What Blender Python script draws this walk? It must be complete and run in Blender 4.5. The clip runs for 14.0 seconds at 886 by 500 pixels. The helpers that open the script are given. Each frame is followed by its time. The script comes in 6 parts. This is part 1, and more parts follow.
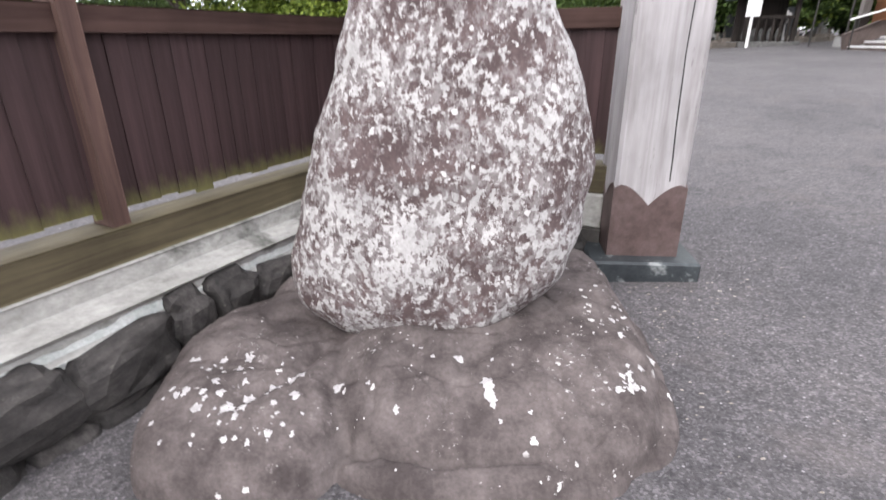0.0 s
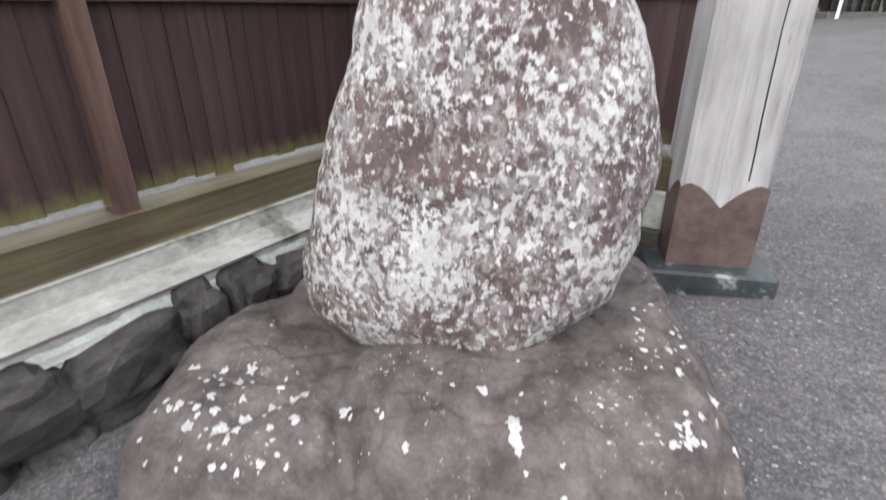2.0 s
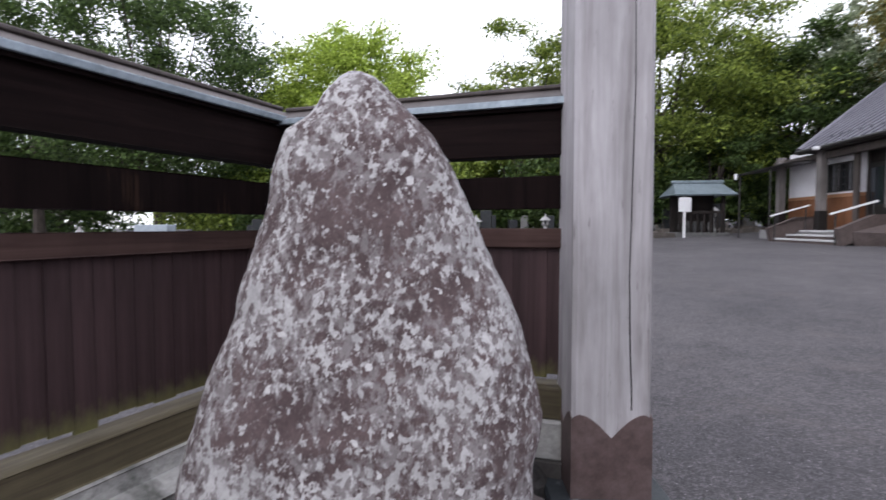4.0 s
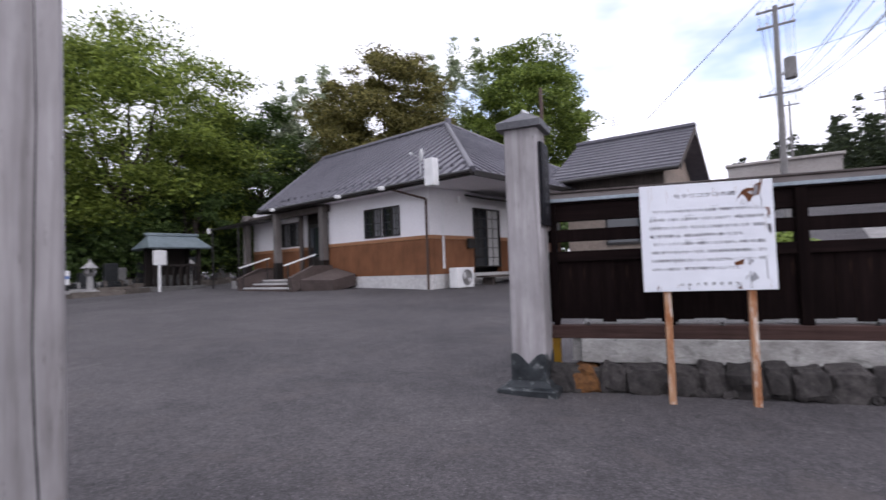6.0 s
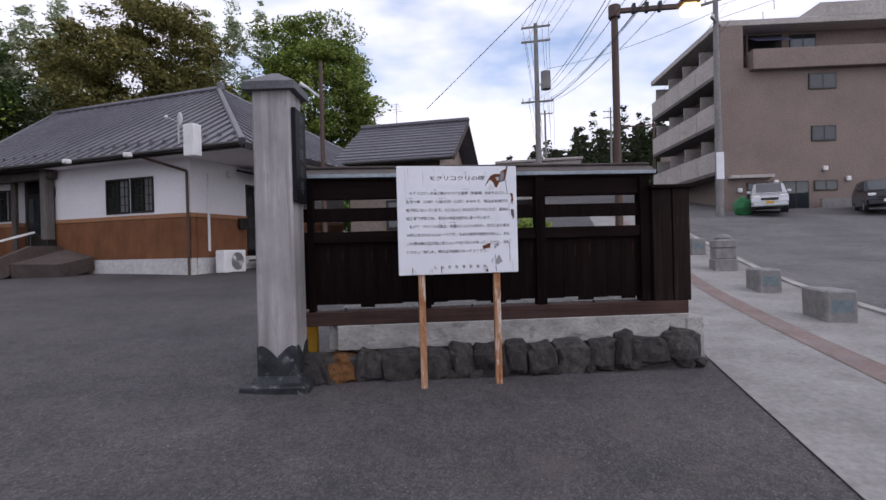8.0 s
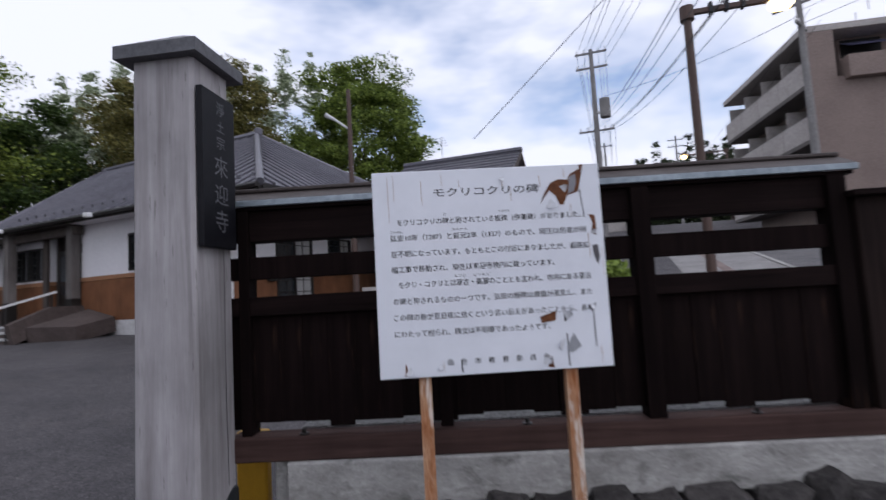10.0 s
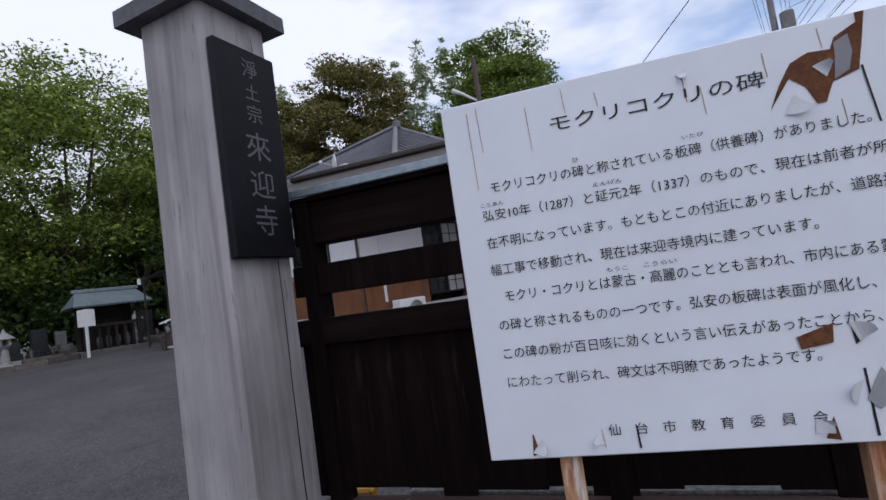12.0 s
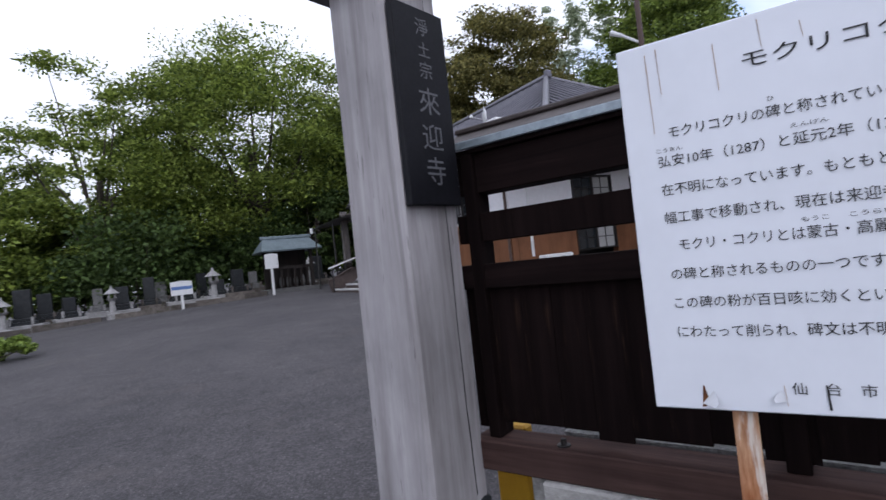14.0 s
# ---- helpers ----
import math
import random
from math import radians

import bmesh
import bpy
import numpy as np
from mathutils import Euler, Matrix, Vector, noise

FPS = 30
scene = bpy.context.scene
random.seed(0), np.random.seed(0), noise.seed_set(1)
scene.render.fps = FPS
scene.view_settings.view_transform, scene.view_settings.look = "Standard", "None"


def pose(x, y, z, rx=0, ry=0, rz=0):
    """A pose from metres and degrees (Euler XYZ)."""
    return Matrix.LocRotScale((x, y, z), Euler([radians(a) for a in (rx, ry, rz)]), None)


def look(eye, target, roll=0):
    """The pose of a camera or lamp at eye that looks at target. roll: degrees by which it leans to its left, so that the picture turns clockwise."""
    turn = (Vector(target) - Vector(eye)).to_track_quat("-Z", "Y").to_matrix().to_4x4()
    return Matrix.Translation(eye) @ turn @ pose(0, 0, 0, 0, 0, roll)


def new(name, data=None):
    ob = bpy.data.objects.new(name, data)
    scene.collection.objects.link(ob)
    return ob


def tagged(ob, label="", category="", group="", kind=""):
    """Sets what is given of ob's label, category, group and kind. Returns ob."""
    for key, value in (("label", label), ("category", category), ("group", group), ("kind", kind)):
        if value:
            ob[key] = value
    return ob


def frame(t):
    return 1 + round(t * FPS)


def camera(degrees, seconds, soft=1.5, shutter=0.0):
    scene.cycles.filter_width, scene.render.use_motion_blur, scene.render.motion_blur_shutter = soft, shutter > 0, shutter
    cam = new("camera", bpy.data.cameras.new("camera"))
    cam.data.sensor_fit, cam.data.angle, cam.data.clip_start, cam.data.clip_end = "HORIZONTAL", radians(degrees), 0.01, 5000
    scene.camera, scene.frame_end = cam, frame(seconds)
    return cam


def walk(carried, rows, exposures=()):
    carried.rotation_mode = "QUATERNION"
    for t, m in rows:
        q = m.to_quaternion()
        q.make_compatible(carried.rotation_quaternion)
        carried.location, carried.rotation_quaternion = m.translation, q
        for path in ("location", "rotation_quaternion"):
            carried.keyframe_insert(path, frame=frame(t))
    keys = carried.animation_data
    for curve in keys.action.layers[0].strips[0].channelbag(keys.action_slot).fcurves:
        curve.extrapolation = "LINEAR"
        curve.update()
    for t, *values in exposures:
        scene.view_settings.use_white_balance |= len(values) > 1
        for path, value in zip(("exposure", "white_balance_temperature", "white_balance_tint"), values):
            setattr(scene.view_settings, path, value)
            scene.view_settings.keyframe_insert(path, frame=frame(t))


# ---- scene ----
cam = camera(81.6, 14.0, soft=1.5, shutter=0.35)
PATH = [
    (0, (0.195, -0.23, 1.115), (0.081, 1.619, 0.361), -0.6),
    (0.5, (0.261, -0.009, 1.056), (0.079, 1.72, 0.068), 0.4),
    (1, (0.249, 0.042, 1.028), (0.013, 1.694, -0.074), 0.6),
    (1.5, (0.241, 0.045, 1.058), (-0.034, 1.718, -0.003), 0.0),
    (2, (0.239, 0.066, 1.121), (-0.059, 1.854, 0.274), -0.4),
    (2.2, (0.238, 0.07, 1.152), (-0.06, 1.912, 0.433), -0.5),
    (4.3, (0.329, 0.11, 1.327), (0.529, 2.1, 1.286), -0.7),
    (4.5, (0.296, 0.131, 1.353), (0.737, 2.082, 1.346), -0.3),
    (5, (0.436, 0.169, 1.352), (1.366, 1.938, 1.419), -1.3),
    (5.5, (0.473, 0.119, 1.321), (1.8, 1.612, 1.409), -1.8),
    (6, (0.55, 0.089, 1.289), (2.167, 1.263, 1.365), -2.0),
    (6.5, (0.605, 0.04, 1.29), (2.375, 0.97, 1.34), -2.2),
    (7, (0.634, 0.036, 1.277), (2.495, 0.768, 1.298), -1.9),
    (7.5, (0.716, 0.012, 1.261), (2.646, 0.538, 1.252), -1.4),
    (7.7, (0.852, -0.03, 1.259), (2.798, 0.43, 1.236), -1.2),
    (9.8, (3.061, 0.222, 1.366), (4.973, 0.795, 1.49), -3.1),
    (10, (3.274, 0.275, 1.405), (5.153, 0.941, 1.568), -3.2),
    (10.5, (3.672, 0.345, 1.473), (5.45, 1.24, 1.67), -4.1),
    (11, (3.971, 0.382, 1.484), (5.662, 1.434, 1.67), -6.0),
    (11.5, (4.177, 0.496, 1.483), (5.808, 1.642, 1.642), -7.6),
    (12, (4.274, 0.567, 1.495), (5.865, 1.77, 1.636), -8.2),
    (12.5, (4.309, 0.563, 1.498), (5.863, 1.815, 1.625), -8.0),
    (13, (4.282, 0.557, 1.49), (5.763, 1.897, 1.595), -7.3),
    (13.5, (4.199, 0.575, 1.477), (5.532, 2.064, 1.546), -6.5),
    (14, (4.173, 0.567, 1.473), (5.359, 2.177, 1.512), -6.2),
]
walk(cam, [(t, look(eye, target, roll)) for t, eye, target, roll in PATH],
     exposures=[(0.0, 1.2, 6400, 11), (1.0, 1.12, 6350, 6), (2.2, 1.12, 6350, 5), (4.3, 0.06, 6000, 15), (4.5, 0.0, 6000, 15), (5.0, -0.34, 5900, 17), (5.5, -0.42, 5950, 17), (6.0, -0.2, 6050, 18), (6.5, -0.4, 6000, 19), (7.7, -0.6, 6050, 18), (9.8, -0.8, 5900, 15), (11.5, -0.78, 5800, 14), (12.5, -0.88, 5750, 14), (13.0, -0.78, 5750, 14), (14.0, -0.42, 5750, 14)])

# ---- sky and sun ----
world = bpy.data.worlds.new("overcast_sky")
scene.world = world
world.use_nodes = True
wn, wl = world.node_tree.nodes, world.node_tree.links
wn.clear()
w_out = wn.new("ShaderNodeOutputWorld")
w_bg = wn.new("ShaderNodeBackground")
w_sky = wn.new("ShaderNodeTexSky")
w_sky.sky_type, w_sky.sun_disc = "NISHITA", False
w_sky.sun_elevation, w_sky.sun_rotation = radians(38), radians(200)
w_co = wn.new("ShaderNodeTexCoord")
w_map = wn.new("ShaderNodeMapping")
w_map.inputs["Scale"].default_value = (1.0, 1.0, 2.6)
w_noise = wn.new("ShaderNodeTexNoise")
w_noise.inputs["Scale"].default_value, w_noise.inputs["Detail"].default_value = 1.7, 5.0
w_noise.inputs["Roughness"].default_value = 0.55
w_ramp = wn.new("ShaderNodeValToRGB")
w_ramp.color_ramp.elements[0].position, w_ramp.color_ramp.elements[0].color = 0.27, (0, 0, 0, 1)
w_ramp.color_ramp.elements[1].position, w_ramp.color_ramp.elements[1].color = 0.47, (1, 1, 1, 1)
w_mul = wn.new("ShaderNodeMix")
w_mul.data_type, w_mul.blend_type = "RGBA", "MIX"
w_gain = wn.new("ShaderNodeVectorMath")
w_gain.operation = "SCALE"
w_gain.inputs["Scale"].default_value = 3.0
wl.new(w_co.outputs["Generated"], w_map.inputs["Vector"])
wl.new(w_map.outputs["Vector"], w_noise.inputs["Vector"])
wl.new(w_noise.outputs["Fac"], w_ramp.inputs["Fac"])
wl.new(w_sky.outputs["Color"], w_gain.inputs[0])
wl.new(w_ramp.outputs["Color"], w_mul.inputs["Factor"])
wl.new(w_gain.outputs["Vector"], w_mul.inputs["A"])
w_mul.inputs["B"].default_value = (17.0, 16.9, 17.4, 1)
wl.new(w_mul.outputs["Result"], w_bg.inputs["Color"])
w_bg.inputs["Strength"].default_value = 0.1
wl.new(w_bg.outputs["Background"], w_out.inputs["Surface"])

sun = new("sun", bpy.data.lights.new("sun", "SUN"))
sun.data.energy, sun.data.angle, sun.data.color = 0.8, radians(25), (1.0, 0.95, 0.9)
sun.matrix_world = look((0, 0, 0), (0.35, 0.72, -0.85))


# ---- materials ----
def material(name):
    m = bpy.data.materials.new(name)
    m.use_nodes = True
    return m, m.node_tree.nodes, m.node_tree.links, m.node_tree.nodes["Principled BSDF"]


def ramp_node(nd, stops):
    r = nd.new("ShaderNodeValToRGB")
    e = r.color_ramp.elements
    while len(e) < len(stops):
        e.new(0.5)
    for k, (p, c) in enumerate(stops):
        e[k].position, e[k].color = p, (*c, 1) if len(c) == 3 else c
    return r


def coords(nd, ln, scale, turn=(0, 0, 0)):
    co, mp = nd.new("ShaderNodeTexCoord"), nd.new("ShaderNodeMapping")
    mp.inputs["Scale"].default_value, mp.inputs["Rotation"].default_value = scale, turn
    ln.new(co.outputs["Object"], mp.inputs["Vector"])
    return mp.outputs["Vector"]


def noise_node(nd, ln, vec, scale, detail=5.0, rough=0.6, distort=0.0):
    n = nd.new("ShaderNodeTexNoise")
    n.inputs["Scale"].default_value, n.inputs["Detail"].default_value = scale, detail
    n.inputs["Roughness"].default_value, n.inputs["Distortion"].default_value = rough, distort
    ln.new(vec, n.inputs["Vector"])
    return n


def mix_node(nd, ln, fac, a, b, blend="MIX"):
    m = nd.new("ShaderNodeMix")
    m.data_type, m.blend_type = "RGBA", blend
    for sock, val in (("Factor", fac), ("A", a), ("B", b)):
        if isinstance(val, (int, float)):
            m.inputs[sock].default_value = val
        elif isinstance(val, tuple):
            m.inputs[sock].default_value = (*val, 1)
        else:
            ln.new(val, m.inputs[sock])
    return m.outputs["Result"]


def bump_node(nd, ln, bs, height, strength, dist=0.02):
    b = nd.new("ShaderNodeBump")
    b.inputs["Strength"].default_value, b.inputs["Distance"].default_value = strength, dist
    ln.new(height, b.inputs["Height"])
    ln.new(b.outputs["Normal"], bs.inputs["Normal"])


def surface(name, dark, light, scale=(4, 4, 4), detail_scale=8.0, rough=0.8, bump=0.3, metal=0.0, stain=None, stain_at=(0.55, 0.7),
            stain_scale=1.5, spec=0.3, dist=0.01, vary=0.0, grain=0.28):
    """A surface whose colour wanders between two tones, with fine grain, relief and stains of a third tone."""
    m, nd, ln, bs = material(name)
    v = coords(nd, ln, scale)
    n1 = noise_node(nd, ln, v, 1.0, 6, 0.65)
    n2 = noise_node(nd, ln, v, detail_scale, 4, 0.7)
    c = ramp_node(nd, [(0.3, dark), (0.7, light)])
    ln.new(n1.outputs["Fac"], c.inputs["Fac"])
    g = ramp_node(nd, [(0.25, (1 - grain,) * 3), (0.75, (1 + 0.7 * grain,) * 3)])
    ln.new(n2.outputs["Fac"], g.inputs["Fac"])
    col = mix_node(nd, ln, 1.0, c.outputs["Color"], g.outputs["Color"], "MULTIPLY")
    if vary:
        oi = nd.new("ShaderNodeObjectInfo")
        r = ramp_node(nd, [(0.0, (1 - vary,) * 3), (1.0, (1 + vary,) * 3)])
        ln.new(oi.outputs["Random"], r.inputs["Fac"])
        col = mix_node(nd, ln, 1.0, col, r.outputs["Color"], "MULTIPLY")
    if stain:
        n3 = noise_node(nd, ln, v, stain_scale, 6, 0.65, 0.4)
        f = ramp_node(nd, [(stain_at[0], (0, 0, 0)), (stain_at[1], (1, 1, 1))])
        ln.new(n3.outputs["Fac"], f.inputs["Fac"])
        col = mix_node(nd, ln, f.outputs["Color"], col, stain)
    ln.new(col, bs.inputs["Base Color"])
    bs.inputs["Roughness"].default_value, bs.inputs["Metallic"].default_value = rough, metal
    bs.inputs["Specular IOR Level"].default_value = spec
    if bump:
        bump_node(nd, ln, bs, n2.outputs["Fac"], bump, dist)
    return m


def lichen_stone(name, dark, light, crust_tone, white, cover, spots, relief_depth=0.35):
    """Rock under lichen: a greyish crust, paler broken patches and small round spots. cover, spots: thresholds; lower shows more."""
    m, nd, ln, bs = material(name)
    v = coords(nd, ln, (1, 1, 1))
    base = ramp_node(nd, [(0.35, dark), (0.7, light)])
    ln.new(noise_node(nd, ln, v, 6.0, 6, 0.65).outputs["Fac"], base.inputs["Fac"])
    big = noise_node(nd, ln, v, 2.6, 3, 0.55)

    def layer(scale, stretch, weight, lo, hi, rough):
        vv = coords(nd, ln, stretch)
        n = noise_node(nd, ln, vv, scale, 8, rough, 0.0)
        add = nd.new("ShaderNodeMath")
        add.operation = "MULTIPLY_ADD"
        add.inputs[1].default_value = weight
        ln.new(big.outputs["Fac"], add.inputs[0])
        ln.new(n.outputs["Fac"], add.inputs[2])
        r = ramp_node(nd, [(lo, (0, 0, 0)), (hi, (1, 1, 1))])
        ln.new(add.outputs["Value"], r.inputs["Fac"])
        return r.outputs["Color"], n.outputs["Fac"]
    grey, _ = layer(24.0, (1, 1, 0.75), 0.36, cover - 0.05, cover + 0.03, 0.76)
    pale, relief = layer(40.0, (1, 1, 0.75), 0.42, cover + 0.025, cover + 0.07, 0.68)
    col = mix_node(nd, ln, grey, base.outputs["Color"], crust_tone)
    tone = ramp_node(nd, [(0.3, tuple(0.7 * x for x in white)), (0.7, white)])
    ln.new(noise_node(nd, ln, v, 9.0, 3, 0.6).outputs["Fac"], tone.inputs["Fac"])
    col = mix_node(nd, ln, pale, col, tone.outputs["Color"])
    for scale, grow in ((15.0, 1.0), (34.0, 0.9)):
        sp = nd.new("ShaderNodeTexVoronoi")
        sp.inputs["Scale"].default_value = scale
        ln.new(v, sp.inputs["Vector"])
        warp = noise_node(nd, ln, v, 2.5 * scale, 3, 0.6)
        spm = nd.new("ShaderNodeMath")
        spm.operation = "MULTIPLY_ADD"
        spm.inputs[1].default_value = 0.85
        ln.new(warp.outputs["Fac"], spm.inputs[0])
        ln.new(sp.outputs["Distance"], spm.inputs[2])
        sr = ramp_node(nd, [(0.55 * grow, (1, 1, 1)), (0.59 * grow, (0, 0, 0))])
        ln.new(spm.outputs["Value"], sr.inputs["Fac"])
        pick = nd.new("ShaderNodeSeparateColor")
        ln.new(sp.outputs["Color"], pick.inputs["Color"])
        wh = noise_node(nd, ln, v, 3.3 if scale < 20 else 4.7, 2, 0.5)
        both = nd.new("ShaderNodeMath")
        both.operation = "MULTIPLY_ADD"
        both.inputs[1].default_value = 0.25
        ln.new(pick.outputs["Red"], both.inputs[0])
        ln.new(wh.outputs["Fac"], both.inputs[2])
        wr = ramp_node(nd, [(spots, (0, 0, 0)), (spots + 0.02, (1, 1, 1))])
        ln.new(both.outputs["Value"], wr.inputs["Fac"])
        col = mix_node(nd, ln, mix_node(nd, ln, 1.0, sr.outputs["Color"], wr.outputs["Color"], "MULTIPLY"), col, tuple(1.1 * x for x in white))
    gr = ramp_node(nd, [(0.3, (0.78, 0.78, 0.78)), (0.7, (1.15, 1.15, 1.15))])
    ln.new(noise_node(nd, ln, v, 70.0, 3, 0.6).outputs["Fac"], gr.inputs["Fac"])
    col = mix_node(nd, ln, 0.8, col, gr.outputs["Color"], "MULTIPLY")
    ln.new(col, bs.inputs["Base Color"])
    bs.inputs["Roughness"].default_value = 0.9
    bs.inputs["Specular IOR Level"].default_value = 0.2
    bump_node(nd, ln, bs, relief, relief_depth, 0.012)
    return m


def wood(name, dark, light, rough=0.75, along="z", crack=0.35, moss=None, vary=0.15, size=1.0, spec=0.2, wear=None, stain=None):
    """Timber with grain that runs along one axis of the piece."""
    m, nd, ln, bs = material(name)
    long_, cross = 1.2 * size, 26.0 * size
    sc = {"x": (long_, cross, cross), "y": (cross, long_, cross), "z": (cross, cross, long_)}[along]
    v = coords(nd, ln, sc)
    n1 = noise_node(nd, ln, v, 1.0, 6, 0.65, 0.6)
    c = ramp_node(nd, [(0.3, dark), (0.72, light)])
    ln.new(n1.outputs["Fac"], c.inputs["Fac"])
    v2 = coords(nd, ln, (1.6, 1.6, 0.9))
    n2 = noise_node(nd, ln, v2, 1.4, 5, 0.6)
    g = ramp_node(nd, [(0.3, (0.7, 0.7, 0.7)), (0.7, (1.18, 1.18, 1.18))])
    ln.new(n2.outputs["Fac"], g.inputs["Fac"])
    col = mix_node(nd, ln, 1.0, c.outputs["Color"], g.outputs["Color"], "MULTIPLY")
    if vary:
        oi = nd.new("ShaderNodeObjectInfo")
        r = ramp_node(nd, [(0.0, (1 - vary,) * 3), (1.0, (1 + vary,) * 3)])
        ln.new(oi.outputs["Random"], r.inputs["Fac"])
        col = mix_node(nd, ln, 1.0, col, r.outputs["Color"], "MULTIPLY")
    if moss:
        n3 = noise_node(nd, ln, coords(nd, ln, (6, 6, 3)), 1.0, 5, 0.6)
        sep = nd.new("ShaderNodeSeparateXYZ")
        co = nd.new("ShaderNodeTexCoord")
        ln.new(co.outputs["Object"], sep.inputs["Vector"])
        h = nd.new("ShaderNodeMath")
        h.operation = "MULTIPLY_ADD"
        h.inputs[1].default_value = -2.6
        ln.new(sep.outputs["Z"], h.inputs[0])
        ln.new(n3.outputs["Fac"], h.inputs[2])
        f = ramp_node(nd, [(moss[1], (0, 0, 0)), (moss[1] + 0.25, (0.85, 0.85, 0.85))])
        ln.new(h.outputs["Value"], f.inputs["Fac"])
        col = mix_node(nd, ln, f.outputs["Color"], col, moss[0])
    if stain:
        n6 = noise_node(nd, ln, coords(nd, ln, (7, 7, 0.55)), 1.0, 5, 0.62, 0.4)
        f6 = ramp_node(nd, [(0.50, (0, 0, 0)), (0.72, (0.8, 0.8, 0.8))])
        ln.new(n6.outputs["Fac"], f6.inputs["Fac"])
        col = mix_node(nd, ln, f6.outputs["Color"], col, stain)
        n7 = noise_node(nd, ln, coords(nd, ln, (40, 40, 5)), 1.0, 4, 0.7)
        f7 = ramp_node(nd, [(0.62, (0, 0, 0)), (0.70, (0.6, 0.6, 0.6))])
        ln.new(n7.outputs["Fac"], f7.inputs["Fac"])
        col = mix_node(nd, ln, f7.outputs["Color"], col, tuple(0.8 * x for x in stain))
    if wear:
        n4 = noise_node(nd, ln, coords(nd, ln, (55, 55, 2.2)), 1.0, 4, 0.7)
        n5 = noise_node(nd, ln, coords(nd, ln, (3, 3, 2)), 1.0, 2, 0.5)
        both = mix_node(nd, ln, 1.0, n4.outputs["Color"], n5.outputs["Color"], "MULTIPLY")
        f4 = ramp_node(nd, [(0.33, (0, 0, 0)), (0.42, (1, 1, 1))])
        ln.new(both, f4.inputs["Fac"])
        col = mix_node(nd, ln, f4.outputs["Color"], col, wear)
    ln.new(col, bs.inputs["Base Color"])
    bs.inputs["Roughness"].default_value = rough
    bs.inputs["Specular IOR Level"].default_value = spec
    bump_node(nd, ln, bs, n1.outputs["Fac"], crack, 0.006)
    return m


def asphalt_material(name, tone):
    """Worn asphalt: fine aggregate, dull blotches, dusty patches and a few pale chips."""
    m, nd, ln, bs = material(name)
    v = coords(nd, ln, (1, 1, 1))

    def cells(scale):
        t = nd.new("ShaderNodeTexVoronoi")
        t.inputs["Scale"].default_value = scale
        ln.new(v, t.inputs["Vector"])
        c = nd.new("ShaderNodeSeparateColor")
        ln.new(t.outputs["Color"], c.inputs["Color"])
        return t, c.outputs["Red"]
    grit, pick = cells(120.0)
    c = ramp_node(nd, [(0.0, tuple(0.68 * x for x in tone)), (0.75, tuple(1.1 * x for x in tone)), (1.0, tuple(1.75 * x for x in tone))])
    ln.new(pick, c.inputs["Fac"])
    col = c.outputs["Color"]
    for scale, lo, hi, detail in ((0.55, (0.74, 0.74, 0.75), (1.22, 1.2, 1.18), 6), (5.0, (0.86, 0.86, 0.86), (1.12, 1.12, 1.12), 5), (30.0, (0.72, 0.72, 0.73), (1.28, 1.27, 1.26), 3)):
        n = noise_node(nd, ln, v, scale, detail, 0.65)
        g = ramp_node(nd, [(0.32, lo), (0.68, hi)])
        ln.new(n.outputs["Fac"], g.inputs["Fac"])
        col = mix_node(nd, ln, 1.0, col, g.outputs["Color"], "MULTIPLY")
    dust = noise_node(nd, ln, v, 1.3, 5, 0.7, 0.4)
    df = ramp_node(nd, [(0.55, (0, 0, 0)), (0.78, (0.55, 0.55, 0.55))])
    ln.new(dust.outputs["Fac"], df.inputs["Fac"])
    col = mix_node(nd, ln, df.outputs["Color"], col, (1.55 * tone[0], 1.42 * tone[1], 1.28 * tone[2]))
    chip, cp = cells(42.0)
    near = ramp_node(nd, [(0.16, (1, 1, 1)), (0.24, (0, 0, 0))])
    ln.new(chip.outputs["Distance"], near.inputs["Fac"])
    rare = ramp_node(nd, [(0.90, (0, 0, 0)), (0.91, (1, 1, 1))])
    ln.new(cp, rare.inputs["Fac"])
    both = mix_node(nd, ln, 1.0, near.outputs["Color"], rare.outputs["Color"], "MULTIPLY")
    col = mix_node(nd, ln, both, col, tuple(3.0 * x for x in tone))
    ln.new(col, bs.inputs["Base Color"])
    bs.inputs["Roughness"].default_value = 0.85
    bs.inputs["Specular IOR Level"].default_value = 0.3
    bump_node(nd, ln, bs, grit.outputs["Distance"], 0.6, 0.006)
    return m


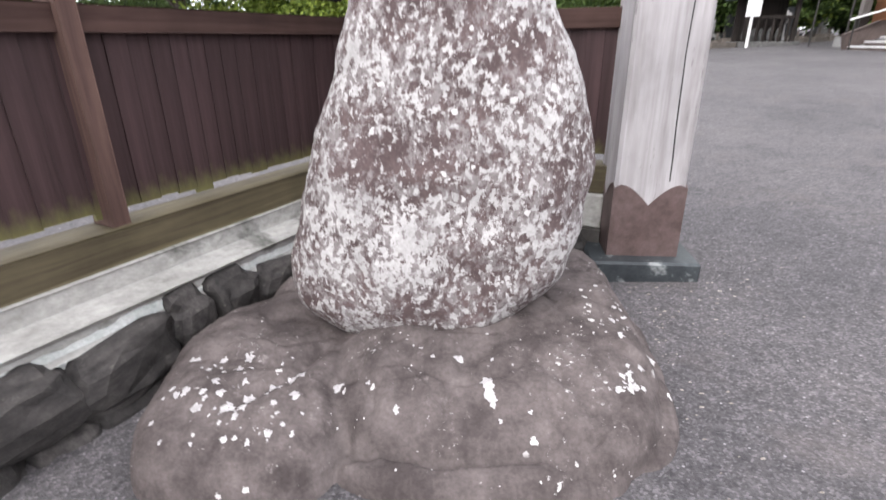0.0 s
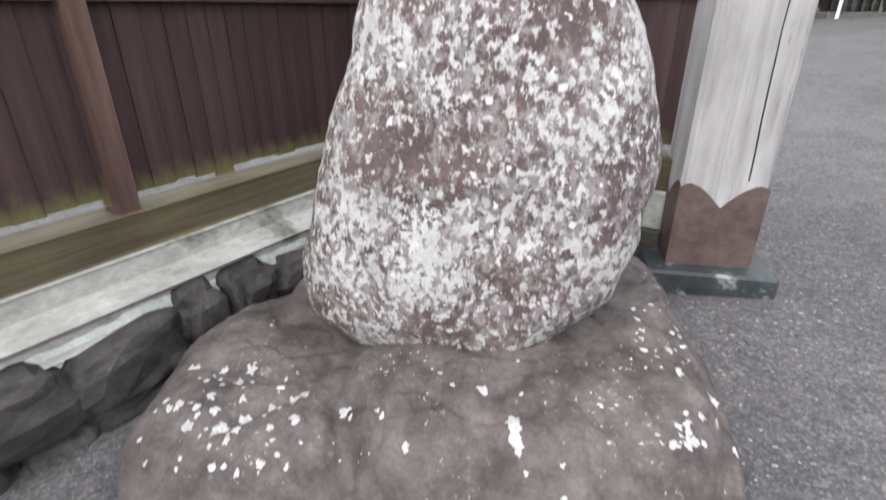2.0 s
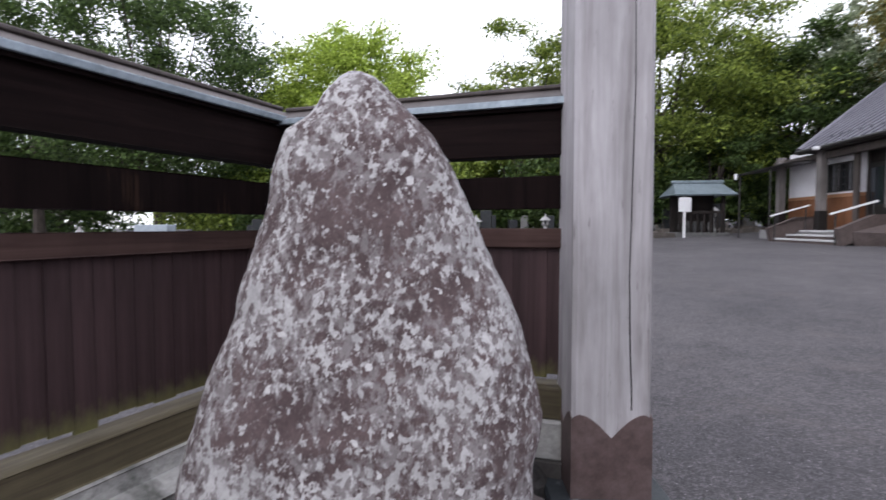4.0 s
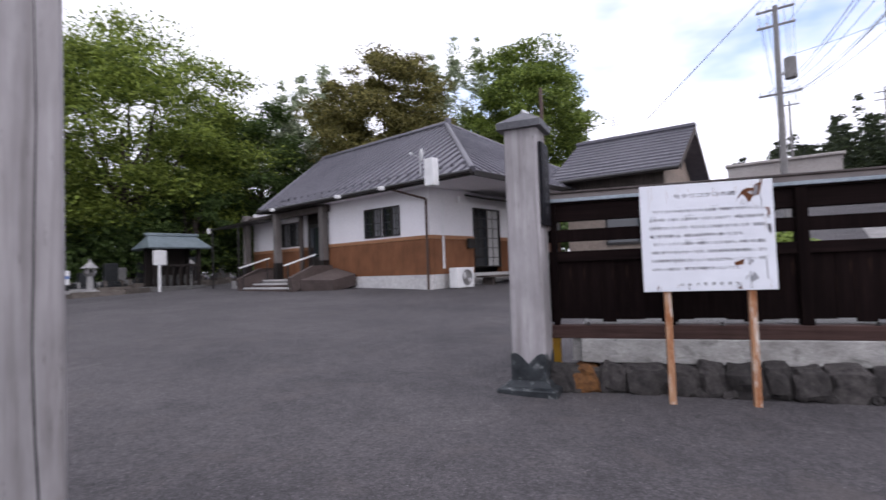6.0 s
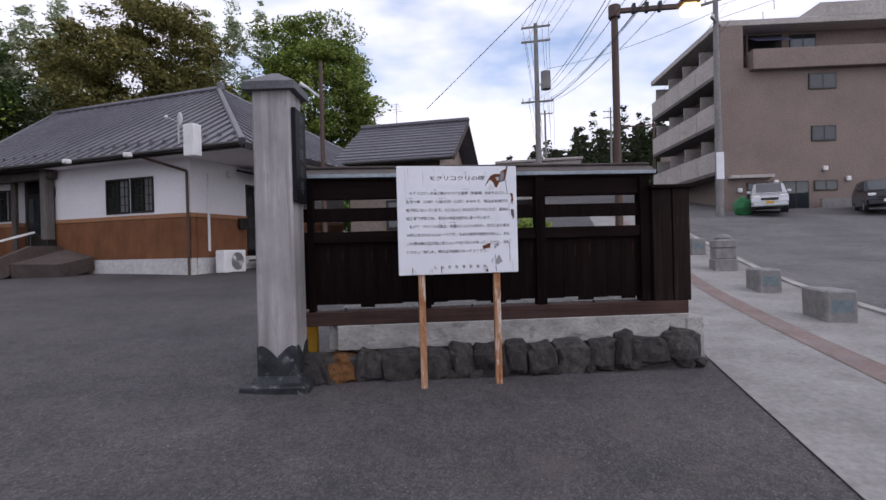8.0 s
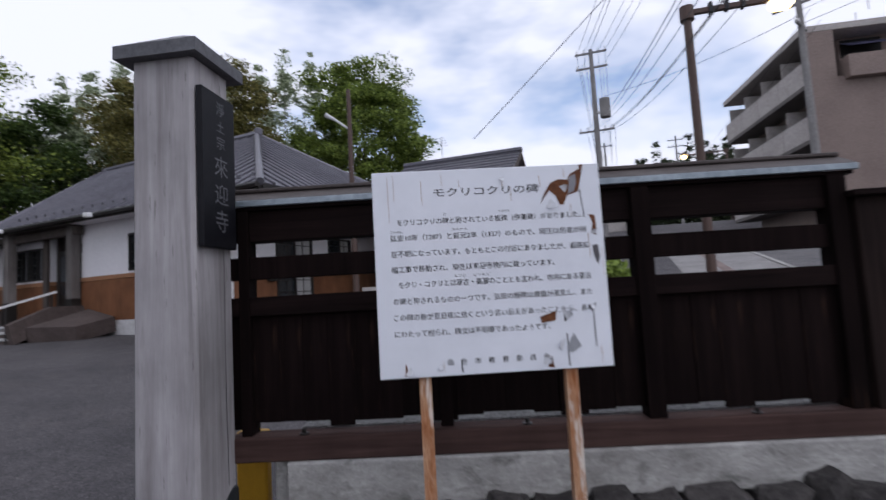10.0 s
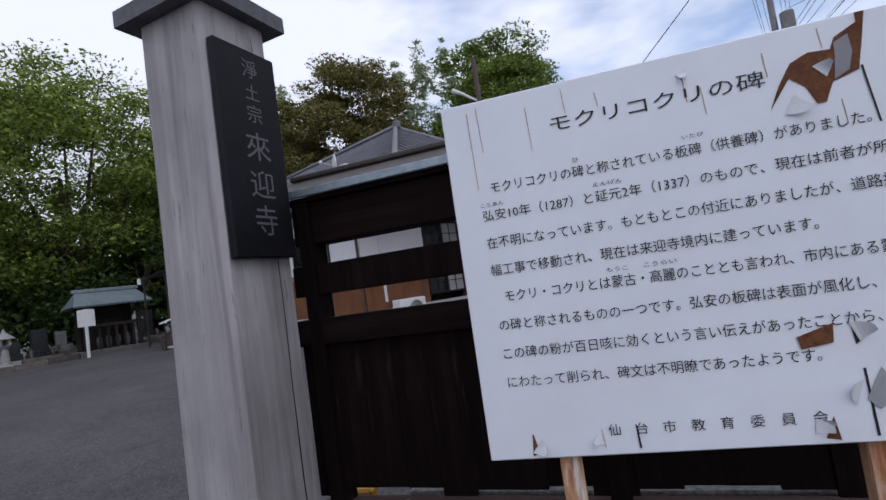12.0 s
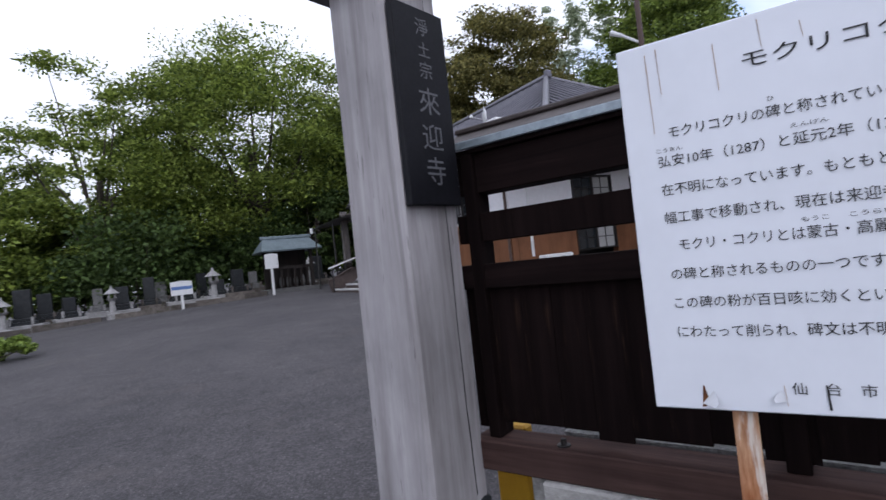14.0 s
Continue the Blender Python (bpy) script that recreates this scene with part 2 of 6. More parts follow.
def leaf_material(name, dark, light):
    m, nd, ln, bs = material(name)
    gm = nd.new("ShaderNodeNewGeometry")
    c = ramp_node(nd, [(0.0, dark), (0.6, light), (1.0, tuple(1.3 * x for x in light))])
    ln.new(gm.outputs["Random Per Island"], c.inputs["Fac"])
    n = noise_node(nd, ln, coords(nd, ln, (0.35, 0.35, 0.35)), 1.0, 3, 0.6)
    g = ramp_node(nd, [(0.3, (0.72, 0.72, 0.72)), (0.7, (1.25, 1.25, 1.25))])
    ln.new(n.outputs["Fac"], g.inputs["Fac"])
    ln.new(mix_node(nd, ln, 1.0, c.outputs["Color"], g.outputs["Color"], "MULTIPLY"), bs.inputs["Base Color"])
    bs.inputs["Roughness"].default_value = 0.6
    bs.inputs["Specular IOR Level"].default_value = 0.25
    tr = nd.new("ShaderNodeBsdfTranslucent")
    ln.new(c.outputs["Color"], tr.inputs["Color"])
    mx = nd.new("ShaderNodeMixShader")
    mx.inputs["Fac"].default_value = 0.3
    ln.new(bs.outputs["BSDF"], mx.inputs[1])
    ln.new(tr.outputs["BSDF"], mx.inputs[2])
    ln.new(mx.outputs["Shader"], nd["Material Output"].inputs["Surface"])
    return m


def plain(name, col, rough=0.6, metal=0.0, spec=0.4):
    return surface(name, tuple(0.9 * x for x in col), tuple(1.08 * x for x in col), (3, 3, 3), 9.0, rough, 0.05, metal, spec=spec, dist=0.003, grain=0.1)


def glow(name, col, strength):
    m, nd, ln, bs = material(name)
    bs.inputs["Emission Color"].default_value = (*col, 1)
    bs.inputs["Emission Strength"].default_value = strength
    return m


ASPHALT = asphalt_material("asphalt", (0.073, 0.0685, 0.072))
ROAD = asphalt_material("road_asphalt", (0.12, 0.117, 0.12))
PAVING = surface("pavement_concrete", (0.20, 0.19, 0.187), (0.30, 0.29, 0.28), (1.2, 1.2, 1.2), 14.0, 0.85, 0.2, stain=(0.18, 0.17, 0.165), stain_at=(0.58, 0.75))
TACTILE = surface("worn_red_paving", (0.16, 0.115, 0.105), (0.24, 0.185, 0.17), (2, 2, 2), 12.0, 0.85, 0.2, stain=(0.2, 0.18, 0.17), stain_at=(0.5, 0.7))
CONCRETE = surface("old_concrete", (0.23, 0.222, 0.21), (0.43, 0.42, 0.40), (2.6, 2.6, 4.5), 9.0, 0.9, 0.7, stain=(0.10, 0.10, 0.09), stain_at=(0.56, 0.7), stain_scale=1.2)
LIME = surface("lime_bloom", (0.40, 0.43, 0.41), (0.66, 0.66, 0.65), (9, 9, 9), 7.0, 0.9, 0.3)
MORTAR = surface("dark_mortar", (0.03, 0.027, 0.025), (0.085, 0.078, 0.072), (5, 5, 5), 9.0, 0.95, 0.4)
ROCK = surface("wall_stone", (0.016, 0.0145, 0.0145), (0.07, 0.063, 0.06), (5, 5, 5), 6.0, 0.85, 0.5, stain=(0.12, 0.11, 0.10), stain_at=(0.62, 0.78), stain_scale=1.6, vary=0.35)
RUST_ROCK = surface("ochre_stone", (0.06, 0.03, 0.014), (0.20, 0.09, 0.028), (6, 6, 6), 6.0, 0.85, 0.5)
MONUMENT = lichen_stone("lichened_monument_stone", (0.062, 0.044, 0.044), (0.115, 0.084, 0.083), (0.185, 0.165, 0.165), (0.43, 0.415, 0.41), 0.695, 0.68)
BASE_ROCK = lichen_stone("base_rock_stone", (0.052, 0.0425, 0.0415), (0.142, 0.120, 0.116), (0.172, 0.151, 0.147), (0.44, 0.42, 0.41), 0.85, 0.73, 0.7)
LICHEN = surface("white_lichen", (0.30, 0.285, 0.285), (0.46, 0.44, 0.44), (30, 30, 30), 5.0, 0.95, 0.3)
POST_WOOD = wood("weathered_grey_timber", (0.295, 0.276, 0.279), (0.45, 0.43, 0.44), 0.7, "z", 0.18, vary=0.0, size=0.55, stain=(0.135, 0.122, 0.12))
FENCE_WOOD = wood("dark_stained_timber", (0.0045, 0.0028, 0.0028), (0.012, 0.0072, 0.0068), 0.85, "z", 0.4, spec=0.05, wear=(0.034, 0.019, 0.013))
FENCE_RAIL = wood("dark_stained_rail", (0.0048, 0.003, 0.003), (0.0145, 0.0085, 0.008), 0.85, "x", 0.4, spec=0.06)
END_BOARD = wood("weathered_end_board", (0.008, 0.0055, 0.005), (0.025, 0.016, 0.014), 0.85, "z", 0.4, spec=0.08, wear=(0.06, 0.04, 0.03))
RED_RAIL = wood("reddish_stained_rail", (0.035, 0.02, 0.018), (0.075, 0.045, 0.038), 0.75, "x", 0.3, spec=0.1)
FENCE_UPRIGHT = wood("reddish_stained_upright", (0.05, 0.03, 0.027), (0.10, 0.062, 0.052), 0.75, "z", 0.3, spec=0.1)
MOSSY_BOARD = wood("mossy_dark_board", (0.026, 0.015, 0.0155), (0.058, 0.034, 0.035), 0.65, "z", 0.4, moss=((0.12, 0.115, 0.045), 0.12))
MOSSY_RAIL = wood("mossy_dark_rail", (0.045, 0.034, 0.022), (0.10, 0.085, 0.05), 0.7, "x", 0.4)
COPPER = surface("browned_copper", (0.075, 0.05, 0.046), (0.14, 0.10, 0.095), (5, 5, 5), 7.0, 0.5, 0.1, 0.35)
PATINA = surface("dark_patina_plate", (0.016, 0.019, 0.022), (0.058, 0.065, 0.070), (5, 5, 5), 7.0, 0.5, 0.2, 0.2, stain=(0.2, 0.21, 0.21), stain_at=(0.58, 0.68), stain_scale=1.9)
ROOF_EDGE = surface("pale_metal_edge", (0.19, 0.225, 0.25), (0.31, 0.355, 0.39), (3, 3, 3), 9.0, 0.4, 0.05, 0.5)
ROOF_TOP = surface("brown_metal_cap", (0.05, 0.04, 0.037), (0.10, 0.085, 0.08), (3, 3, 3), 9.0, 0.6, 0.1, 0.1, spec=0.25)
CAP_METAL = surface("dark_metal_cap", (0.07, 0.07, 0.078), (0.13, 0.13, 0.14), (3, 3, 3), 8.0, 0.5, 0.1, 0.3)
PLAQUE_BLACK = surface("black_lacquer", (0.005, 0.005, 0.007), (0.010, 0.010, 0.013), (6, 6, 6), 9.0, 0.5, 0.05, spec=0.14)
PLAQUE_TEXT = plain("silver_grey_inlay", (0.10, 0.10, 0.11), 0.5)
BOARD_WHITE = surface("white_sign_face", (0.70, 0.72, 0.77), (0.76, 0.78, 0.83), (1.5, 1.5, 1.5), 2.0, 0.4, 0.01, grain=0.03)
INK = plain("black_print", (0.015, 0.015, 0.017), 0.6)
FLAKE = plain("curled_white_film", (0.62, 0.63, 0.66), 0.5)
RUST = surface("rusty_steel", (0.075, 0.028, 0.014), (0.19, 0.075, 0.03), (9, 9, 9), 7.0, 0.85, 0.4, stain=(0.03, 0.014, 0.01), stain_at=(0.55, 0.65), stain_scale=1.0)
RUST_STAIN = surface("rust_streak", (0.25, 0.12, 0.05), (0.52, 0.38, 0.25), (30, 30, 5), 5.0, 0.7, 0.1)
LEG = surface("rusted_painted_leg", (0.30, 0.10, 0.03), (0.52, 0.33, 0.20), (22, 22, 3.5), 4.0, 0.8, 0.3, stain=(0.62, 0.55, 0.48), stain_at=(0.54, 0.64), stain_scale=1.1)
YELLOW = plain("yellow_plastic", (0.55, 0.30, 0.02), 0.5)
GRAVEL = surface("pale_gravel", (0.16, 0.16, 0.155), (0.48, 0.47, 0.46), (40, 40, 40), 6.0, 0.9, 0.8, dist=0.02)
PLASTER = surface("white_plaster", (0.73, 0.71, 0.73), (0.81, 0.79, 0.81), (0.6, 0.6, 0.6), 20.0, 0.85, 0.08, grain=0.08)
BROWN_WALL = wood("brown_siding", (0.17, 0.072, 0.034), (0.22, 0.10, 0.05), 0.6, "z", 0.1, vary=0.05)
BAND = plain("tan_band", (0.33, 0.165, 0.085), 0.55)
PLINTH = surface("pale_plinth", (0.48, 0.47, 0.47), (0.58, 0.57, 0.56), (1, 1, 1), 12.0, 0.85, 0.1)
ROOF_METAL = surface("slate_grey_roof_metal", (0.10, 0.097, 0.115), (0.145, 0.14, 0.162), (0.5, 0.5, 0.5), 12.0, 0.42, 0.05, 0.3, spec=0.5)
DARK_WOOD = wood("old_dark_timber", (0.05, 0.042, 0.038), (0.12, 0.10, 0.09), 0.7, "z", 0.3)
PORCH_WOOD = wood("grey_porch_timber", (0.11, 0.098, 0.092), (0.21, 0.19, 0.18), 0.75, "z", 0.3)
# near-black timber tone for the entrance wall and the wayside shrine
BLACK_WOOD = wood("near_black_timber", (0.012, 0.01, 0.009), (0.035, 0.028, 0.025), 0.75, "z", 0.3)
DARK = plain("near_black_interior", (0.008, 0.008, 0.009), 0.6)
FRAME_DARK = plain("dark_bronze_frame", (0.018, 0.016, 0.015), 0.4)
SHOJI = plain("pale_paper_screen", (0.42, 0.41, 0.40), 0.8)
CURTAIN = plain("grey_lattice_paper", (0.17, 0.17, 0.18), 0.7)
WHITE_PAINT = plain("white_enamel", (0.72, 0.72, 0.72), 0.4)
STEEL = plain("brushed_steel", (0.45, 0.45, 0.46), 0.35, 0.8)
GREY_CONCRETE = surface("grey_pole_concrete", (0.18, 0.174, 0.172), (0.27, 0.262, 0.257), (1, 1, 1), 9.0, 0.85, 0.1)
BROWN_POLE = plain("brown_painted_steel", (0.075, 0.045, 0.035), 0.55)
CABLE = plain("black_cable", (0.02, 0.02, 0.022), 0.6)
TAN_TILE = surface("tan_wall_tile", (0.19, 0.145, 0.128), (0.25, 0.195, 0.17), (0.4, 0.4, 0.4), 30.0, 0.7, 0.1)
PALE_WALL = surface("pale_render", (0.36, 0.33, 0.31), (0.45, 0.42, 0.40), (0.5, 0.5, 0.5), 14.0, 0.85, 0.1, stain=(0.25, 0.23, 0.22), stain_at=(0.6, 0.75))
GRANITE_DARK = surface("dark_granite", (0.01, 0.011, 0.012), (0.028, 0.03, 0.032), (9, 9, 9), 8.0, 0.35, 0.02, spec=0.25)
GRANITE_GREY = surface("grey_granite", (0.085, 0.085, 0.083), (0.20, 0.195, 0.19), (9, 9, 9), 10.0, 0.7, 0.15, vary=0.3)
GRANITE_PALE = surface("pale_granite", (0.22, 0.215, 0.21), (0.36, 0.35, 0.345), (9, 9, 9), 10.0, 0.75, 0.15)
KERB_STONE = surface("mossy_kerb_stone", (0.07, 0.06, 0.052), (0.15, 0.13, 0.115), (6, 6, 6), 8.0, 0.9, 0.3, stain=(0.05, 0.055, 0.03), stain_at=(0.55, 0.7), vary=0.3)
BLUE_ROOF = surface("green_blue_copper_roof", (0.13, 0.165, 0.18), (0.21, 0.25, 0.27), (2, 2, 2), 8.0, 0.5, 0.1, 0.2)
BARK = surface("tree_bark", (0.045, 0.036, 0.03), (0.11, 0.09, 0.075), (6, 6, 1.5), 5.0, 0.9, 0.6)
LEAF_MID = leaf_material("mid_green_leaves", (0.04, 0.07, 0.014), (0.20, 0.26, 0.05))
LEAF_LIME = leaf_material("yellow_green_leaves", (0.15, 0.21, 0.025), (0.38, 0.48, 0.08))
LEAF_FRESH = leaf_material("fresh_green_leaves", (0.035, 0.065, 0.012), (0.24, 0.30, 0.055))
LEAF_DARK = leaf_material("dark_green_leaves", (0.022, 0.042, 0.014), (0.095, 0.145, 0.04))
LEAF_BROWN = leaf_material("brown_green_foliage", (0.05, 0.052, 0.015), (0.20, 0.18, 0.055))
LEAF_PINE = leaf_material("far_pine_needles", (0.012, 0.02, 0.01), (0.045, 0.06, 0.026))
LEAF_BAMBOO = leaf_material("grey_green_plumes", (0.16, 0.20, 0.11), (0.42, 0.47, 0.32))
HEDGE = leaf_material("clipped_hedge", (0.07, 0.11, 0.02), (0.22, 0.29, 0.06))
GLASS, _gn, _gl, _gb = material("window_glass")
_gb.inputs["Base Color"].default_value = (0.02, 0.025, 0.03, 1)
_gb.inputs["Roughness"].default_value = 0.06
_gb.inputs["Specular IOR Level"].default_value = 0.8


# ---- building helpers ----
def turned(x, y, z, deg):
    return pose(x, y, z, 0, 0, deg)


def ground_z(x, y):
    """The asphalt rises gently into the yard, and the road climbs on beyond the fence."""
    s = y if y > 0.6 else 0.6 + 0.3 * (y - 0.6)
    if y > 8.0:
        s = 8.0 + 2.8 * (1 - math.exp((8.0 - y) / 2.8))
    z = 0.0363 * x + 0.0509 * s - 0.241
    z -= 0.065 * math.exp(-((x - 5.5) ** 2 + (y - 2.5) ** 2) / 1.3)
    up = 0.11 * math.log1p(math.exp(min(30.0, (x - 13.0) / 1.5))) * 1.5
    k = min(1.0, max(0.0, (7.0 - y) / 6.0))
    z += up * k * k * (3 - 2 * k)
    return z


def mesh_object(name, verts, faces, mat, parent=None, smooth=False):
    me = bpy.data.meshes.new(name)
    me.from_pydata(verts, [], faces)
    me.update()
    if smooth:
        me.polygons.foreach_set("use_smooth", [True] * len(me.polygons))
    if mat:
        me.materials.append(mat)
    ob = new(name, me)
    ob.parent = parent
    return ob


def part(name, bm, mat, parent=None, label="", m=None, smooth=False):
    """Links a bmesh as one mesh object under a thing or a part."""
    bmesh.ops.recalc_face_normals(bm, faces=bm.faces)
    me = bpy.data.meshes.new(name)
    bm.to_mesh(me)
    bm.free()
    if smooth:
        me.polygons.foreach_set("use_smooth", [True] * len(me.polygons))
    me.materials.append(mat)
    ob = new(name, me)
    ob.parent = parent
    if m is not None:
        ob.matrix_local = m
    if label:
        tagged(ob, label)
    return ob


def empty(name, m, label, category, group="", kind=""):
    ob = new(name)
    ob.matrix_world = m
    ob.empty_display_size = 0.1
    return tagged(ob, label, category, group, kind)


def add_box(bm, x0, x1, y0, y1, z0, z1, bevel=0.0, m=None):
    geo = bmesh.ops.create_cube(bm, size=1.0)["verts"]
    for v in geo:
        v.co = Vector(((x0 + x1) / 2 + v.co.x * (x1 - x0), (y0 + y1) / 2 + v.co.y * (y1 - y0), (z0 + z1) / 2 + v.co.z * (z1 - z0)))
    if bevel:
        edges = {e for v in geo for e in v.link_edges}
        geo = list({v for f in bmesh.ops.bevel(bm, geom=list(edges), offset=bevel, segments=1, affect="EDGES")["faces"] for v in f.verts} | {v for v in geo if v.is_valid})
    if m is not None:
        bmesh.ops.transform(bm, matrix=m, verts=[v for v in geo if v.is_valid])
    return bm


def box(x0, x1, y0, y1, z0, z1, bevel=0.0, m=None):
    return add_box(bmesh.new(), x0, x1, y0, y1, z0, z1, bevel, m)


def add_tube(bm, a, b, r0, r1=None, seg=10):
    a, b = Vector(a), Vector(b)
    d = b - a
    q = d.to_track_quat("Z", "Y").to_matrix().to_4x4()
    bmesh.ops.create_cone(bm, cap_ends=True, segments=seg, radius1=r0, radius2=r0 if r1 is None else r1, depth=d.length,
                          matrix=Matrix.Translation((a + b) / 2) @ q)
    return bm


def tube(a, b, r0, r1=None, seg=10):
    return add_tube(bmesh.new(), a, b, r0, r1, seg)


def slab(pts, thick):
    """A flat piece: an outline of 3D points, given thickness along its normal, downwards."""
    bm = bmesh.new()
    top = [bm.verts.new(p) for p in pts]
    f = bm.faces.new(top)
    f.normal_update()
    low = [bm.verts.new(Vector(p) - f.normal * thick) for p in pts]
    bm.faces.new(list(reversed(low)))
    n = len(pts)
    for k in range(n):
        bm.faces.new((top[k], low[k], low[(k + 1) % n], top[(k + 1) % n]))
    return bm


def lettering(name, body, mat, parent, width, height, m, depth=0.0015, label=""):
    """Words in the built-in font as a flat mesh, fitted to a width and height, standing in the local x-z plane."""
    cu = bpy.data.curves.new(name, "FONT")
    cu.body, cu.size, cu.resolution_u = body, 1.0, 2
    tmp = bpy.data.objects.new(name, cu)
    scene.collection.objects.link(tmp)
    bpy.context.view_layer.update()
    me = bpy.data.meshes.new_from_object(tmp.evaluated_get(bpy.context.evaluated_depsgraph_get()))
    bpy.data.objects.remove(tmp)
    bpy.data.curves.remove(cu)
    n = len(me.vertices)
    co = np.empty(n * 3)
    me.vertices.foreach_get("co", co)
    co = co.reshape(-1, 3)
    lo, hi = co.min(0), co.max(0)
    co[:, 0] = (co[:, 0] - lo[0]) / max(1e-6, hi[0] - lo[0]) * width
    co[:, 2] = (co[:, 1] - lo[1]) / max(1e-6, hi[1] - lo[1]) * height
    co[:, 1] = -depth
    me.vertices.foreach_set("co", co.ravel())
    me.materials.clear()
    me.materials.append(mat)
    me.update()
    ob = new(name, me)
    ob.parent = parent
    ob.matrix_local = m
    if label:
        tagged(ob, label)
    return ob


def printed_characters(body, mat, parent, width, height, m):
    """A printed line whose characters are parts of their own."""
    line = lettering("printed_line", body, mat, parent, width, height, m)
    me = line.data
    root = list(range(len(me.vertices)))

    def top(i):
        while root[i] != i:
            root[i] = root[root[i]]
            i = root[i]
        return i
    for e in me.edges:
        root[top(e.vertices[0])] = top(e.vertices[1])
    span = {}
    for v in me.vertices:
        lo, hi = span.get(top(v.index), (9.0, -9.0))
        span[top(v.index)] = (min(lo, v.co.x), max(hi, v.co.x))
    cells, x = [], 0.0
    wide = [0.0 if ch.isspace() else 0.56 if ch.isascii() else 1.0 for ch in body]
    wide = [1.0 if ch == "\u3000" else w for ch, w in zip(body, wide)]
    for w in wide:
        cells.append(((x + w / 2) / sum(wide) * width))
        x += w
    groups = {}
    for f in me.polygons:
        lo, hi = span[top(f.vertices[0])]
        k = min(range(len(cells)), key=lambda i: abs(cells[i] - (lo + hi) / 2))
        groups.setdefault(k, []).append(tuple(f.vertices))
    for k in sorted(groups):
        used = sorted({i for f in groups[k] for i in f})
        at = {i: n for n, i in enumerate(used)}
        ob = mesh_object("character", [tuple(me.vertices[i].co) for i in used], [tuple(at[i] for i in f) for f in groups[k]], mat, parent)
        ob.matrix_local = m
    bpy.data.objects.remove(line)


def rock_mesh(name, rx, ry, rz, seed, mat, sub=2, rough=0.28, flat=0.55):
    bm = bmesh.new()
    bmesh.ops.create_icosphere(bm, subdivisions=sub, radius=1.0)
    off = Vector((seed * 3.17, seed * 1.31, seed * 2.7))
    for v in bm.verts:
        d = v.co.normalized()
        p = Vector([math.copysign(abs(c) ** flat, c) for c in d])
        k = 1 + rough * noise.noise(d * 1.3 + off) + 0.12 * noise.noise(d * 3.5 + off)
        v.co = Vector((p.x * rx * k, p.y * ry * k, p.z * rz * k))
    me = bpy.data.meshes.new(name)
    bm.to_mesh(me)
    bm.free()
    me.materials.append(mat)
    return me


# ---- ground ----
def ground_sheet():
    xs = sorted(set([-400, -150, -60, -30, -20, -14] + [i * 0.5 for i in range(-20, 60)] + list(range(30, 60, 2)) + [70, 90, 150, 400]))
    ys = sorted(set([-400, -150, -60, -40, -30, -24, -20] + [i * 0.5 for i in range(-32, 50)] + list(range(25, 60, 2)) + [70, 100, 160, 400]))
    verts = [(x, y, ground_z(max(-20, min(60, x)), max(-30, min(60, y)))) for y in ys for x in xs]
    n = len(xs)
    faces = [(j * n + i, j * n + i + 1, (j + 1) * n + i + 1, (j + 1) * n + i) for j in range(len(ys) - 1) for i in range(n - 1)]
    ob = mesh_object("ground", verts, faces, ASPHALT, smooth=True)
    return tagged(ob, "worn dark grey asphalt yard rising gently", "ground", kind="structure")


def draped(name, x0, x1, y0, y1, lift, mat, label, category, nx=60, ny=6, kind="structure", slant=0.0):
    verts = []
    for j in range(ny + 1):
        for i in range(nx + 1):
            x = x0 + (x1 - x0) * i / nx
            y = y0 + (y1 - y0) * j / ny + slant * (x - x0)
            verts.append((x, y, ground_z(x, y) + lift))
    n = nx + 1
    faces = [(j * n + i, j * n + i + 1, (j + 1) * n + i + 1, (j + 1) * n + i) for j in range(ny) for i in range(nx)]
    ob = mesh_object(name, verts, faces, mat, smooth=True)
    return tagged(ob, label, category, kind=kind)


ground_sheet()
draped("pavement", -12, 34, -4.6, -1.5, 0.012, PAVING, "pale worn concrete footway beside the road", "pavement", 120, 8)
draped("tactile_strip", -12, 34, -3.05, -2.72, 0.018, TACTILE, "worn reddish paving strip along the footway", "paving strip", 120, 2)
draped("road", -14, 40, -14, -4.75, 0.006, ROAD, "grey asphalt road climbing past the temple", "road", 120, 16)


def kerb():
    bm = bmesh.new()
    x = -12.0
    while x < 33:
        a, b = x + 0.006, x + 1.0 - 0.006
        vs = []
        for (px, py, dz) in ((a, -4.76, 0), (b, -4.76, 0), (b, -4.6, 0), (a, -4.6, 0)):
            vs.append((px, py, ground_z(px, py) - 0.1))
        for (px, py, dz) in ((a, -4.76, 0), (b, -4.76, 0), (b, -4.6, 0), (a, -4.6, 0)):
            vs.append((px, py, ground_z(px, py) + 0.05))
        vv = [bm.verts.new(v) for v in vs]
        for f in ((0, 1, 2, 3), (4, 5, 6, 7), (0, 1, 5, 4), (1, 2, 6, 5), (2, 3, 7, 6), (3, 0, 4, 7)):
            bm.faces.new([vv[i] for i in f])
        x += 1.0
    tagged(part("kerb", bm, CONCRETE), "grey concrete kerb stones along the footway", "kerb", kind="structure")


kerb()


